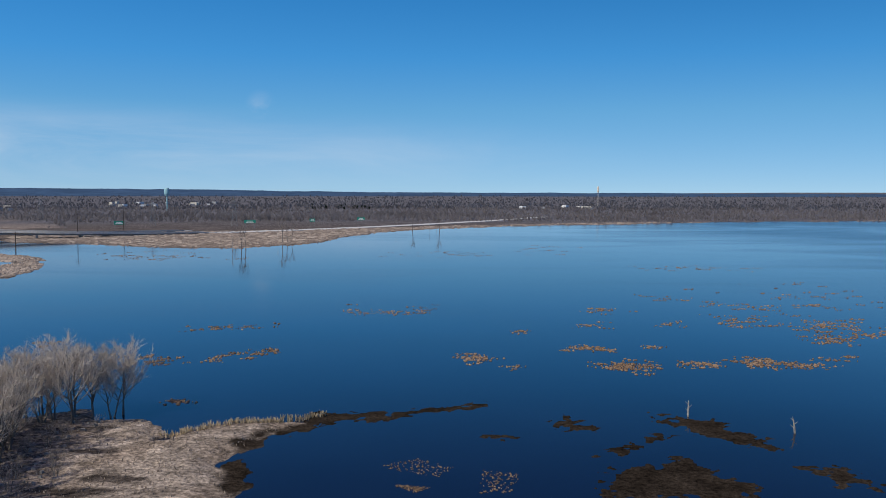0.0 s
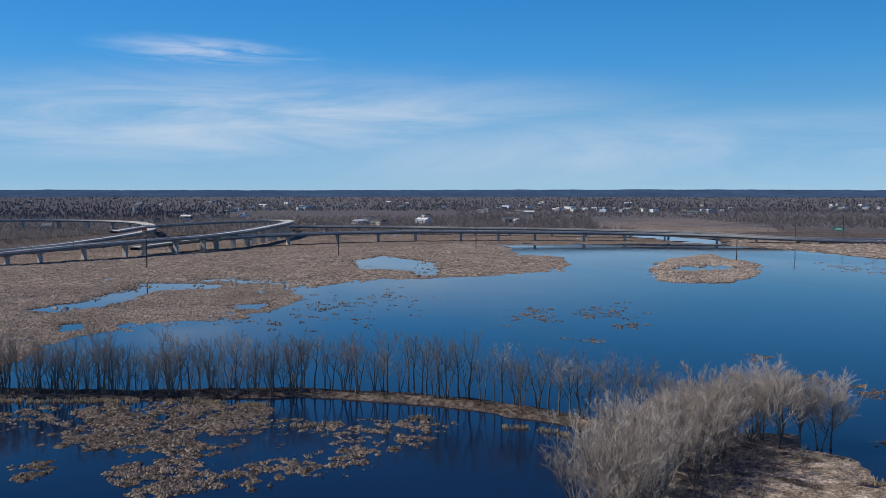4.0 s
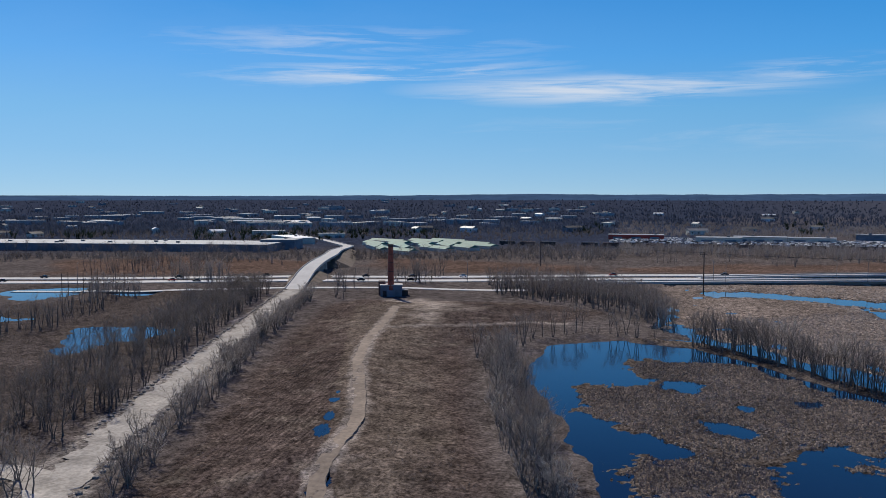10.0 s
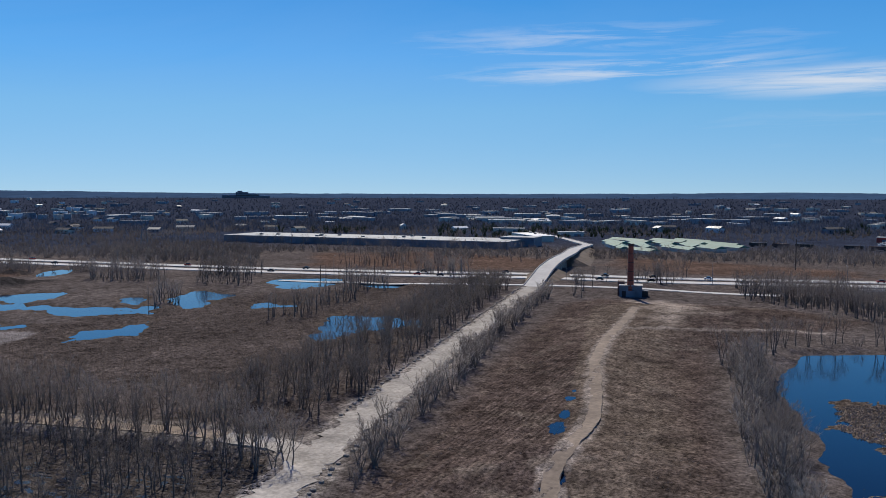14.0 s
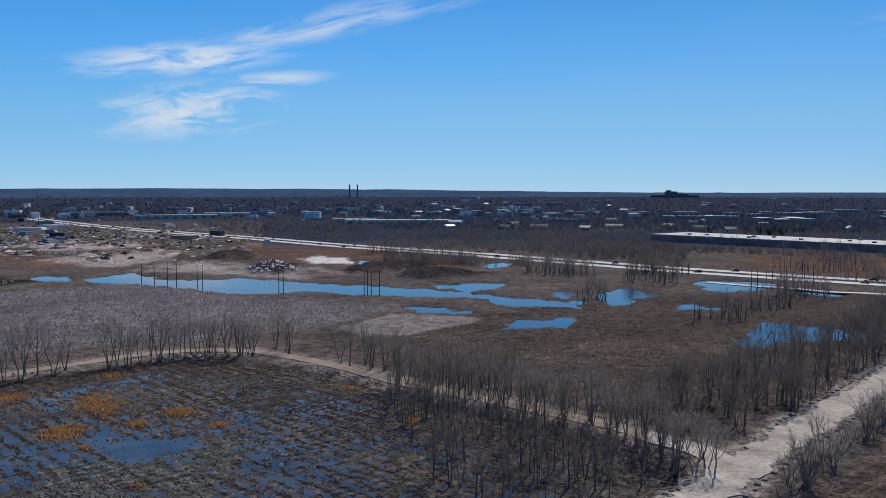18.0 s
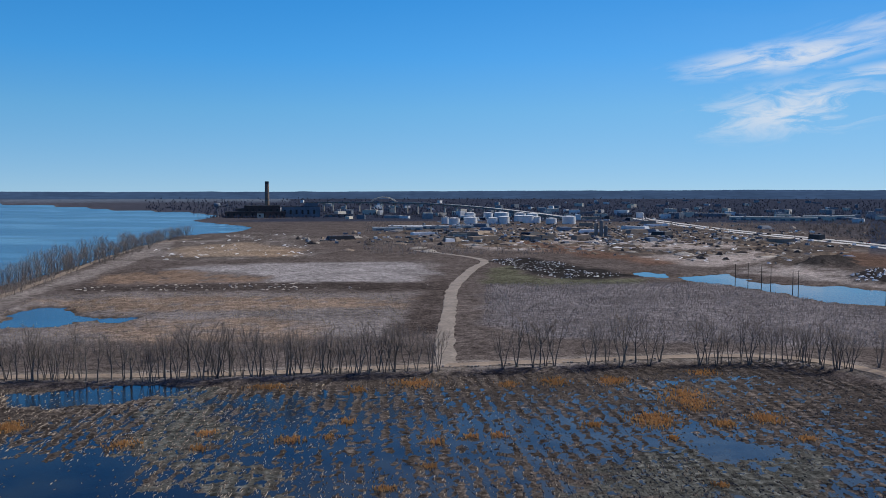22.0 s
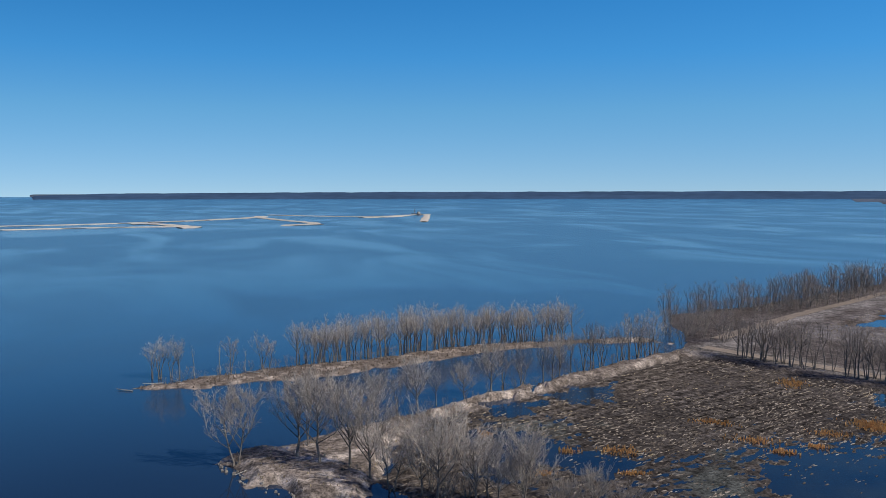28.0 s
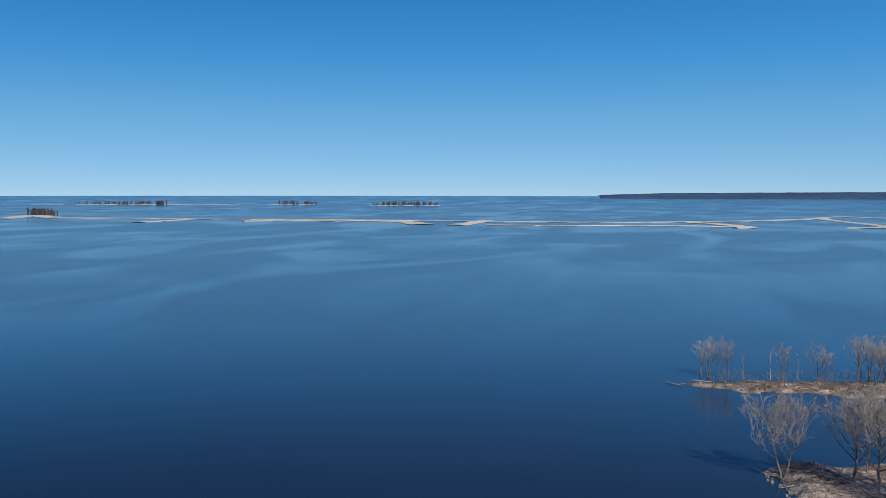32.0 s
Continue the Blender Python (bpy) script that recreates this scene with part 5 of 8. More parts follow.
for k, (poly, n) in enumerate([([(-250, -440), (-262, -462), (-292, -450), (-286, -420), (-262, -412)], 70), ([(-300, -420), (-325, -428), (-345, -400), (-318, -392)], 34), ([(-296, -352), (-310, -380), (-286, -395), (-270, -372)], 26), ([(-215, -318), (-235, -332), (-228, -340), (-212, -330)], 12),
                               ([(-300, -300), (-335, -325), (-345, -300), (-318, -282)], 34), ([(-385, -290), (-420, -300), (-440, -340), (-400, -350)], 50), ([(-420, -420), (-480, -380), (-470, -350), (-410, -390)], 44), ([(-330, -560), (-400, -520), (-390, -500), (-320, -535)], 50), ([(-225, -660), (-290, -610), (-282, -596), (-220, -640)], 40),
                               ([(-420, -215), (-470, -225), (-480, -190), (-430, -180)], 34), ([(-440, -150), (-470, -110), (-455, -90), (-428, -135)], 40), ([(-215, -240), (-290, -268), (-280, -282), (-210, -252)], 26)]):
    belt(within(poly, int(n * 1.15), 60 + k, 1.9), SPARE + BRUSH[:1], (0.75, 1.15), "tree_thicket", "thicket of leafless grey-brown trees between ponds and highway", 60 + k)
belt(row([(-505, -770), (-545, -640), (-585, -500), (-612, -400)], 2.2, 7.0, 46), SPARE + BRUSH[:1], (0.6, 0.95), "tree_belt", "leafless trees in front of a long warehouse", 46)
belt(row([(246, -50), (250, -74), (256, -92), (260, -108), (258, -126), (255, -142)], 1.7, 3.0, 47, 2), PALE[:3], (0.7, 1.1), "tree_belt", "leafless trees crowding a narrow spit", 47)
belt(row(SHORE_ROAD[1:], 1.6, 10.0, 48, 13), BRUSH + LITE[:1], (0.8, 1.35), "shrub_belt", "wide belt of brown leafless brush along the bay", 48)
# scattered trees and brush between the highway and the sheds
for k, (poly, n) in enumerate([([(-500, -330), (-590, -470), (-640, -440), (-540, -300)], 70), ([(-560, -290), (-640, -300), (-690, -180), (-610, -110), (-560, -180)], 70), ([(-470, -420), (-520, -520), (-560, -500), (-505, -400)], 50), ([(-600, -90), (-700, -60), (-760, 120), (-690, 110), (-620, 0)], 80), ([(-560, 40), (-640, 200), (-700, 330), (-650, 330), (-590, 180)], 60)]):
    belt(within(poly, n, 80 + k, 3.0), SPARE + BRUSH, (0.5, 0.95), "tree_thicket", "scattered leafless trees and brush beside the highway", 80 + k)
# round the flooded field
belt(within([(-104, -124), (-98, -152), (-86, -182), (-74, -196), (-64, -176), (-62, -150), (-54, -128), (-74, -106), (-92, -116)], 210, 43, 1.8), THIN + BRUSH, (0.45, 0.8), "tree_thicket", "slim leafless saplings standing in a flooded field corner", 43)
track_near = [(-97, -113), (-97, -130), (-93, -150), (-84, -178), (-72, -200)]
belt(row(track_near, 1.1, 6.0, 10, -6.0), TALL + LITE[:2], (0.65, 1.0), "tree_thicket", "leafless trees crowding a flooded field's corner", 10)
stand(row([(-92, -172), (-80, -202), (-64, -236), (-52, -258)], 2.8, 2.4, 11, -5.5, clumps=6), THIN[:2] + TALL, (0.8, 1.15), "bare_tree", bare + "beside a dirt track", "trees beside the dirt track", 11)
stand(row([(-52, -256), (-40, -264), (-28, -266)], 1.2, 3.0, 12, 2), THIN + TALL, (0.75, 1.0), "bare_tree", bare + "where the dirt track bends", "trees at the track's bend", 12)
stand(row([(-24, -260), (0, -253), (31, -239), (61, -225), (75, -219)], 2.2, 1.6, 13, clumps=5), TALL, (0.85, 1.2), "bare_tree", bare + "along a flooded field", "trees along the flooded field", 13)
stand(row([(72, -221), (90, -213), (118, -200), (151, -189), (186, -178), (208, -172)], 1.6, 2.0, 14), THIN[:2] + TALL, (0.7, 1.2), "bare_tree", bare + "along a flooded field", "trees along the flooded field", 14)
# shore of the bay
belt(row([(232, -176), (285, -214), (296, -262), (316, -318)], 1.5, 9.0, 15, 0), LITE[:2] + BRUSH, (0.6, 1.0), "tree_belt", "leafless trees on the bank above the bay", 15)
belt(row([(296, -212), (302, -258), (323, -315), (351, -392)], 0.8, 11.0, 16, -2), SPARE[:3] + BRUSH, (0.8, 1.15), "tree_belt", "pale leafless trees along the bay shore", 16)
belt(row([(351, -392), (391, -500), (453, -645), (516, -787), (556, -890)], 1.5, 12.0, 17, -4), SPARE[:3] + BRUSH, (0.8, 1.15), "tree_belt", "pale leafless trees along the far bay shore", 17)
belt(row([(228, -182), (272, -215), (288, -270), (308, -330), (340, -410)], 0.9, 11.0, 18, 2), BRUSH, (0.7, 1.2), "shrub_belt", "leafless brown shrubs on the shore bank", 18)
# outer spit
belt(row([(243, -46), (246, -60), (248, -74), (252, -85), (256, -104), (254, -124), (251, -142)], 1.5, 3.4, 19), PALE, (0.7, 1.15), "tree_belt", "pale leafless trees on a narrow spit", 19)
stand([(240, -8), (241, -11), (240, -6), (238, -13), (241, -27), (242, -36), (243, -38)], PALE[:3], (0.75, 0.95), "bare_tree", "pale slender leafless tree near a spit's tip", "trees at the spit's tip", 20)
stand([(240, -17), (241, -24), (242, -31)], DEAD, (0.9, 1.2), "dead_tree", "dead white tree with broken limbs on a spit", "dead trees", 21)
stand([(-143, 568), (-143, 580), (-136, 563), (-136, 575), (-129, 653), (-123, 639), (-121, 647), (-119, 655), (-50, 859), (-34, 875), (-17, 892), (-9, 893), (-6, 868)], DEAD + THIN[:1], (1.0, 1.5), "dead_tree", "bare dead tree standing in the lake's shallows", "dead trees in the lake", 29)
# inner spit
stand([(156, -18), (154, -29), (149, -32), (140, -39), (134, -41), (130, -45), (125, -46), (121, -51), (117, -57), (146, -37)], WIDE, (1.0, 1.35), "bare_tree", "broad grey leafless tree on a spit's rocky tip", "trees on the inner spit", 22)
stand([(160, -32), (172, -42), (178, -56), (182, -62), (176, -50), (188, -76), (188, -83), (195, -95), (199, -103), (203, -108), (205, -111), (186, -68), (192, -88)], WIDE[:3] + TALL + PALE[:2], (0.75, 1.05), "bare_tree", "grey leafless tree on the spit's sandy bank", "trees on the inner spit", 23)
stand(row([(206, -116), (210, -126), (215, -140), (222, -154), (226, -164)], 1.5, 2.6, 24, clumps=4), TALL + PALE, (0.75, 1.1), "bare_tree", "grey leafless tree on the spit's sandy bank", "trees on the inner spit", 24)
stand(row([(130, -46), (122, -54), (120, -62), (112, -66), (100, -68), (88, -70)], 3.0, 4.0, 25, -1), THICK[::2] + WIDE[:1], (0.6, 0.9), "bare_shrub", "pale leafless willow shrub in a flooded field", "willows in the field", 25, "shrub")
belt(row([(163, -38), (172, -54), (182, -72), (192, -92), (203, -116), (214, -142), (224, -164)], 2.2, 2.4, 44), BRUSH + SHRUB[:1], (0.35, 0.8), "shrub_belt", "low leafless brush on the spit's sandy bank", 44)
belt(row([(232, -8), (238, -30), (242, -48), (246, -72), (252, -100), (250, -140)], 1.6, 3.0, 45), BRUSH, (0.35, 0.8), "shrub_belt", "low leafless brush on a narrow spit", 45)
# the near spit's willows
stand([(-62, 90), (-65, 94), (-63, 97), (-67, 99), (-64, 103), (-69, 104), (-66, 108), (-71, 110), (-67, 113), (-72, 116), (-68, 118), (-73, 122), (-69, 123), (-65, 121), (-72, 128), (-68, 128), (-74, 133), (-70, 133), (-61, 94), (-63, 110), (-64, 116), (-76, 126), (-59, 91), (-67, 136), (-70, 95), (-73, 102), (-75, 110), (-78, 118), (-66, 87), (-61, 86)], BUSHY, (1.1, 1.45), "willow", "dense grey-brown leafless willow on the near spit", "willows on the near spit", 26)
stand([(-66, 138), (-64, 141), (-69, 141), (-70, 137), (-61, 141), (-58, 142), (-57, 144), (-73, 138), (-62, 136)], WIDE, (0.85, 1.1), "bare_tree", "pale spreading leafless tree on the near spit", "trees on the near spit", 27)
stand([(-58, 110), (-57, 122), (-55, 114), (-60, 128), (-56, 131), (-59, 104), (-57, 98), (-55, 92), (-58, 95), (-60, 100), (-56, 104), (-53, 110), (-61, 118), (-60, 123), (-54, 126), (-52, 95)], SHRUB, (0.5, 1.05), "bare_shrub", "small leafless brown shrub on the near spit", "shrubs on the near spit", 28, "shrub")

# ---- far woods ----
def woods(name, spans, count, seed, kind=WOODS, tall=(8, 13), spikes=14, thin=(0.14, 0.34), label="leafless grey-brown woods reaching to the horizon"):
    """Many far trees in one mesh. spans: (azimuth from, to, nearest, farthest)."""
    rnd = np.random.RandomState(seed)
    xs, ys = [], []
    share = np.array([(b - a) * (1 / r0 - 1 / r1) for a, b, r0, r1 in spans])
    for (a, b, r0, r1), n in zip(spans, (count * share / share.sum()).astype(int)):
        w = np.radians(rnd.uniform(a, b, n))
        r = 1 / (1 / r1 + (1 / r0 - 1 / r1) * rnd.random_sample(n))
        xs.append(-r * np.sin(w))
        ys.append(r * np.cos(w))
    x, y = np.concatenate(xs), np.concatenate(ys)
    z, bed = height(x, y)
    keep = (bed > 0.2) & (along(x, y, HIGHWAY) > 34)
    for p in CLEAR:
        keep &= inside(x, y, p) < 0
    x, y, z = x[keep], y[keep], z[keep]
    n = len(x)
    dist = np.hypot(x, y)
    h = rnd.uniform(*tall, n) * (0.9 + 0.25 * np.sin(x / 170) * np.cos(y / 140))
    grow = np.clip(dist / 1500, 0.6, 2.2)
    tris = []
    for k in range(spikes):
        w, v = rnd.uniform(0, 6.28, n), rnd.uniform(0, 6.28, n)
        lat = rnd.uniform(0.05, 1.0, n)
        out = 0.5 * h * np.sqrt(1 - lat * lat) * rnd.uniform(0.6, 1.1, n)
        half = rnd.uniform(*thin, n) * grow
        foot = np.column_stack([x + 0.3 * out * np.cos(w), y + 0.3 * out * np.sin(w), z + h * (0 if k % 4 == 0 else 0.2) * rnd.uniform(0.5, 1.5, n)])
        side = np.column_stack([half * np.cos(v), half * np.sin(v), 0 * half])
        end = np.column_stack([x + out * np.cos(w), y + out * np.sin(w), z + h * (0.4 + 0.6 * lat * rnd.uniform(0.85, 1.1, n))])
        tris.append((foot - side, foot + side, end))
    V = np.array(tris).transpose(2, 0, 1, 3)
    V = V.reshape(-1, 3)
    me = sheet(name, V, np.arange(len(V)).reshape(-1, 3), kind, smooth=False)
    return tagged(new(name, me), label, "woods", kind="stuff")


CLEAR = [FAR_MARSH, [(-790, -270), (-1010, -200), (-1010, 190), (-820, 190)], QUARRY, QUARRY2, [(-520, -800), (-700, -850), (-760, -440), (-600, -380), (-500, -600)], [(-640, -430), (-850, -460), (-860, -250), (-660, -230)],
         [(-520, -60), (-700, 140), (-760, 300), (-680, 560), (-420, 700), (-300, 700), (-300, 500), (-500, 0)], [(-700, 200), (-780, 350), (-1000, 450), (-1150, 300), (-1060, 330), (-900, 400)]]
woods("woods", [(-29, 24, 1120, 2200), (24, 45, 980, 2200)], 6400, 1, LIT_WOODS, (7, 11), 18)
woods("woods", [(-29, 60, 2000, 4700)], 8000, 9, WOODS, (7, 12), 8, (0.3, 0.8))
# sunward distance uses the crown colour with painted blue haze
woods("woods", [(60, 100, 1400, 4700), (100, 160, 1100, 4700), (160, 214, 1700, 4700)], 16000, 2, HAZED_WOODS, (7, 12), 8, (0.3, 0.8))
woods("woods", [(45, 62, 860, 1500), (62, 100, 700, 1500)], 5200, 3, LIT_WOODS, (7, 11), 18)
woods("woods", [(100, 128, 640, 1200), (128, 150, 700, 1200), (140, 160, 560, 1500), (160, 172, 900, 1700)], 6400, 4, BACKLIT_WOODS, (5, 9), 18)
woods("pine_woods", [(87, 90, 1150, 1500), (101, 103, 1080, 1300), (112, 128, 900, 1200), (133, 139, 950, 1100), (5, 9, 1900, 2400)], 260, 5, PINE, (9, 14), 16, (0.4, 1.0), "dark evergreen trees among the leafless woods")


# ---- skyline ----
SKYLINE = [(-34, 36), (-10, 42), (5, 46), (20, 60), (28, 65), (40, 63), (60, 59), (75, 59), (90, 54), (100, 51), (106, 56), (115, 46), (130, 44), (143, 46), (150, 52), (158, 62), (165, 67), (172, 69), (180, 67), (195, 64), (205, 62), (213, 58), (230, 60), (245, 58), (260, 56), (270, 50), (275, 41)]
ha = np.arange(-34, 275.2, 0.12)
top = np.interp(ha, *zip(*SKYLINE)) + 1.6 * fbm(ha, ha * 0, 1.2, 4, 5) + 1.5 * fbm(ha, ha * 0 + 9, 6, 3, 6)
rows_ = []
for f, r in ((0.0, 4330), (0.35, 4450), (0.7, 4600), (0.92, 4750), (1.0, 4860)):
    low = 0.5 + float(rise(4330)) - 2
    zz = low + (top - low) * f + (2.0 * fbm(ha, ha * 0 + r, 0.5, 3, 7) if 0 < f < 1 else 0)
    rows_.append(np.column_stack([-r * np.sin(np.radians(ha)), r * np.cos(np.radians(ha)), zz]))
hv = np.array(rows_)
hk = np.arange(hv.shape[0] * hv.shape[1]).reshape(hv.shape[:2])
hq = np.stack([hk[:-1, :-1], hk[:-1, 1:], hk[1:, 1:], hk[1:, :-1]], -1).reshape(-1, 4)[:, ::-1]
tagged(new("far_hills", sheet("far_hills", hv.reshape(-1, 3), hq, HAZED_HILL)), "low wooded hills along the horizon, blue-grey with painted haze", "hills", kind="structure")

# ---- roads, ramps and bridges ----
def ribbon(line, wide, lift=0.12, thick=0.35, step=4.0, crown=0.0, on_ground=True, rough=0.0, seed=0):
    """A road's slab along a line: 3D points, or 2D points laid on the ground."""
    c = smooth_line(line, step)
    d = np.gradient(c[:, :2], axis=0)
    n = np.column_stack([-d[:, 1], d[:, 0]]) / np.hypot(d[:, 0], d[:, 1])[:, None]
    if c.shape[1] == 2:
        z = np.max([height(*(c + n * o).T)[0] for o in (-wide / 2, 0, wide / 2)], axis=0) + lift
        z = np.convolve(np.pad(z, 2, "edge"), np.ones(5) / 5, "valid")
    else:
        z = c[:, 2]
    rnd = np.random.RandomState(seed)
    b = Build()
    k = 5
    for i in range(len(c)):
        e = wide / 2 * (1 + rough * rnd.uniform(-1, 1, 2))
        for s in np.linspace(-1, 1, k):
            p = c[i, :2] + n[i] * s * (e[0] if s < 0 else e[1])
            b.v.append((p[0], p[1], z[i] + crown * (1 - s * s)))
        for s in (1, -1):
            p = c[i, :2] + n[i] * s * wide / 2
            b.v.append((p[0], p[1], z[i] - thick))
    m = k + 2
    for i in range(len(c) - 1):
        for s in range(m):
            q = (i * m + s, i * m + (s + 1) % m, (i + 1) * m + (s + 1) % m, (i + 1) * m + s)
            b.f.append(q[::-1])
            b.m.append(0)
    return b, c, n, z


def road(name, line, wide, mat, label, lift=0.12, **kw):
    b, c, n, z = ribbon(line, wide, lift, **kw)
    o = new(name, b.mesh(name, mat, smooth=False))
    return tagged(o, label, "road", kind="structure"), c, n, z


road("gravel_road", GRAVEL_ROAD, 7.6, GRAVEL, "pale dusty gravel road with worn edges", 0.1, rough=0.34, step=1.5)
road("gravel_junction", [(-100, -108), (-109, -121), (-106, -138)], 6.5, GRAVEL, "pale gravel fan where a dirt track leaves the road", 0.09, rough=0.1)
road("dirt_track", SIDE_TRACK[1:], 5.2, DIRT, "brown dirt track round a flooded field", 0.1, rough=0.12)
road("dirt_track", CELL_ROAD, 6.0, DUST, "pale dirt haul road between fill cells", 0.12, rough=0.22)
road("dirt_track", MOUND_TRACK, 2.9, DIRT, "worn dirt track along the landfill mound's crest", 0.01, rough=0.16, step=1.5, thick=0.25)
road("frontage_road", FRONT + [(-411, -150), (-420, -120)], 6.0, PAVED, "pale paved frontage road beside a highway", 0.2)
road("dirt_track", SHORE_ROAD, 4.5, DIRT, "pale dirt road behind the brush of the bay shore", 0.12, rough=0.3)
hc = smooth_line(HIGHWAY, 30)
hd = np.gradient(hc, axis=0)
hn = np.column_stack([-hd[:, 1], hd[:, 0]]) / np.hypot(hd[:, 0], hd[:, 1])[:, None]
ROAD_E, EC, EN, EZ = road("highway", list(map(tuple, hc + hn * 11)), 11.5, PAVED, "pale concrete carriageway of a divided highway", 0.35, step=12)
ROAD_W, WC, WN, WZ = road("highway", list(map(tuple, hc - hn * 11)), 11.5, PAVED, "pale concrete carriageway of a divided highway", 0.35, step=12)


road("highway", [(-215, 790), (-150, 850), (-60, 960), (60, 1150), (160, 1350)], 22, PAVED, "pale highway running on through marsh and woods", 0.3)


def ramp(name, line, wide, piers, label, mat=PAVED, deep=1.5, cap_w=None):
    """An elevated road: deck, two parapets and its piers (given as fractions of the length)."""
    t = thing(name, line[0][0], line[0][1], 0, label, "bridge")
    t.location = (0, 0, 0)
    b, c, n, z = ribbon(line, wide, thick=0.5, step=8)
    part("deck", b, mat, t)
    g = ribbon([(p[0], p[1], p[2] - 0.5) for p in line], wide * 0.72, thick=deep, step=8)[0]
    part("girder", g, STEEL, t, "weathered dark steel girders")
    for s in (1, -1):
        e = [(c[i, 0] + n[i, 0] * s * (wide / 2 - 0.15), c[i, 1] + n[i, 1] * s * (wide / 2 - 0.15), z[i] + 0.6) for i in range(0, len(c), 2)]
        part("parapet", ribbon(e, 0.3, thick=0.65, step=8)[0], CONCRETE, t)
    for f in piers:
        i = min(len(c) - 1, int(f * (len(c) - 1)))
        w = math.atan2(n[i, 1], n[i, 0])
        top = z[i] - 0.5 - deep
        foot = float(height(c[i, 0], c[i, 1])[0][0]) - 0.5
        if top - foot < 1.0:
            continue
        p = Build()
        p.box((c[i, 0], c[i, 1], foot), (min(4.0, wide * 0.36), 1.6, top - foot - 0.9), w)
        o = part("pier", p, CONCRETE, t)
        q = Build()
        hx, cap = wide * 0.42, 1.1
        ca, sa = math.cos(w), math.sin(w)
        pts = [(-hx, top), (hx, top), (hx, top - 0.5), (wide * 0.18, top - cap), (-wide * 0.18, top - cap), (-hx, top - 0.5)]
        for v in (-0.9, 0.9):
            q.face([(c[i, 0] + u * ca - v * sa, c[i, 1] + u * sa + v * ca, zz) for u, zz in (pts if v < 0 else pts[::-1])])
        for (u0, z0), (u1, z1) in zip(pts, pts[1:] + pts[:1]):
            q.face([(c[i, 0] + u * ca - v * sa, c[i, 1] + u * sa + v * ca, zz) for u, zz, v in ((u0, z0, 0.9), (u1, z1, 0.9), (u1, z1, -0.9), (u0, z0, -0.9))])
        part("pier_cap", q, CONCRETE, o)
    return t, c, n, z


FLY = [(-470, -95, 1.3), (-500, -30, 1.5), (-522, 28, 2.2), (-534, 104, 4.4), (-540, 154, 7.2), (-545, 201, 9.6), (-552, 240, 10.6), (-569, 306, 11.6), (-610, 370, 12.8), (-655, 420, 13.6), (-700, 465, 14), (-745, 496, 14), (-774, 493, 14), (-789, 434, 13), (-784, 365, 11), (-745, 315, 9)]
RAMPS = [ramp("highway_flyover", FLY, 10.5, [0.15 + 0.026 * k for k in range(25)], "long curved concrete highway flyover on single piers over the marsh")]
RAMPS.append(ramp("highway_bridge", [(-560, 250, 6.0), (-578, 300, 8.0), (-590, 356, 9), (-591, 403, 9), (-586, 441, 9), (-569, 484, 9), (-543, 525, 9), (-511, 563, 8.5), (-470, 607, 8), (-412, 657, 7), (-363, 680, 6.5), (-318, 700, 5), (-270, 740, 3), (-215, 790, 1.5)], 10.5,
                  [0.06 + 0.052 * k for k in range(17)], "low concrete highway bridge on piers over marsh and water"))
RAMPS.append(ramp("highway_bridge", [(-760, 470, 7), (-751, 512, 8), (-707, 549, 8), (-656, 585, 8), (-599, 612, 8), (-545, 645, 8), (-480, 680, 7.5), (-400, 715, 6.5), (-320, 760, 3), (-250, 830, 1.5)], 10.5,
                  [0.12 + 0.06 * k for k in range(14)], "low concrete highway bridge on piers behind the marsh"))
RAMPS.append(ramp("highway_ramp", [(-520, -45, 1.4), (-553, 26, 2.4), (-580, 89, 3.0), (-605, 130, 3.4), (-633, 198, 4), (-660, 250, 5.5), (-711, 320, 8.5), (-787, 370, 9.5), (-880, 405, 10), (-961, 418, 10), (-1037, 400, 10), (-1099, 345, 10), (-1117, 271, 9), (-1130, 150, 6)], 10.0,
                  [0.4 + 0.04 * k for k in range(14)], "curved concrete highway ramp looping over bare woods"))
# overpass of the local road
OVER = [(-379, -234, 1.2), (-410, -248, 3.6), (-434, -258, 6.2), (-470, -272, 8.0), (-523, -293, 8.2), (-580, -320, 7.0), (-640, -345, 5.2), (-690, -368, 3.2), (-730, -395, 1.6), (-811, -464, 1.2), (-909, -560, 1.2), (-1040, -700, 1.2)]
ramp("road_overpass", OVER, 10.0, [0.125, 0.15, 0.18, 0.205], "pale local road rising over the highway on an overpass", deep=1.1)
bank = Build()
for (a, b_) in (((-379, -234, 1.2), (-440, -260, 6.0)), ((-640, -345, 5.2), (-505, -286, 7.4))):
    d = Vector((b_[0] - a[0], b_[1] - a[1], 0)).normalized()
    s = Vector((-d.y, d.x, 0))
    A, B = Vector(a) - Vector((0, 0, 0.7)), Vector(b_) - Vector((0, 0, 1.0))
    la, lb = [Vector((A.x, A.y, 0.4)) + s * k * (5 + 2 * A.z) for k in (-1, 1)], [Vector((B.x, B.y, 0.4)) + s * k * (5 + 2 * B.z) for k in (-1, 1)]
    ta, tb = [A + s * k * 5.2 for k in (-1, 1)], [B + s * k * 5.2 for k in (-1, 1)]
    e = B + d * 8
    e.z = 0.4
    le = [e + s * k * 8 for k in (-1, 1)]
    for q in ((la[0], lb[0], tb[0], ta[0]), (ta[0], tb[0], tb[1], ta[1]), (ta[1], tb[1], lb[1], la[1]), (tb[0], le[0], le[1], tb[1]), (lb[0], le[0], tb[0]), (tb[1], le[1], lb[1])):
        bank.face(q)
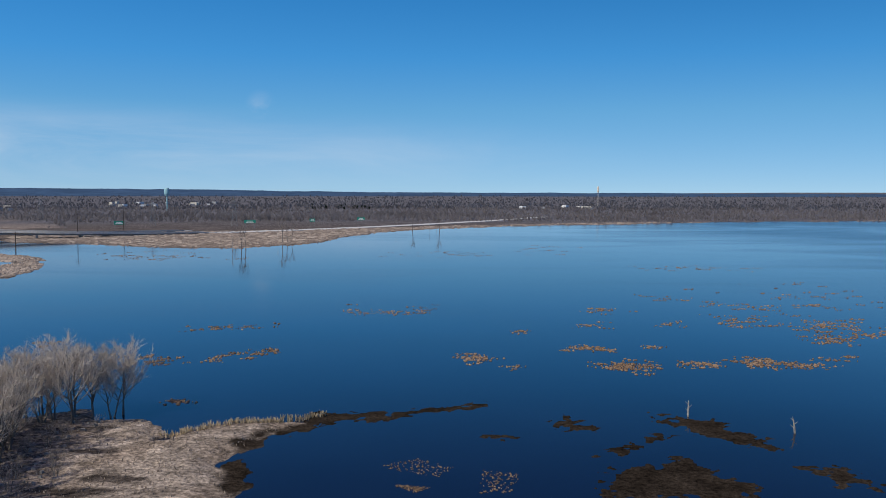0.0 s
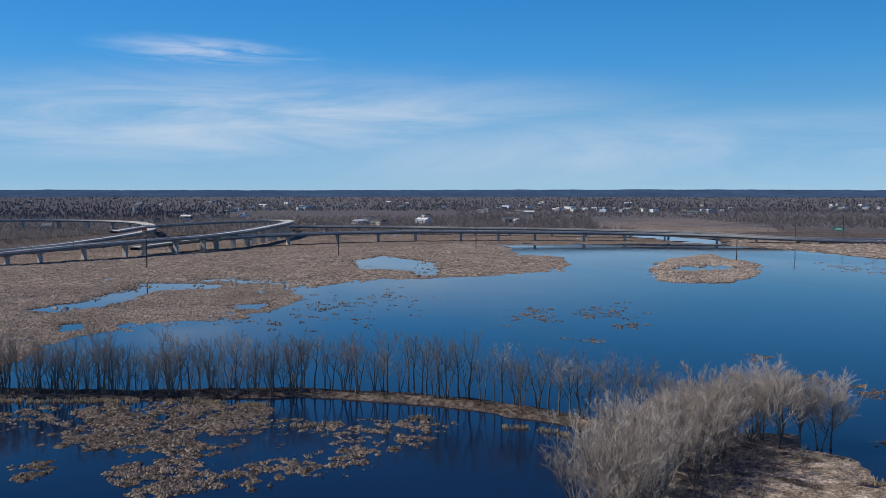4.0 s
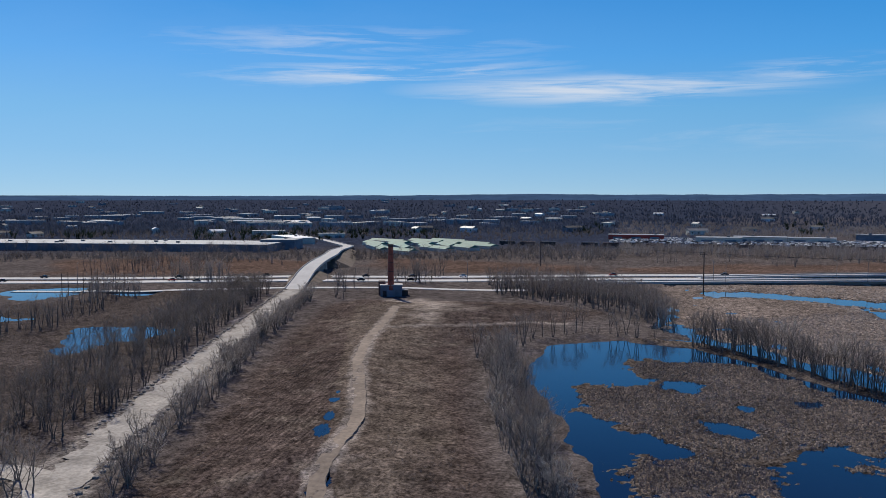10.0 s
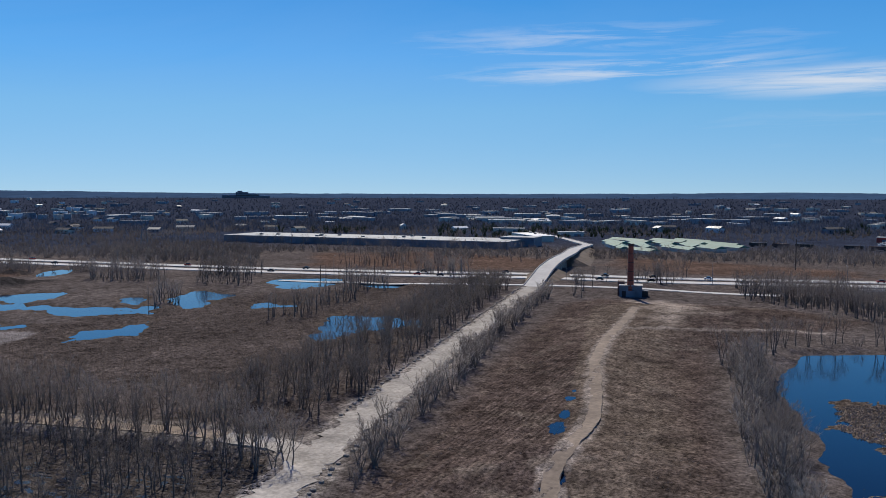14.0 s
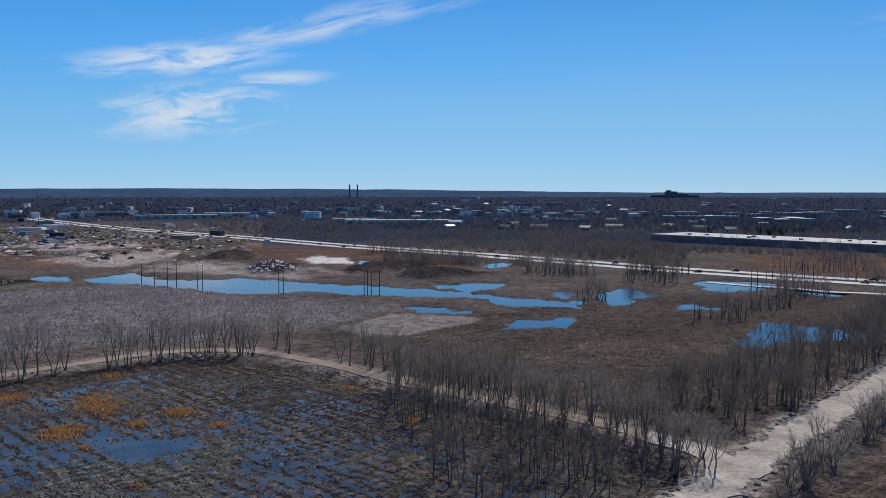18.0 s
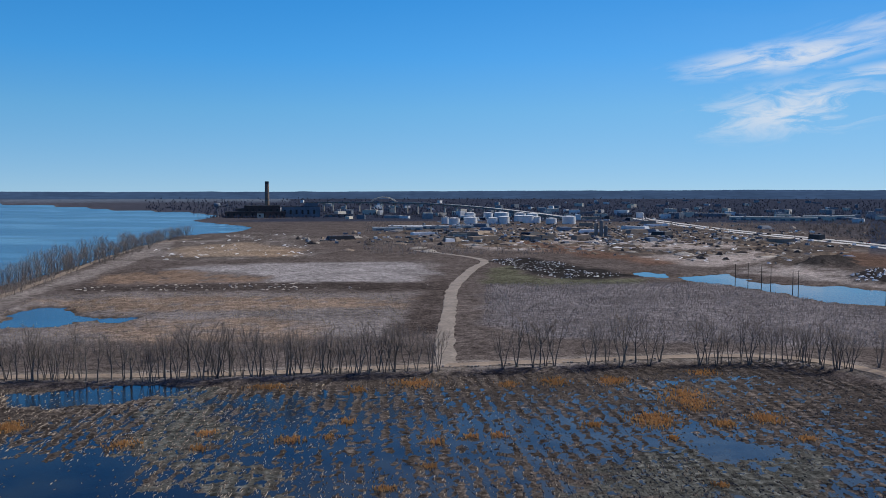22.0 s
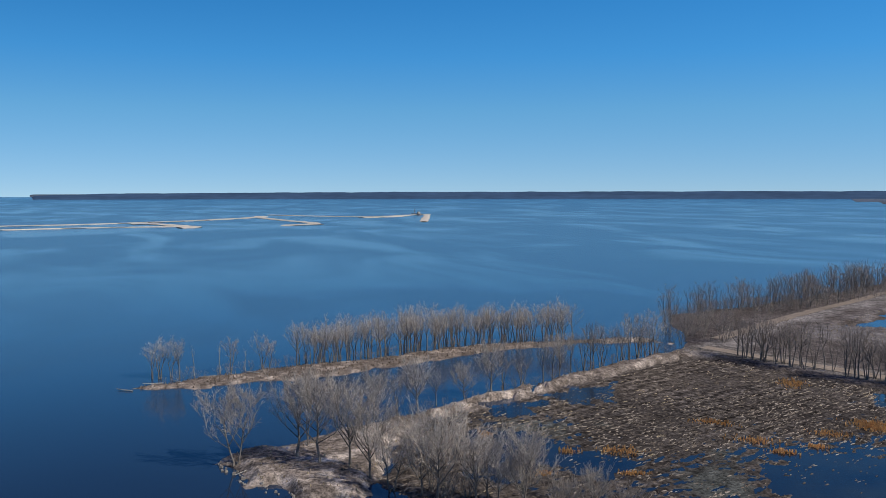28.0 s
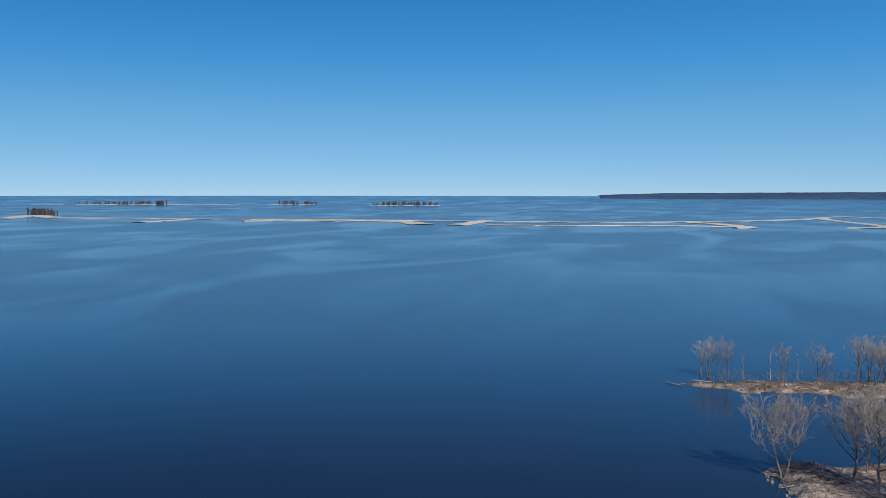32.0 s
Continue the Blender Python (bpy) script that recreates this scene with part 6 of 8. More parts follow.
tagged(new("embankment", bank.mesh("embankment", EARTH)), "brown earth embankment carrying the road to the overpass", "embankment", kind="structure")

# reed clumps standing in the lake: place, half width across and along the line of sight from the spit, count
CLUMPS_A = [(37, 185, 6.0, 6.9, 60), (32, 206, 5.3, 4.6, 26), (4, 195, 4.4, 6.1, 26), (68, 190, 6.7, 7.2, 40), (54, 187, 5.2, 3.4, 20), (78, 186, 5.4, 4.3, 18), (109, 237, 13.0, 19.3, 60), (98, 219, 6.4, 8.1, 26), (96, 281, 11.8, 10.9, 18), (86, 252, 12.4, 12.5, 26), (48, 276, 7.5, 9.7, 16), (75, 308, 12.7, 7.1, 12), (38, 244, 6.6, 6.5, 8), (63, 247, 5.1, 11.5, 8), (49, 207, 2.0, 3.2, 6), (19, 234, 1.6, 4.9, 5)]
CLUMPS_B = [(-29, 275, 7.4, 12.2, 10), (-19, 266, 2.5, 6.3, 8), (-10, 273, 4.4, 9.2, 14), (-62, 238, 11.4, 6.4, 18), (-46, 200, 6.8, 6.0, 18), (-54, 192, 1.6, 2.8, 6), (-67, 191, 6.0, 6.5, 20), (-80, 195, 4.2, 3.9, 10), (-173, 498, 33.3, 24.6, 30), (3, 529, 42.2, 29.7, 30), (66, 585, 23.5, 36.9, 16), (123, 431, 32.8, 17.8, 24), (89, 194, 8.5, 6.4, 8)]
CLUMPS_C = [(126, 312, 29.1, 52.1, 40), (-51, 153, 1.9, 1.8, 8), (13, 184, 2.0, 2.4, 5), (-192, 231, 9.6, 20.0, 46), (-179, 255, 12.5, 18.5, 30), (-157, 234, 6.4, 7.6, 16), (-148, 198, 5.6, 3.9, 8), (-259, 188, 14.9, 45.5, 60), (-259, 220, 15.8, 40.4, 36), (-242, 149, 15.1, 12.9, 16), (-178, 241, 4.0, 8.5, 10), (-185, 518, 32.9, 38.4, 30), (-101, 211, 2.8, 5.2, 8), (-121, 489, 6.7, 12.1, 5)]
# rusty grass in the flooded field
TUSSOCKS_A = [(2, -189, 5.7, 6.7), (-5, -218, 5.8, 6.3), (-7, -204, 4.1, 3.9), (-23, -198, 3.7, 4.7), (-13, -191, 3.2, 2.9), (-29, -183, 2.7, 2.3), (14, -183, 1.5, 2.3), (-2, -177, 1.7, 2.1), (12, -229, 3.8, 3.5), (39, -217, 2.9, 3.9), (-65, -203, 2.6, 2.4), (-68, -169, 1.7, 2.2), (-10, -150, 1.2, 1.5), (33, -170, 2.3, 2.4), (2, -192, 5.7, 5.9), (-6, -210, 7.0, 5.3), (-22, -198, 4.0, 4.8)]
TUSSOCKS_B = [(63, -211, 6.6, 5.8), (44, -162, 2.2, 3.0), (73, -156, 3.7, 3.2), (92, -156, 2.7, 2.6), (104, -145, 3.3, 3.4), (135, -148, 4.7, 4.3), (98, -198, 5.9, 3.9), (75, -201, 3.1, 3.7), (28, -223, 4.5, 5.4), (14, -227, 3.6, 5.5), (-11, -244, 4.1, 4.8), (88, -146, 2.5, 2.3), (45, -134, 2.6, 2.1), (67, -172, 2.5, 2.7), (66, -160, 1.6, 1.6), (15, -183, 2.0, 2.2), (-13, -191, 2.5, 2.9)]
TUSSOCKS_C = [(38, -168, 1.6, 1.6), (128, -127, 2.4, 1.7), (41, -147, 1.8, 1.5), (137, -150, 4.0, 3.8), (173, -162, 3.9, 6.0), (139, -89, 4.4, 2.9), (127, -84, 3.0, 1.5), (159, -69, 1.6, 2.4), (133, -69, 2.0, 1.8), (143, -80, 2.2, 1.8), (136, -118, 4.2, 2.6), (128, -118, 2.9, 2.0), (150, -119, 5.1, 2.4), (134, -136, 3.8, 2.9), (133, -149, 1.3, 3.2)]

# ---- buildings ----
def facing(x, y):
    """The turn by which a box shows its long side towards the lagoon."""
    return math.atan2(y, x) - math.pi / 2


def ground_at(x, y):
    return float(height(x, y)[0][0])


def windows(t, n, wide, deep, z, w, h, parent=None, gap=None):
    """Windows set a little proud in the front and back walls."""
    for s in (-1, 1):
        for k in range(n):
            u = (k + 0.5) / n * wide - wide / 2
            b = Build()
            b.box((u, s * (deep / 2 + 0.02), z), (w, 0.12, h))
            part("window", b, GLASS, parent or t)


def house(x, y, turn, wide, deep, high, wall, roof, pitch=2.2, name="house", label="small house with a pitched roof among bare trees", category="house", group="houses in the woods", panes=3):
    t = thing(name, x, y, ground_at(x, y) - 0.2, label, category, group, turn)
    b = Build()
    b.box((0, 0, 0), (wide, deep, high))
    part("wall", b, wall, t)
    b = Build()
    b.gable((0, 0, high), (wide, deep, pitch), 0)
    part("roof", b, roof, t)
    if panes:
        windows(t, panes, wide, deep, high * 0.35, min(1.4, wide / panes * 0.5), high * 0.35)
    return t


def hall(x, y, turn, wide, deep, high, wall, roof, label, name="warehouse", category="building", bays=0, group=""):
    """A flat-roofed hall with a low parapet and rooftop units."""
    t = thing(name, x, y, ground_at(x, y) - 0.2, label, category, group, turn)
    b = Build()
    b.box((0, 0, 0), (wide, deep, high))
    part("wall", b, wall, t)
    b = Build()
    b.box((0, 0, high + 0.004), (wide + 0.5, deep + 0.5, 0.5))
    part("roof", b, roof, t)
    rnd = random.Random(int(x * 7 + y))
    for k in range(max(1, int(wide / 28))):
        b = Build()
        b.box((rnd.uniform(-0.45, 0.45) * wide, rnd.uniform(-0.35, 0.35) * deep, high + 0.5), (3, 2.2, 1.4))
        part("roof_unit", b, STEEL, t)
    for k in range(bays):
        b = Build()
        b.box(((k + 0.5) / bays * wide - wide / 2, -deep / 2 - 0.02, 0.3), (wide / bays * 0.5, 0.14, high * 0.55))
        part("door", b, BLUEGREY, t)
    return t


# the old incinerator with its chimney
INC = (-374, -176)
INC_TURN = math.atan2(-176, -374) - math.pi / 2
t = thing("incinerator", INC[0], INC[1], ground_at(*INC) - 0.3, "derelict blue-grey incinerator block with dark openings", "building", turn=INC_TURN)
for nm, c, sz, mat, lab in (("wall", (0, 0, 0), (10.5, 8, 5.6), BLUEGREY, ""), ("annex", (-4.6, 3.6, 0), (3.2, 5, 7.2), DARKBRICK, "dark red brick annex"), ("roof", (0, 0, 5.604), (11, 8.5, 0.4), CONCRETE, ""), ("lean_to", (6.6, 1, 0), (3.0, 6.0, 3.2), BLACKMETAL, "dark open lean-to"), ("doorway", (0.2, -4.02, 0.2), (2.4, 0.16, 3.4), BLACKMETAL, ""), ("doorway", (-3.2, -4.02, 0.2), (1.8, 0.16, 3.0), BLACKMETAL, "")):
    b = Build()
    b.box(c, sz)
    part(nm, b, mat, t, lab)
ch = thing("chimney", INC[0] + 2.6, INC[1] + 1.0, ground_at(*INC) - 0.3, "tall tapering red brick chimney beside the incinerator", "chimney", turn=INC_TURN)
b = Build()
b.tube([(0, 0, 0), (0, 0, 2.5), (0, 0, 14), (0, 0, 25.0)], [1.75, 1.6, 1.4, 1.15], 16)
part("shaft", b, BRICK, ch)
b = Build()
b.tube([(0, 0, 24.4), (0, 0, 24.7), (0, 0, 25.6), (0, 0, 25.6), (0, 0, 24.8)], [1.16, 1.36, 1.36, 0.95, 0.95], 16)
part("crown_ring", b, DARKBRICK, ch)
b = Build()
b.box((0, 0, 0), (4.0, 4.0, 3.4))
part("plinth", b, BLUEGREY, ch)
for k in range(5):
    b = Build()
    r = 1.62 - 0.0188 * (4 + 4.2 * k)
    b.tube([(0, 0, 4 + 4.2 * k), (0, 0, 4.25 + 4.2 * k)], [r + 0.05, r + 0.05], 16)
    part("iron_band", b, BLACKMETAL, ch)

# long warehouse, storage rows, sheds beyond the highway
hall(-608, -560, math.atan2(-423 + 750, -628 + 541), 300, 60, 6.5, BLUEGREY, GREYROOF, "very long low warehouse with a pale grey roof", bays=24)
hall(-668, -425, math.atan2(-423 + 750, -628 + 541), 32, 26, 8.5, BLUEGREY, GREYROOF, "pale blue metal hall beside a long warehouse", bays=3)
hall(-760, -470, 0.9, 70, 22, 6, CREAM, WHITE, "cream hall with a white roof behind the highway", bays=4)
for k, (x, y) in enumerate([(-668, -322), (-690, -310), (-712, -298), (-735, -288), (-700, -345), (-722, -332), (-748, -318), (-770, -300), (-735, -362), (-760, -350), (-690, -280), (-715, -268), (-740, -258), (-765, -272), (-650, -300), (-785, -330), (-800, -312), (-775, -368)]):
    house(x, y, 0.5 + 0.04 * k, 46, 11, 3.2, CREAM, GREENROOF, 2.0, "storage_shed", "long storage shed with a green metal roof", "shed", "green storage sheds", 0)
for x, y, w, d, h, wall, lab in [(-960, -150, 60, 20, 5, RED, "low red-fronted hall at a scrapyard"), (-930, -60, 46, 24, 5, CREAM, "cream metal hall at a scrapyard"), (-948, -20, 52, 24, 5.5, CREAM, "wide cream hall at a scrapyard"), (-955, 30, 46, 20, 5, CREAM, "cream hall beside a scrapyard"), (-1010, 90, 30, 16, 7, BLUEGREY, "blue-grey hall beside a scrapyard"), (-1005, 130, 36, 16, 6, CREAM, "pale hall beside bare woods"),
                           (-1221, -824, 80, 30, 6, CREAM, "shopping hall with a white roof"), (-1150, -760, 60, 30, 6, CREAM, "shopping hall with a white roof"), (-1124, -690, 50, 20, 6, CREAM, "roadside shop hall with a white roof"), (-1290, -900, 70, 26, 6, CREAM, "shopping hall with a white roof"), (-898, -590, 40, 18, 5, CREAM, "roadside building with a flat white roof"), (-860, -480, 30, 14, 5, CREAM, "roadside building with a flat white roof"),
                           (-190, -1660, 150, 40, 6, CREAM, "long industrial hall with a white roof"), (-470, -1230, 160, 46, 6, CREAM, "long industrial hall with a white roof"), (-430, -1320, 70, 30, 6, CREAM, "industrial hall with a white roof"), (-300, -1750, 90, 30, 7, CREAM, "industrial hall with a white roof"), (-60, -1900, 110, 34, 7, BLUEGREY, "grey industrial hall beyond the highway")]:
    hall(x, y, facing(x, y), w, d, h, wall, GREYROOF, lab.replace("white", "pale grey"), "industrial_hall", bays=max(2, int(w / 16)))

rnd = random.Random(77)
far_homes = 0
while far_homes < 120:
    a = rnd.choice([rnd.uniform(28, 62), rnd.uniform(60, 100), rnd.uniform(100, 135), rnd.uniform(135, 160)])
    r = 1 / rnd.uniform(1 / 3600, 1 / 1080)
    x, y = -r * math.sin(radians(a)), r * math.cos(radians(a))
    z, bed = height(x, y)
    if bed[0] < 0.4 or inside(np.array([x]), np.array([y]), FAR_MARSH)[0] > -40:
        continue
    house(x, y, rnd.uniform(0, 3.1), rnd.uniform(9, 20) * (1 + r / 4000), rnd.uniform(8, 12), rnd.uniform(3.2, 6), rnd.choice([CREAM, WHITE, CREAM, BLUEGREY]), rnd.choice([DARKROOF, WHITE, STEEL, DARKROOF]), 2.4)
    far_homes += 1

# water towers, stacks and the block on the skyline
def water_tower(x, y, high, r, mat, label):
    t = thing("water_tower", x, y, ground_at(x, y), label, "water tower")
    b = Build()
    prof = [(0.2, 0.62), (0.6, 0.66), (0.95, 0.74), (1.0, 0.84), (0.92, 0.93), (0.6, 0.985), (0.05, 1.0)]
    b.tube([(0, 0, high * z) for q, z in prof], [r * q for q, z in prof], 18)
    part("tank", b, mat, t)
    b = Build()
    b.tube([(0, 0, 0), (0, 0, high * 0.08), (0, 0, high * 0.64)], [r * 0.34, r * 0.2, r * 0.2], 12)
    part("stem", b, mat, t)
    return t


water_tower(-564, 1732, 48, 5.5, TEAL, "pale blue water tower above bare woods")
water_tower(459, 2536, 58, 3.2, CREAM, "pale water tower above bare woods")
water_tower(930, -1640, 30, 7, BLUEGREY, "pale blue water tower beside a power station")
for x, y in [(-1278, -3997), (-1313, -3981)]:
    t = thing("smokestack", x, y, ground_at(x, y), "thin pale smokestack on the skyline", "smokestack", "stacks on the skyline")
    b = Build()
    b.tube([(0, 0, 0), (0, 0, 62)], [5, 3.2], 12)
    part("shaft", b, BUFF, t)
    b = Build()
    b.tube([(0, 0, 62), (0, 0, 66)], [3.4, 3.4], 12, cap=True)
    part("rim", b, BLACKMETAL, t)
t = thing("hospital_block", -2712, -3352, ground_at(-2712, -3352), "dark stepped high-rise block on the skyline", "building", turn=facing(-2712, -3352))
for c, sz in (((0, 0, 0), (60, 30, 30)), ((-60, 0, 0), (70, 30, 15)), ((56, 5, 0), (54, 30, 20)), ((108, 0, 0), (50, 26, 12)), ((-10, 0, 30), (24, 20, 6))):
    b = Build()
    b.box(c, sz)
    w = part("block", b, BLUEGREY, t)
    for k in range(int(sz[2] // 9)):
        b = Build()
        b.box((c[0], c[1], c[2] + 4 + 8 * k), (sz[0] + 0.5, sz[1] + 0.5, 2.6))
        part("window_band", b, GLASS, w)

# ---- power station, tank farm and the long bridge ----
px, py = 792, -1612
pt = facing(px, py)
t = thing("power_station", px, py, ground_at(px, py), "dark brick power station of stepped boiler halls", "power station", turn=pt)
for nm, c, sz, mat, lab in (("boiler_hall", (-16, 0, 0), (72, 34, 24), DARKBRICK, ""), ("boiler_hall", (-52, 0, 0), (36, 30, 18), DARKBRICK, ""), ("turbine_hall", (-30, -20, 0), (120, 16, 12), DARKBRICK, ""), ("grey_hall", (62, 0, 0), (78, 30, 22), BLUEGREY, "blue-grey metal hall"), ("grey_hall", (84, 4, 0), (26, 22, 30), BLUEGREY, "blue-grey metal hall"), ("shed", (-20, -34, 0), (14, 10, 9), CREAM, ""), ("shed", (140, -6, 0), (60, 16, 5), BLUEGREY, ""), ("conveyor", (-74, 6, 0), (14, 12, 12), CREAM, "")):
    b = Build()
    b.box(c, sz)
    w = part(nm, b, mat, t, lab)
    b = Build()
    b.box((c[0], c[1], c[2] + sz[2] + 0.004), (sz[0] + 1, sz[1] + 1, 0.8))
    part("roof", b, DARKROOF, w)
    for k in range(int(sz[0] // 12)):
        b = Build()
        b.box((c[0] - sz[0] / 2 + 6 + 12 * k, c[1] - sz[1] / 2 - 0.1, c[2] + sz[2] * 0.3), (4, 0.4, sz[2] * 0.4))
        part("window", b, GLASS, w)
sx, sy = 826, -1666
t = thing("power_station_stack", sx, sy, ground_at(sx, sy), "tall buff power station stack with a dark top", "smokestack")
b = Build()
b.tube([(0, 0, 0), (0, 0, 69)], [5.2, 4.3], 20)
part("shaft", b, BUFF, t)
b = Build()
b.tube([(0, 0, 69), (0, 0, 75), (0, 0, 75)], [4.35, 4.2, 3.4], 20, cap=True)
part("dark_top", b, BLACKMETAL, t)
for k in range(3):
    b = Build()
    b.tube([(0, 0, 18 + 16 * k), (0, 0, 19 + 16 * k)], [5.5 - 0.2 * k, 5.5 - 0.2 * k], 20)
    part("gallery", b, STEEL, t)


def tank(x, y, r, h, label="white steel storage tank on a tank farm"):
    t = thing("storage_tank", x, y, ground_at(x, y), label, "tank", "tank farm")
    b = Build()
    b.tube([(0, 0, 0), (0, 0, h)], [r, r], 28)
    part("shell", b, WHITE, t)
    b = Build()
    b.tube([(0, 0, h), (0, 0, h + r * 0.08), (0, 0, h + r * 0.13)], [r + 0.15, r * 0.6, 0.05], 28)
    part("roof", b, WHITE, t)
    b = Build()
    b.tube([(0, 0, h - 0.6), (0, 0, h - 0.35)], [r + 0.2, r + 0.2], 28)
    part("rim", b, STEEL, t)


for x, y, r, h in [(325, -1310, 9, 10), (301, -1321, 11, 11), (268, -1335, 9, 10), (251, -1342, 9, 12), (250, -1483, 9, 10), (222, -1408, 10, 12), (209, -1413, 7, 10), (179, -1373, 9, 9), (152, -1385, 11, 12), (362, -1586, 10, 12), (330, -1600, 9, 12), (300, -1580, 14, 13), (268, -1600, 11, 12), (345, -1330, 6, 11), (238, -1560, 10, 12)]:
    tank(x, y, r, h)
t = thing("concrete_plant", 71, -985, ground_at(71, -985), "grey concrete batching plant with silos and a conveyor", "plant", turn=facing(71, -985))
for k, (u, h) in enumerate(((-6, 15), (0, 18), (5, 12))):
    b = Build()
    b.tube([(u, 0, 0), (u, 0, h), (u, 0, h + 1.2)], [2.2, 2.2, 0.3], 14)
    part("silo", b, STEEL, t)
b = Build()
b.tube([(24, 0, 1), (4, 0, 11)], [0.8, 0.8], 4)
part("conveyor", b, STEEL, t)

BR = [(1000, -2280, 22), (927, -2183, 26), (739, -2080, 28), (555, -1960, 27), (396, -1850, 20), (270, -1720, 12), (180, -1600, 6)]
ramp("river_bridge", BR, 18, [0.06 + 0.043 * k for k in range(21)], "long high concrete bridge on many piers over a river", deep=2.6)
arch = thing("bridge_arch", 690, -2040, 0, "pale steel arch of the long bridge", "bridge arch")
for s in (-1, 1):
    b = Build()
    w = math.atan2(-120, -184)
    pts = [(math.cos(w) * u - math.sin(w) * s * 8, math.sin(w) * u + math.cos(w) * s * 8, 28 + 13 * (1 - (u / 35) ** 2)) for u in range(-35, 36, 7)]
    b.tube(pts, [0.9] * len(pts), 6)
    part("arch_rib", b, CREAM, arch)

# waste heaps, huts and scrap on the filled land
def heap(x, y, r, h, mat, label, seed):
    b = Build()
    rnd = random.Random(seed)
    n, m = 14, 5
    for j in range(m + 1):
        for i in range(n):
            w = 6.283 * i / n
            q = r * (1 - j / (m + 0.4)) * (1 + 0.25 * math.sin(w * 2 + seed) + rnd.uniform(-0.1, 0.1))
            b.v.append((q * math.cos(w), q * math.sin(w) * 0.7, h * (j / m) ** 0.8 * rnd.uniform(0.85, 1.1) - (0.4 if j == 0 else 0)))
    for j in range(m):
        for i in range(n):
            b.f.append((j * n + i, j * n + (i + 1) % n, (j + 1) * n + (i + 1) % n, (j + 1) * n + i))
            b.m.append(0)
    b.f.append(tuple(m * n + i for i in range(n)))
    b.m.append(0)
    o = new("dirt_mound", b.mesh("dirt_mound", mat))
    o.location = (x, y, ground_at(x, y))
    o.rotation_euler = (0, 0, seed * 1.3)
    tagged(o, label, "heap", "spoil heaps")


rnd = random.Random(5)
for k in range(70):
    a, r = radians(rnd.uniform(172, 205)), 1 / rnd.uniform(1 / 1350, 1 / 700)
    x, y = -r * math.sin(a), r * math.cos(a)
    mat, lab = rnd.choice([(DIRT, "brown heap of dumped soil"), (STONE, "grey heap of broken concrete"), (GRAVEL, "pale heap of gravel"), (WOOD, "dark heap of dumped wood waste"), (GRAVEL, "pale heap of crushed stone")])
    heap(x, y, rnd.uniform(3, 11), rnd.uniform(1.0, 3.6), mat, lab, k)
for x, y, w in [(306, -1139, 30), (359, -1078, 40), (347, -1141, 60), (222, -922, 16), (330, -1100, 26), (280, -1180, 30)]:
    hall(x, y, facing(x, y), w, 12, 4, CREAM, rnd.choice([WHITE, DARKROOF]), "low shed on the filled land", "yard_shed", "shed", 2)

# ---- poles, lamps, cars ----
def utility_pole(x, y, h, arm=True, fat=1.0, turn=0.0, label="dark wooden utility pole standing in wet ground", group="utility poles"):
    t = thing("utility_pole", x, y, ground_at(x, y) - 0.5, label, "pole", group, turn)
    b = Build()
    b.tube([(0, 0, 0), (0, 0, h * 0.5), (0, 0, h + 0.5)], [0.34 * fat, 0.29 * fat, 0.22 * fat], 8, cap=True)
    part("pole", b, WOOD, t)
    if arm:
        b = Build()
        b.box((0, 0, h - 1.0), (5.0, 0.3, 0.35))
        c = part("crossarm", b, WOOD, t)
        for u in (-2.2, 0, 2.2):
            b = Build()
            b.tube([(u, 0, h - 0.65), (u, 0, h - 0.2)], [0.1, 0.06], 6, cap=True)
            part("insulator", b, STEEL, c)
    return t


LINE_POLES = [(-570, -154, 20), (-450, -36, 21), (-462, 86, 20), (-462, 213, 22), (-462, 348, 14), (-450, 470, 18), (-276, 544, 13), (-315, 727, 22), (-307, 811, 21)]
for x, y, h in LINE_POLES:
    utility_pole(x, y, h, turn=math.atan2(y, x) + 0.9)
for (x0, y0, h0), (x1, y1, h1) in zip(LINE_POLES[:6], LINE_POLES[1:6]):
    for off in (-2, 2):
        b = Build()
        pts = [(x0 + (x1 - x0) * k / 8 + off * 0.6, y0 + (y1 - y0) * k / 8 + off, h0 + (h1 - h0) * k / 8 - 0.2 - 5 * (k / 8) * (1 - k / 8) * 1.2) for k in range(9)]
        b.tube(pts, [0.05] * 9, 4)
        tagged(new("power_cable", b.mesh("power_cable", BLACKMETAL)), "thin dark power cable sagging between utility poles", "cable", "power cables")
for x, y in [(-37, -484), (-44, -489), (-50, -480), (-54, -474), (-61, -446), (-64, -449), (-96, -416), (-99, -419), (-131, -383), (-136, -380), (-134, -386), (-128, -379), (-321, -332), (-328, -335), (-345, -336), (-352, -339), (-334, -331), (-370, -345), (-376, -349), (-362, -330)]:
    utility_pole(x, y, 12 if x > -200 else 11, False, 0.6, label="bare wooden pole standing beside shallow water", group="poles by the canal")


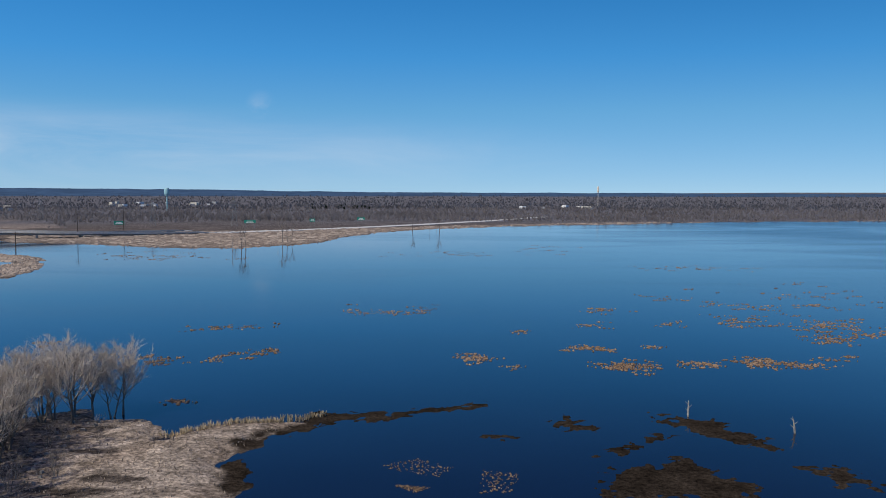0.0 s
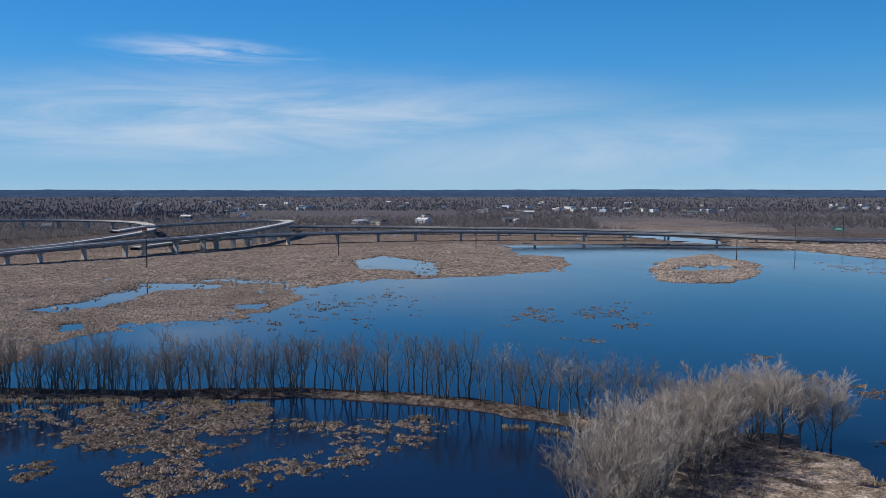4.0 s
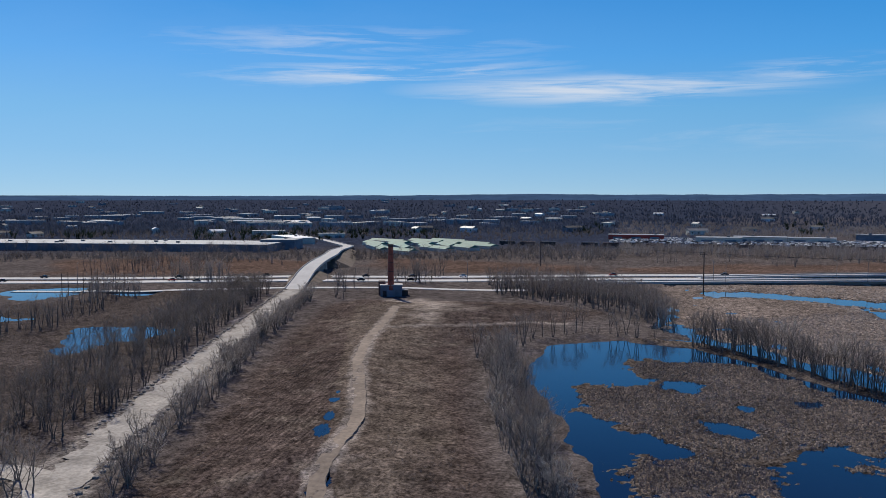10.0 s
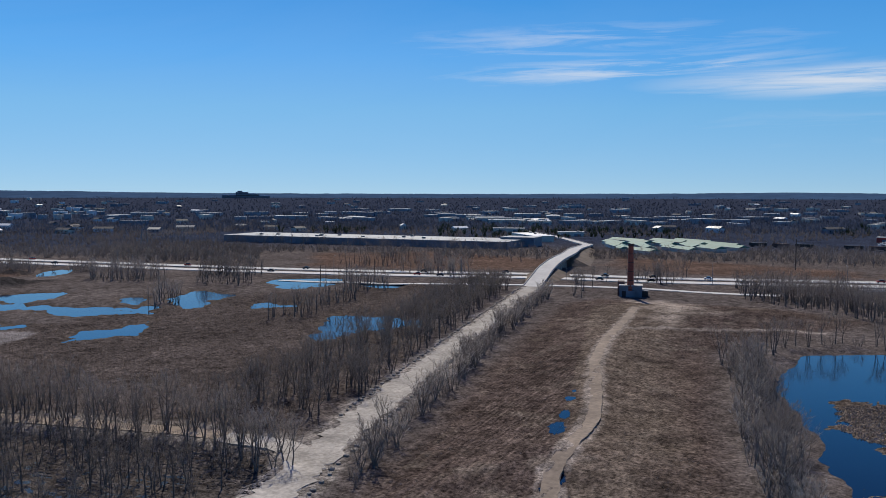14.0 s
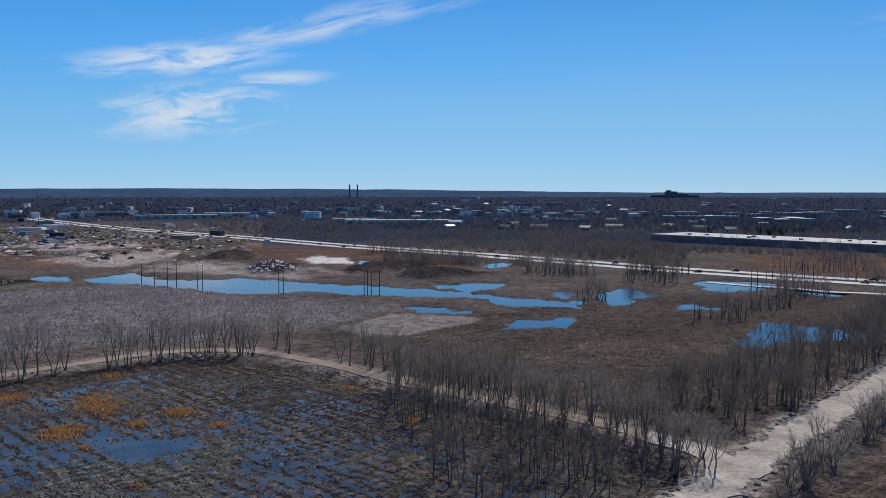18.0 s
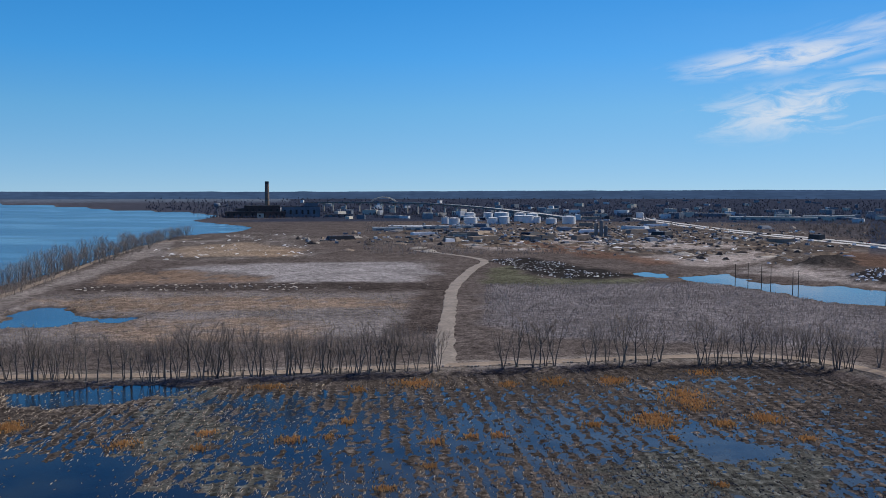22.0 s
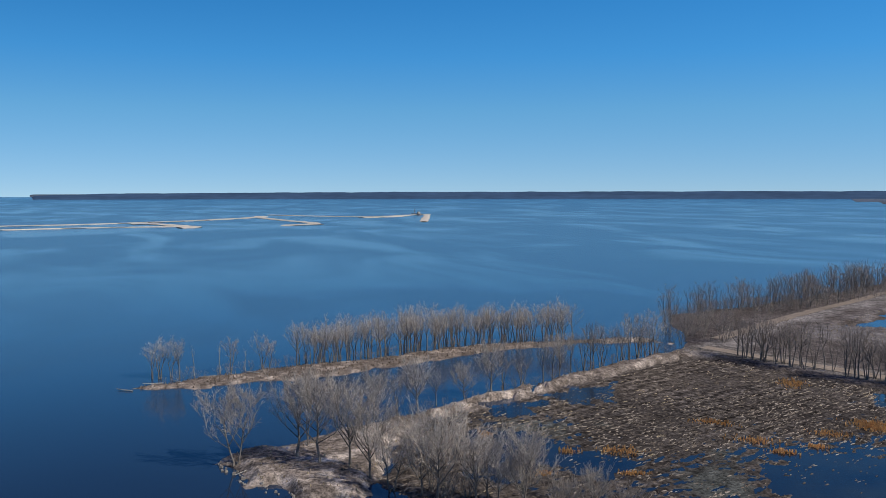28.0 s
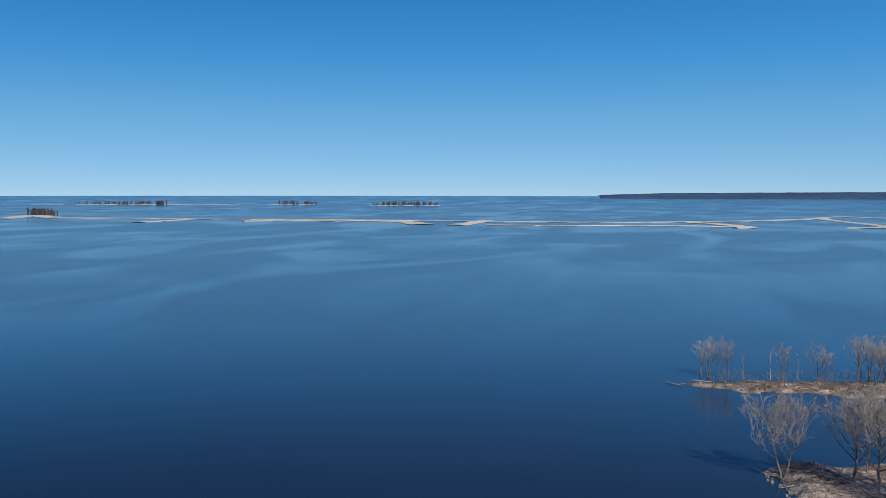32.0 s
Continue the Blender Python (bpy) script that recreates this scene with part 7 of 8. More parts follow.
def pylon(x, y, h):
    t = thing("lattice_pylon", x, y, ground_at(x, y), "grey steel lattice power pylon above bare woods", "pylon", "power pylons", facing(x, y))
    for u, v in ((-1, -1), (1, -1), (1, 1), (-1, 1)):
        b = Build()
        b.tube([(u * 3.2, v * 3.2, 0), (u * 0.9, v * 0.9, h * 0.75), (u * 0.25, v * 0.25, h)], [0.28, 0.22, 0.16], 4)
        part("leg", b, STEEL, t)
    for k in range(3):
        b = Build()
        b.box((0, 0, h * (0.7 + 0.1 * k)), (11 - 2 * k, 0.4, 0.4))
        part("arm", b, STEEL, t)
    for k in range(4):
        b = Build()
        q0, q1 = 3.2 - 0.55 * k, 3.2 - 0.55 * (k + 1)
        z0, z1 = h * 0.18 * k, h * 0.18 * (k + 1)
        b.tube([(-q0, -q0, z0), (q1, -q1, z1)], [0.14, 0.14], 4)
        b.tube([(q0, -q0, z0), (-q1, -q1, z1)], [0.14, 0.14], 4)
        part("brace", b, STEEL, t)


for x, y, h in [(-326, 948, 30), (-236, 952, 34), (-420, -650, 38), (-560, 1180, 34), (30, -1250, 34), (860, -1560, 40), (560, -1640, 40), (1010, -1700, 40)]:
    pylon(x, y, h)


def lamp_post(x, y, z, turn):
    t = thing("street_lamp", x, y, z, "thin grey highway lamp post with one arm", "street lamp", "highway lamps", turn)
    b = Build()
    b.tube([(0, 0, 0), (0, 0, 10.5), (0.4, 0, 11.3), (1.6, 0, 11.6)], [0.16, 0.11, 0.1, 0.09], 6)
    part("pole", b, STEEL, t)
    b = Build()
    b.box((2.0, 0, 11.5), (1.0, 0.4, 0.2))
    part("lamp_head", b, STEEL, t)


for i in range(6, len(WC), 5):
    w = math.atan2(WN[i, 1], WN[i, 0])
    lamp_post(WC[i, 0] - WN[i, 0] * 8, WC[i, 1] - WN[i, 1] * 8, ground_at(WC[i, 0] - WN[i, 0] * 8, WC[i, 1] - WN[i, 1] * 8), w)
for tt, c, n, z in RAMPS[:1]:
    for i in range(8, len(c), 9):
        lamp_post(c[i, 0] - n[i, 0] * 5.6, c[i, 1] - n[i, 1] * 5.6, z[i] - 0.4, math.atan2(n[i, 1], n[i, 0]))


def car(x, y, z, turn, paint, truck=False, label="car on the highway"):
    t = thing("truck" if truck else "car", x, y, z, label, "truck" if truck else "car", "traffic on the highway", turn)
    L, Wd, H = (9.0, 2.5, 3.6) if truck else (4.6, 1.85, 0.75)
    b = Build()
    if truck:
        b.box((-1.4, 0, 1.0), (6.0, Wd, 2.3))
    else:
        b.box((0, 0, 0.35), (L, Wd, H), taper=0.94)
    part("trailer" if truck else "body", b, paint, t)
    b = Build()
    if truck:
        b.box((2.9, 0, 0.6), (2.4, 2.3, 2.4), taper=0.9)
    else:
        b.box((-0.25, 0, 1.1), (2.5, 1.65, 0.55), taper=0.8)
    part("cab" if truck else "cabin", b, paint if truck else GLASS, t)
    for u in ((-3.4, -2.2, 2.9) if truck else (-1.4, 1.4)):
        for v in (-1, 1):
            b = Build()
            r = 0.5 if truck else 0.33
            b.tube([(u, v * (Wd / 2 - 0.25), r), (u, v * (Wd / 2), r)], [r, r], 10, cap=True)
            part("wheel", b, BLACKMETAL, t)


rnd = random.Random(8)
for c, n, z, picks in ((EC, EN, EZ, 16), (WC, WN, WZ, 14)):
    for k in range(picks):
        i = rnd.randrange(int(len(c) * 0.35), len(c) - 2)
        o = rnd.choice([-2.0, 2.0])
        tr = rnd.random() < 0.06
        paint, word = rnd.choice([(BLACKMETAL, "dark"), (WHITE, "white"), (STEEL, "grey"), (RED, "red"), (BLACKMETAL, "dark")])
        car(c[i, 0] + n[i, 0] * o, c[i, 1] + n[i, 1] * o, z[i] + 0.03, math.atan2(n[i, 1], n[i, 0]) + math.pi / 2, WHITE if tr else paint, tr, ("white box truck" if tr else word + " car") + " driving on the pale concrete highway")
tt, c, n, z = RAMPS[3]
i = int(len(c) * 0.42)
car(c[i, 0], c[i, 1], z[i] + 0.03, math.atan2(n[i, 1], n[i, 0]) + math.pi / 2, RED, True, "red lorry climbing the curved highway ramp")


def sign(x, y, w):
    t = thing("road_sign", x, y, ground_at(x, y), "green highway sign on two posts beside the road", "road sign", "highway signs", facing(x, y))
    b = Build()
    b.box((0, 0, 5), (w, 0.2, 3.4))
    p = part("panel", b, SIGN, t)
    for k in range(2):
        b = Build()
        b.box((0, -0.12, 5.7 + 1.2 * k), (w * (0.7 - 0.2 * k), 0.06, 0.5))
        part("line_of_text", b, WHITE, p)
    for u in (-0.4, 0.4):
        b = Build()
        b.box((u * w, 0, 0), (0.3, 0.3, 5.0))
        part("post", b, STEEL, t)


for x, y, w in [(-208, 905, 12), (-330, 860, 10), (-100, 1010, 9), (-150, 960, 6)]:
    sign(x, y, w)

# rail wagons in front of the scrapyard, and the scrapped cars as one mass
for k in range(22):
    f = k / 21
    x, y = -800 - 40 * f, -250 + 420 * f
    if k % 5 == 3:
        continue
    t = thing("rail_wagon", x, y, ground_at(x, y), "dark rusty freight wagon standing on the railway", "rail wagon", "freight wagons", math.atan2(420, -40))
    b = Build()
    b.box((0, 0, 1.0), (15.5, 3, 2.8))
    part("body", b, DARKBRICK if k % 2 else BLACKMETAL, t)
    for u in (-5, 5):
        b = Build()
        b.box((u, 0, 0), (3, 2.4, 1.0))
        part("bogie", b, BLACKMETAL, t)
b = Build()
rnd = random.Random(12)
for k in range(1500):
    x, y = -880 - 110 * rnd.random(), -170 + 340 * rnd.random()
    b.box((x, y, 0.9), (rnd.uniform(4, 5), 1.8, rnd.uniform(1.0, 1.5)), rnd.choice([0.3, 0.34, 1.9]), rnd.choice([0, 0, 1, 2, 3]))
tagged(new("scrapyard_cars", b.mesh("scrapyard_cars", WHITE, BLUEGREY, BLACKMETAL, STEEL)), "scrapyard crowded with pale and dark old cars", "scrap cars", kind="stuff")
b = Build()
for k in range(150):
    a, r = radians(rnd.uniform(100, 150)), 1 / rnd.uniform(1 / 4200, 1 / 1300)
    x, y = -r * math.sin(a), r * math.cos(a)
    g = ground_at(x, y)
    b.box((x, y, g), (rnd.uniform(15, 60), rnd.uniform(10, 30), rnd.uniform(4, 9)), rnd.uniform(0, 3.1), rnd.choice([0, 0, 1, 2]))
for k in range(200):
    a, r = radians(rnd.uniform(150, 206)), 1 / rnd.uniform(1 / 4000, 1 / 1600)
    x, y = -r * math.sin(a), r * math.cos(a)
    b.box((x, y, ground_at(x, y)), (rnd.uniform(8, 34), rnd.uniform(8, 16), rnd.uniform(5, 12)), rnd.uniform(0, 3.1), rnd.choice([0, 1, 3, 2]))
for a0, a1, r0, r1, n in ((27, 39, 1900, 2250, 34), (15, 23, 2400, 2900, 18), (-10, -5, 2000, 2250, 8), (40, 66, 2100, 3200, 34)):
    for k in range(n):
        a, r = radians(rnd.uniform(a0, a1)), rnd.uniform(r0, r1)
        x, y = -r * math.sin(a), r * math.cos(a)
        b.box((x, y, ground_at(x, y)), (rnd.uniform(8, 24), rnd.uniform(8, 14), rnd.uniform(4, 8)), rnd.uniform(0, 3.1), rnd.choice([0, 1, 3]))
tagged(new("town_buildings", b.mesh("town_buildings", GREYROOF, CREAM, BLUEGREY, WHITE)), "scattered pale flat-roofed town buildings among far woods", "buildings", kind="stuff")

# ---- boulders, snags, drift ----
def stone_mesh(seed, flat=0.7):
    rnd = random.Random(seed)
    bm = bmesh.new()
    bmesh.ops.create_icosphere(bm, subdivisions=1, radius=1.0)
    for v in bm.verts:
        v.co *= rnd.uniform(0.75, 1.15)
        v.co.z *= flat
    me = bpy.data.meshes.new("boulder")
    bm.to_mesh(me)
    bm.free()
    me.materials.append(STONE)
    return me


STONES = [stone_mesh(k) for k in range(5)]
rnd = random.Random(3)
rc = smooth_line(GRAVEL_ROAD, 1.0)
rd_ = np.gradient(rc, axis=0)
for s in (-1, 1):
    i = 20.0
    while i < len(rc) - 60:
        k = int(i)
        n = np.array((-rd_[k, 1], rd_[k, 0])) / np.hypot(*rd_[k])
        p = rc[k] + n * s * (5.4 + rnd.uniform(-0.3, 0.4))
        i += rnd.uniform(2.6, 4.2)
        if s == 1 and p[0] > -130:
            continue
        o = new("boulder", rnd.choice(STONES))
        o.location = (p[0], p[1], ground_at(*p) + 0.1)
        o.scale = (rnd.uniform(0.45, 0.75),) * 3
        o.rotation_euler = (0, 0, rnd.uniform(0, 6))
        tagged(o, "grey boulder lining the edge of a gravel road", "boulder", "boulders along the road")


def rubble(name, places, size, mat, label, seed):
    """Loose stones in one mesh."""
    rnd = random.Random(seed)
    b = Build()
    for x, y in places:
        g = ground_at(x, y)
        s = rnd.uniform(*size)
        b.box((x, y, g - 0.15 * s), (s * rnd.uniform(0.7, 1.3), s * rnd.uniform(0.7, 1.3), s * rnd.uniform(0.5, 0.9)), rnd.uniform(0, 3), 0, rnd.uniform(0.5, 0.9))
    tagged(new(name, b.mesh(name, mat)), label, "rocks", kind="stuff")


rubble("riprap", row([(160, -16), (149, -18), (137, -25), (130, -34), (128, -42)], 0.12, 1.2, 31), (0.25, 0.75), STONE, "grey riprap along the spit's rocky tip", 31)
rubble("riprap", row([(136, -200), (90, -214), (60, -227), (30, -240), (0, -255)], 0.7, 1.6, 32, 3), (0.3, 0.8), STONE, "pale stones along the dirt track", 32)
rubble("shore_litter", row([(-62, 96), (-60, 112), (-58, 128), (-56, 140)], 0.35, 6, 33), (0.2, 0.7), STONE, "pale stones and litter on the near spit", 33)
for x, y, h, l in [(39, 143, 3.2, 0.1), (53, 133, 3.0, -0.4)]:
    t = thing("snag", x, y, -0.4, "broken pale dead trunk standing in water", "dead tree", "snags in the lake")
    b = Build()
    b.tube([(0, 0, 0), (l * 0.4, 0, h * 0.5), (l, 0.1, h)], [0.2, 0.16, 0.05], 6)
    part("trunk", b, PALE_BARK, t)
    for k in range(3):
        b = Build()
        z = h * (0.4 + 0.18 * k)
        b.tube([(l * 0.5, 0, z), (l * 0.5 + (0.6 if k % 2 else -0.5), 0.1, z + 0.5)], [0.09, 0.02], 5)
        part("limb", b, PALE_BARK, t)
for k, (x, y, w) in enumerate([(228, 1, 0.3), (231, -6, 0.5), (234, -12, 0.2), (236, -20, 0.6), (238, -27, 0.1), (152, -19, 0.8), (236, -32, 0.3)]):
    t = new("driftwood")
    b = Build()
    b.tube([(-2.5, 0, 0.15), (0, 0.2, 0.25), (2.6, -0.1, 0.3)], [0.16, 0.14, 0.05], 6)
    b.tube([(0.5, 0.1, 0.25), (1.4, 0.9, 0.7)], [0.07, 0.02], 5)
    bpy.data.objects.remove(t)
    o = new("driftwood", b.mesh("driftwood", PALE_BARK))
    o.location, o.rotation_euler = (x, y, ground_at(x, y)), (0, 0, w * 3)
    tagged(o, "bleached driftwood log lying at the shore", "driftwood", "driftwood logs")

# ---- reeds and grass ----
def tufts(name, xy, z, size, blades, mat, label, seed, lean=0.35, width=0.3, top=0.1, way=None):
    """Tufts of dead blades in one mesh: slim upright pieces."""
    rnd = np.random.RandomState(seed)
    n = len(xy)
    V = np.zeros((n, blades, 4, 3))
    h = rnd.uniform(*size, n)
    for k in range(blades):
        w, v = rnd.uniform(0, 6.28, n), rnd.uniform(0, 6.28, n)
        if way is not None:
            w = way + rnd.normal(0, 0.25, n) + math.pi * rnd.randint(0, 2, n)
        out = h * lean * rnd.uniform(0.2, 1, n)
        half = h * width * rnd.uniform(0.5, 1, n)
        hh = h * rnd.uniform(0.6, 1, n)
        bx, by = xy[:, 0] + 0.3 * out * np.cos(w), xy[:, 1] + 0.3 * out * np.sin(w)
        tx, ty = xy[:, 0] + out * np.cos(w), xy[:, 1] + out * np.sin(w)
        dx, dy = half * np.cos(v), half * np.sin(v)
        V[:, k, 0] = np.column_stack([bx - dx, by - dy, z - 0.1])
        V[:, k, 1] = np.column_stack([bx + dx, by + dy, z - 0.1])
        V[:, k, 2] = np.column_stack([tx + dx * top * 2, ty + dy * top * 2, z + hh])
        V[:, k, 3] = np.column_stack([tx - dx * top * 2, ty - dy * top * 2, z + hh * 0.93])
    V = V.reshape(-1, 3)
    me = sheet(name, V, np.arange(len(V)).reshape(-1, 4), mat, smooth=False)
    return tagged(new(name, me), label, "reeds", kind="stuff")


def hummocks(name, xy, z, wide, high, mat, label, seed, long=1.0, way=None, category="reeds"):
    """Low uneven clumps in one mesh: a five-sided foot and a short ridge for each."""
    rnd = np.random.RandomState(seed)
    xy = np.asarray(xy, float)
    n = len(xy)
    r, h = rnd.uniform(*wide, n), rnd.uniform(*high, n)
    turn = rnd.uniform(0, 6.28, n) if way is None else way + rnd.normal(0, 0.22, n)
    stretch = 1 + (long - 1) * rnd.uniform(0.5, 1.3, n)
    ca, sa = np.cos(turn), np.sin(turn)
    V = np.zeros((n, 7, 3))
    for k in range(5):
        w = k * math.pi * 0.4
        q = rnd.uniform(0.7, 1.25, n)
        u, v = q * r * math.cos(w) * stretch, q * r * math.sin(w)
        V[:, k] = np.column_stack([xy[:, 0] + u * ca - v * sa, xy[:, 1] + u * sa + v * ca, z - 0.1])
    for k, (side, top) in enumerate(((0.35, 1.0), (-0.35, 0.8))):
        u, v = side * r * stretch, rnd.normal(0, 0.15, n) * r
        V[:, 5 + k] = np.column_stack([xy[:, 0] + u * ca - v * sa, xy[:, 1] + u * sa + v * ca, z + h * top])
    T = [(0, 1, 5), (1, 2, 6), (1, 6, 5), (2, 3, 6), (3, 4, 6), (4, 5, 6), (4, 0, 5)]
    T = (np.array(T)[None] + 7 * np.arange(n)[:, None, None]).reshape(-1, 3)
    me = sheet(name, V.reshape(-1, 3), T, mat, smooth=False)
    return tagged(new(name, me), label, category, kind="stuff")


def clumpy(name, poly, n, seed, low, wide, high, mat, label, **kw):
    """Hummocks over an outline where the bed stands high enough."""
    xy = scatter(poly, n, seed)
    z, bed = height(xy[:, 0], xy[:, 1])
    k = bed > low
    return hummocks(name, xy[k], z[k], wide, high, mat, label, seed, **kw)


def scatter(poly, n, seed):
    rnd = np.random.RandomState(seed)
    p = np.array(poly, float)
    xy = rnd.uniform(p.min(0), p.max(0), (n * 3, 2))
    return xy[inside(xy[:, 0], xy[:, 1], poly) > 0][:n]


def grow(name, poly, n, seed, low, high, size, blades, mat, label, **kw):
    xy = scatter(poly, n, seed)
    z, bed = height(xy[:, 0], xy[:, 1])
    k = (bed > low) & (bed < high)
    return tufts(name, xy[k], z[k], size, blades, mat, label, seed, **kw)


clumpy("reed_bed", [(-330, -40), (-300, -30), (-215, 60), (-245, 145), (-300, 215), (-390, 215), (-400, 30)], 26000, 1, -0.06, (0.3, 0.75), (0.1, 0.35), REED, "dense bed of dead tan reeds with open pools")
clumpy("reed_bed", [(-480, -60), (-400, 30), (-390, 215), (-300, 215), (-280, 370), (-380, 480), (-500, 520), (-570, 250), (-500, 50)], 16000, 2, -0.08, (0.6, 1.5), (0.12, 0.45), REED, "dense bed of dead tan reeds with open pools")
for k, (p, n) in enumerate(zip(MATS, (15000, 2200, 2000, 2600, 1900, 2600, 1700, 2200))):
    clumpy("reed_mat", p, n, 10 + k, -0.04, (0.18, 0.5), (0.06, 0.24), DRY, "floating mat of dead tan reeds in a lagoon")
    grow("reed_mat", p, n // 2, 20 + k, -0.06, 2, (0.25, 0.6), 3, REED, "pale upright blades of a floating mat of dead reeds", width=0.2, lean=0.5)
for k, p in enumerate((CHAN1, CHAN2, CHAN3, CHAN4, CHAN6)):
    lo, hi = np.min(p, 0) - 10, np.max(p, 0) + 10
    xy = scatter([(lo[0], lo[1]), (hi[0], lo[1]), (hi[0], hi[1]), (lo[0], hi[1])], 1500, 60 + k)
    edge = inside(xy[:, 0], xy[:, 1], p)
    xy = xy[(edge > -8) & (fbm(xy[:, 0], xy[:, 1], 9, 3, 70 + k) > 0.2 + edge * 0.04)]
    hummocks("reed_fringe", xy, height(xy[:, 0], xy[:, 1])[0], (0.5, 1.3), (0.2, 0.6), REED, "ragged reeds round an open marsh pool", 80 + k)
clumpy("reed_bed", REED_ISLE, 2600, 20, 0.0, (0.8, 2.2), (0.25, 0.7), REED, "low reed island in the lake")
clumpy("reed_bed", NORTH_MARSH, 4200, 19, 0.0, (1.5, 4.5), (0.3, 0.9), REED, "tan marsh along the lake's far shore")
grow("grass", [(-112, -42), (-60, -90), (-257, -159), (-357, -185), (-368, -95), (-256, -90), (-164, -56)], 6000, 21, 0.5, 9, (0.08, 0.22), 2, LITTER, "short dead grass on the landfill mound", width=0.5)
grow("grass", BROWN, 10000, 22, 0.3, 9, (0.2, 0.5), 2, LITTER, "dead brown grass on wet ground", width=0.4)
grow("saplings", GREY_FIELD, 12000, 23, 0.3, 9, (0.5, 1.1), 3, SAPLING, "grey field of dense bare saplings", width=0.14)
grow("grass", CELLA, 6000, 24, 0.3, 9, (0.2, 0.6), 2, PALE_REED, "pale dead grass on filled ground", width=0.4)
q = np.array(row([(-45, 130), (-41, 134), (-36, 138), (-31, 138), (-27, 141), (-23, 143)], 0.05, 1.3, 25))
q = np.repeat(q, 10, 0) + np.random.RandomState(25).normal(0, 0.45, (len(q) * 10, 2))
tufts("pale_reeds", q, height(q[:, 0], q[:, 1])[0], (0.5, 1.15), 5, PALE_REED, "pale dry reeds fringing the near spit", 25, width=0.13, lean=0.5)
grow("grass", NEAR_SPIT, 2600, 26, 0.1, 9, (0.12, 0.35), 3, REED, "dead brown grass on the near spit", width=0.4)
grow("grass", INNER_SPIT, 1000, 27, 0.3, 9, (0.2, 0.6), 3, PALE_REED, "dry pale grass on the inner spit", width=0.3)
grow("grass", OUTER_SPIT, 1500, 28, 0.1, 9, (0.2, 0.7), 3, LITTER, "dry grass on the outer spit", width=0.3)
def furrow_rows(n, seed, wander, keep):
    """Places along the field's rows, with gaps."""
    xy = scatter(FLOODED_FIELD, n, seed)
    u, v = xy[:, 0] * 0.33 - xy[:, 1] * 0.94, xy[:, 0] * 0.94 + xy[:, 1] * 0.33
    bend = 1.5 * fbm(xy[:, 0], xy[:, 1], 40, 2, 46)
    rnd = np.random.RandomState(seed)
    v = np.round((v + bend) / 1.7) * 1.7 - bend + rnd.normal(0, wander, len(v))
    xy = np.column_stack([0.33 * u + 0.94 * v, -0.94 * u + 0.33 * v])
    k = fbm(xy[:, 0], xy[:, 1], 2.5, 2, seed + 1) + 0.8 * fbm(xy[:, 0], xy[:, 1], 30, 2, seed + 2) > keep
    xy = xy[k & (np.hypot(xy[:, 0], xy[:, 1]) > 88)]
    z, bed = height(xy[:, 0], xy[:, 1])
    k = bed > -0.03 - 0.35 * rnd.random_sample(len(bed)) ** 3
    return xy[k], z[k]


WINDROW = math.atan2(-0.94, 0.33)
xy, z = furrow_rows(26000, 29, 0.35, -0.3)
hummocks("stubble", xy, z, (0.16, 0.4), (0.06, 0.2), STUBBLE, "dead stubble standing in flooded furrows", 29, 2.2, WINDROW)
xy, z = furrow_rows(30000, 30, 0.35, 0.05)
hummocks("straw", xy, z, (0.09, 0.19), (0.06, 0.16), STRAW, "pale straw lying in windrows along flooded furrows", 30, 6.0, WINDROW)
xy, z = furrow_rows(12000, 31, 0.3, 0.4)
hummocks("straw", xy, z, (0.07, 0.16), (0.05, 0.14), PALE_REED, "bleached straw lying in windrows along flooded furrows", 33, 7.0, WINDROW)
xy = scatter([(-96, -95), (-112, -60), (-180, -95), (-260, -128), (-345, -158), (-345, -180), (-257, -155), (-177, -122)], 9000, 31)
v = xy[:, 0] * 0.24 - xy[:, 1] * 0.97
v2 = np.round(v / 2.1) * 2.1
xy = xy + np.outer(v2 - v + np.random.RandomState(5).normal(0, 0.25, len(v)), (0.24, -0.97))
xy = xy[fbm(xy[:, 0], xy[:, 1], 14, 3, 33) + fbm(xy[:, 0], xy[:, 1], 3, 2, 34) > -0.1]
tufts("straw", xy, height(xy[:, 0], xy[:, 1])[0], (0.1, 0.22), 2, STRAW, "pale straw lying along the tilled mound", 32, lean=3.0, width=0.5, way=math.atan2(0.24, 0.97))
xy = scatter([(-112, -52), (-180, -88), (-300, -135), (-340, -120), (-340, -80), (-256, -98), (-164, -62), (-127, -44)], 9000, 35)
xy = xy[fbm(xy[:, 0], xy[:, 1], 20, 3, 36) + fbm(xy[:, 0], xy[:, 1], 4, 2, 37) > -0.1]
tufts("straw", xy, height(xy[:, 0], xy[:, 1])[0], (0.1, 0.24), 2, STRAW, "pale dead grass matted on the mound", 38, lean=2.0, width=0.5)

pts, rnd = [], np.random.RandomState(40)
for x, y, a, d, n in CLUMPS_A + CLUMPS_B + CLUMPS_C:
    w = math.atan2(-x, y)
    for _ in range(n):
        q = rnd.normal(0, 0.5, 2)
        c = np.array((x, y)) + q[0] * a * np.array((math.cos(w), math.sin(w))) + q[1] * d * np.array((-math.sin(w), math.cos(w)))
        m = rnd.randint(3, 9)
        pts.append(c + rnd.normal(0, 0.55 + 0.0012 * np.hypot(x, y), (m, 2)) * (1.4, 0.8))
pts = np.vstack(pts)
hummocks("reed_clumps", pts, np.zeros(len(pts)), (0.16, 0.5), (0.08, 0.3), CLUMP, "scattered low clumps of rusty dead reeds in the lake", 41, 1.5)
pts = []
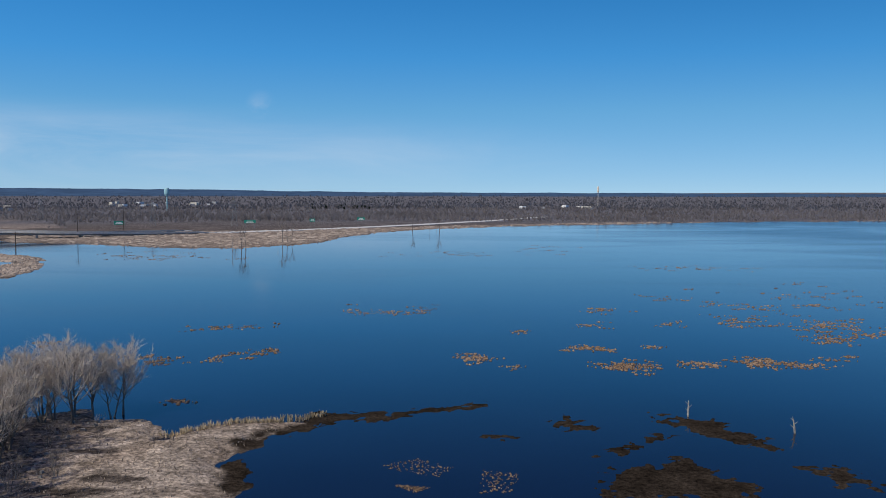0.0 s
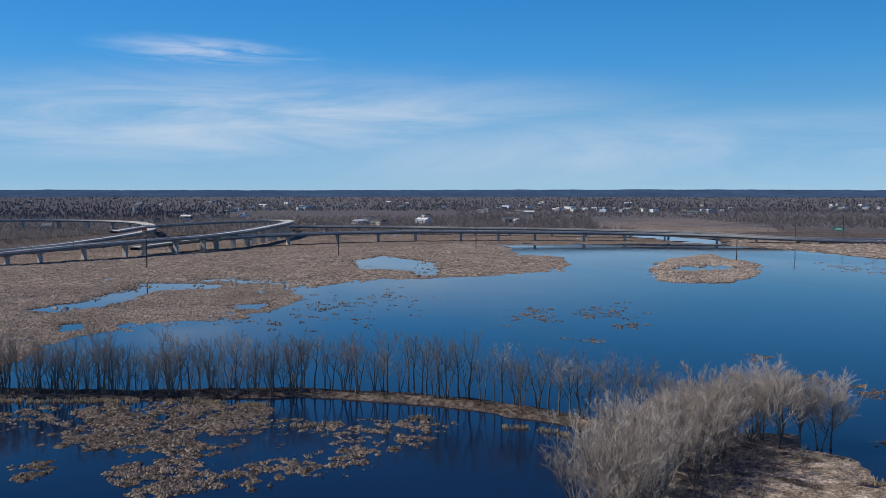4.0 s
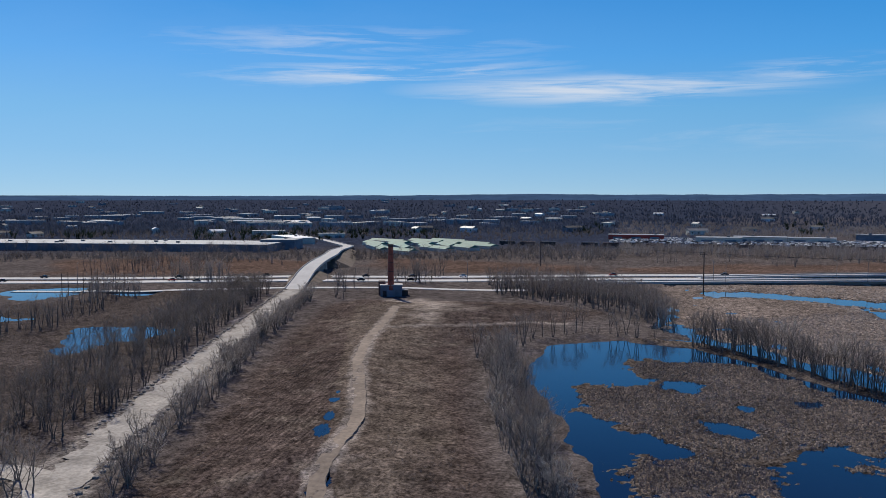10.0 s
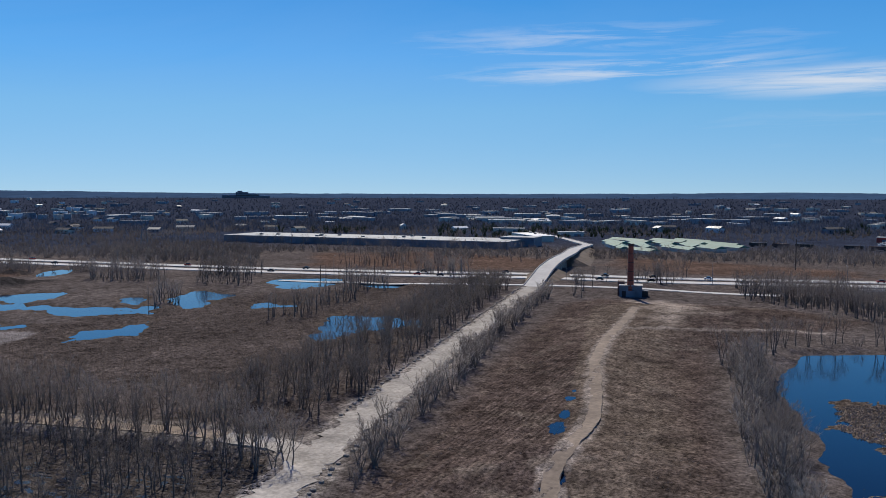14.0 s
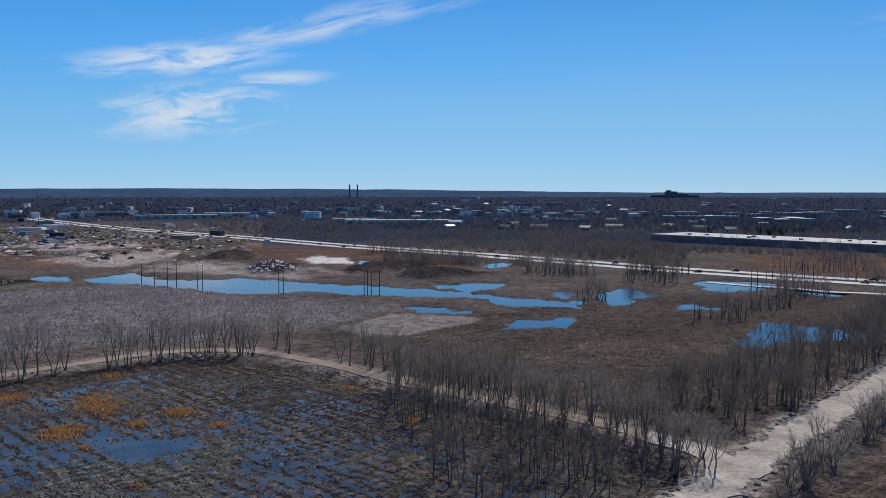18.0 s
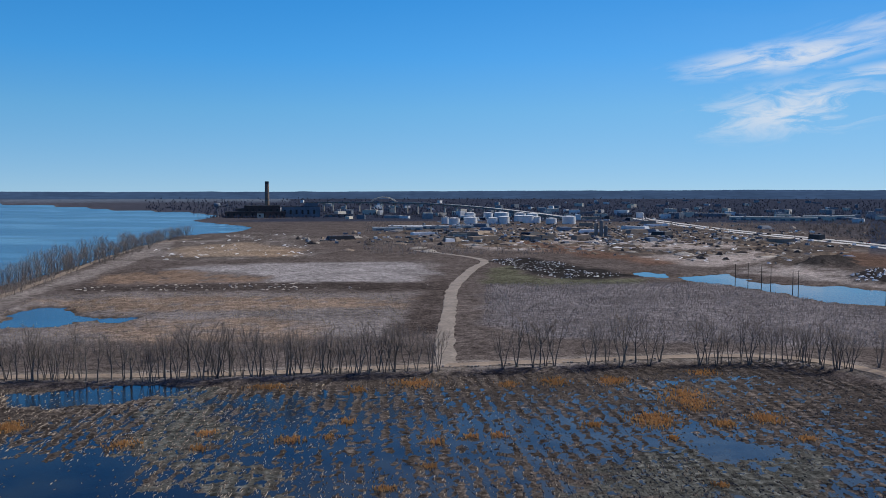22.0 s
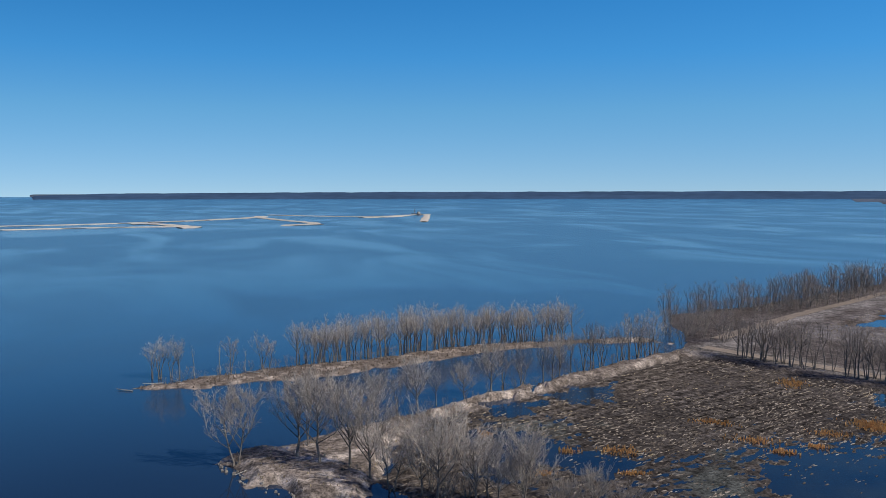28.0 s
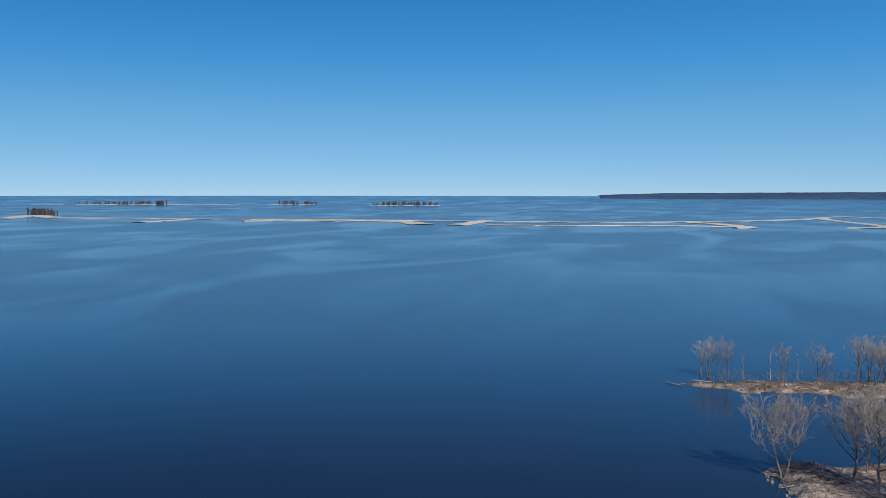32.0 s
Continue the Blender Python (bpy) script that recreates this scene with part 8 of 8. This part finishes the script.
for x, y, a, d in TUSSOCKS_A + TUSSOCKS_B + TUSSOCKS_C:
    w = math.atan2(-x, y)
    q = rnd.normal(0, 0.45, (int(40 + a * d * 6), 2))
    pts.append(np.array((x, y)) + q[:, :1] * a * np.array((math.cos(w), math.sin(w))) + q[:, 1:] * d * np.array((-math.sin(w), math.cos(w))))
pts = np.vstack(pts)
tufts("rust_grass", pts, height(pts[:, 0], pts[:, 1])[0], (0.35, 0.75), 4, RUST, "tussocks of rusty orange grass in a flooded field", 42, width=0.28)
for k, line in enumerate(PALE_STRIPS):
    q = np.array(row(line, 0.16, 0.9, 50 + k))
    q = np.repeat(q, 10, 0) + np.random.RandomState(50 + k).normal(0, 0.5, (len(q) * 10, 2))
    tufts("pale_reeds", q, np.zeros(len(q)), (0.4, 0.9), 4, PALE_REED, "pale dry reeds standing in the lagoon", 50 + k, width=0.25)
for k, p in enumerate(REEDY):
    q = scatter(p, 150, 95 + k)
    hummocks("reed_clumps", q, np.zeros(len(q)), (0.06, 0.22), (0.04, 0.16), CLUMP, "scattered low clumps of rusty dead reeds in the lake", 96 + k, 1.6)

# litter, rubble and spoil on the filled land
def litter(poly, n, seed, wide, high, mat, label, long=1.6):
    xy = scatter(poly, n, seed)
    xy = xy[fbm(xy[:, 0], xy[:, 1], 40, 3, seed) > -0.1]
    hummocks("dump_litter", xy, height(xy[:, 0], xy[:, 1])[0], wide, high, mat, label, seed, long, category="rubble")


litter(BLACK, 420, 34, (0.25, 0.8), (0.15, 0.5), WHITE, "white litter and ice on a dark dump")
litter(DARK4, 160, 39, (0.3, 1.0), (0.3, 0.8), WHITE, "white litter on a grey rubble heap")
litter(QUARRY, 420, 35, (0.8, 3.2), (0.4, 1.4), GRAVEL, "pale rubble scattered on filled land", 2.2)
litter(QUARRY2, 520, 36, (0.8, 3.0), (0.4, 1.6), STONE, "grey rubble scattered on filled land", 2.2)
litter(QUARRY2, 300, 37, (0.6, 2.4), (0.3, 1.0), WHITE, "white rubble scattered on filled land", 2.4)
litter(QUARRY, 300, 38, (1.5, 5.0), (0.6, 2.2), EARTH, "brown spoil heaps on filled land", 2.0)
litter(QUARRY2, 420, 43, (1.5, 6.0), (0.6, 2.4), EARTH, "brown spoil heaps on filled land", 2.0)
litter(PLAT, 130, 44, (0.5, 1.6), (0.2, 0.6), WHITE, "white rubble along the filled platform's rim", 2.4)
litter(CELLD1, 160, 45, (0.4, 1.2), (0.2, 0.5), GRAVEL, "pale rubble along a dark bank", 1.6)

# clutter of the yards before the power station
rnd = random.Random(77)
b = Build()
for k in range(900):
    a, r = radians(rnd.gauss(187, 8)), 1 / rnd.uniform(1 / 1850, 1 / 840)
    x, y = -r * math.sin(a), r * math.cos(a)
    if x > 380:
        continue
    big = rnd.random() < 0.05
    b.box((x, y, ground_at(x, y) - 0.2), (rnd.uniform(14, 40) if big else rnd.uniform(2, 7), rnd.uniform(8, 16) if big else rnd.uniform(2, 4), rnd.uniform(3, 6) if big else rnd.uniform(0.8, 2.4)), rnd.uniform(0, 3.1), rnd.choice([0, 1, 1, 2, 2, 3, 3]), rnd.uniform(0.7, 1))
tagged(new("yard_clutter", b.mesh("yard_clutter", WHITE, BLACKMETAL, BLUEGREY, DIRT)), "yards crowded with pale and dark sheds, trailers and piles", "yard clutter", kind="stuff")
woods("brush", [(172, 200, 680, 1500)], 2200, 78, LIT_WOODS, (2, 6), 10, (0.14, 0.34), "leafless brush between industrial yards")

# puddles beside the mound's track
def puddle(x, y, a, b_, turn, seed):
    rnd = random.Random(seed)
    z = ground_at(x, y) + 0.05
    ring = [(a * math.cos(w) * rnd.uniform(0.75, 1.25), b_ * math.sin(w) * rnd.uniform(0.7, 1.3)) for w in np.linspace(0, 6.283, 41)[:-1]]
    b = Build()
    b.face([(u, v, 0) for u, v in ring])
    o = new("puddle", b.mesh("puddle", WATER))
    o.location, o.rotation_euler = (x, y, z), (0, 0, turn)
    tagged(o, "blue rain puddle beside a rutted track", "puddle", kind="structure")


for k, (x, y, a, b_) in enumerate(PUDDLES):
    puddle(x, y, a, b_, 0.4, k)

# ---- sand islands in the bay ----
def bar(line, wide, label="long low bar of pale sand in the bay", high=0.6):
    c = [(x, y, high + float(rise(np.hypot(x, y)))) for x, y in line]
    b = ribbon(c, wide * 0.6, thick=high + 0.8, step=20, crown=0.5, rough=0.35, seed=len(line))[0]
    tagged(new("sand_bar", b.mesh("sand_bar", SAND)), label, "sand bar", kind="structure")


bar([(1315, 1233), (1532, 1347), (1465, 1261), (1409, 1179)], 60)
bar([(1409, 1179), (1409, 1056), (1421, 902), (1429, 764), (1458, 562), (1465, 435)], 30)
bar([(1235, 876), (1326, 876), (1391, 883)], 40)
bar([(1338, 738), (1392, 666), (1388, 578), (1418, 483), (1279, 393)], 60)
bar([(1452, 582), (1447, 493), (1459, 454)], 45)
bar([(1272, 336), (1349, 333), (1496, 338)], 45)
bar([(1465, 435), (1449, 287), (1479, 97), (1550, -34)], 30)
bar([(1484, -10), (1469, -50), (1314, -92), (1288, -75)], 45)
bar([(1286, 290), (1300, 170), (1339, 45), (1339, -102)], 22)
bar([(1550, -34), (1648, -145), (1787, -250), (1877, -283)], 45)
bar([(1791, -260), (1597, -277), (1399, -296), (1329, -234), (1362, -296)], 35)
bar([(1986, -320), (1848, -396), (1756, -499), (1901, -658)], 35)
bar([(1897, -672), (1633, -575), (1408, -492)], 24)
bar([(1684, -454), (1737, -543), (1815, -595)], 30)

def isle_trees(spans, seed, label):
    rnd = np.random.RandomState(seed)
    P = []
    for (x0, y0), (x1, y1), n in spans:
        f = rnd.random_sample((n, 1))
        P.append(np.array((x0, y0)) * (1 - f) + np.array((x1, y1)) * f + rnd.normal(0, 9, (n, 2)))
    P = np.vstack(P)
    z = rise(np.hypot(P[:, 0], P[:, 1])) + 0.3
    o = tufts("island_trees", P, z, (9, 17), 6, WOODS, label, seed, lean=0.3, width=0.09, top=0.5)
    o["category"] = "trees"


isle_trees([((2650, 2120), (2700, 1800), 70), ((2926, 1446), (2959, 1330), 26), ((2900, 1060), (2960, 860), 90), ((1640, 1440), (1540, 1310), 60)], 60, "bare trees on low islands far in the bay")
bar([(2560, 2260), (2700, 1850), (2820, 1560)], 60, "low wooded island far in the bay")
bar([(2920, 1500), (2960, 1320)], 60, "low wooded island far in the bay")
bar([(2890, 1080), (2960, 840)], 60, "low wooded island far in the bay")
t = thing("dredger", 1880, -640, 1.0, "small pale dredging rig at the end of a sand bar", "dredger", turn=0.4)
t.scale = (0.6, 0.6, 0.7)
for nm, c, sz in (("barge", (0, 0, 0), (50, 14, 3)), ("cabin", (-10, 0, 3), (10, 8, 6)), ("mast", (12, 0, 3), (1.6, 1.6, 16)), ("mast", (-20, 0, 3), (1.2, 1.2, 11))):
    b = Build()
    b.box(c, sz)
    part(nm, b, CREAM if nm == "cabin" else STEEL, t)
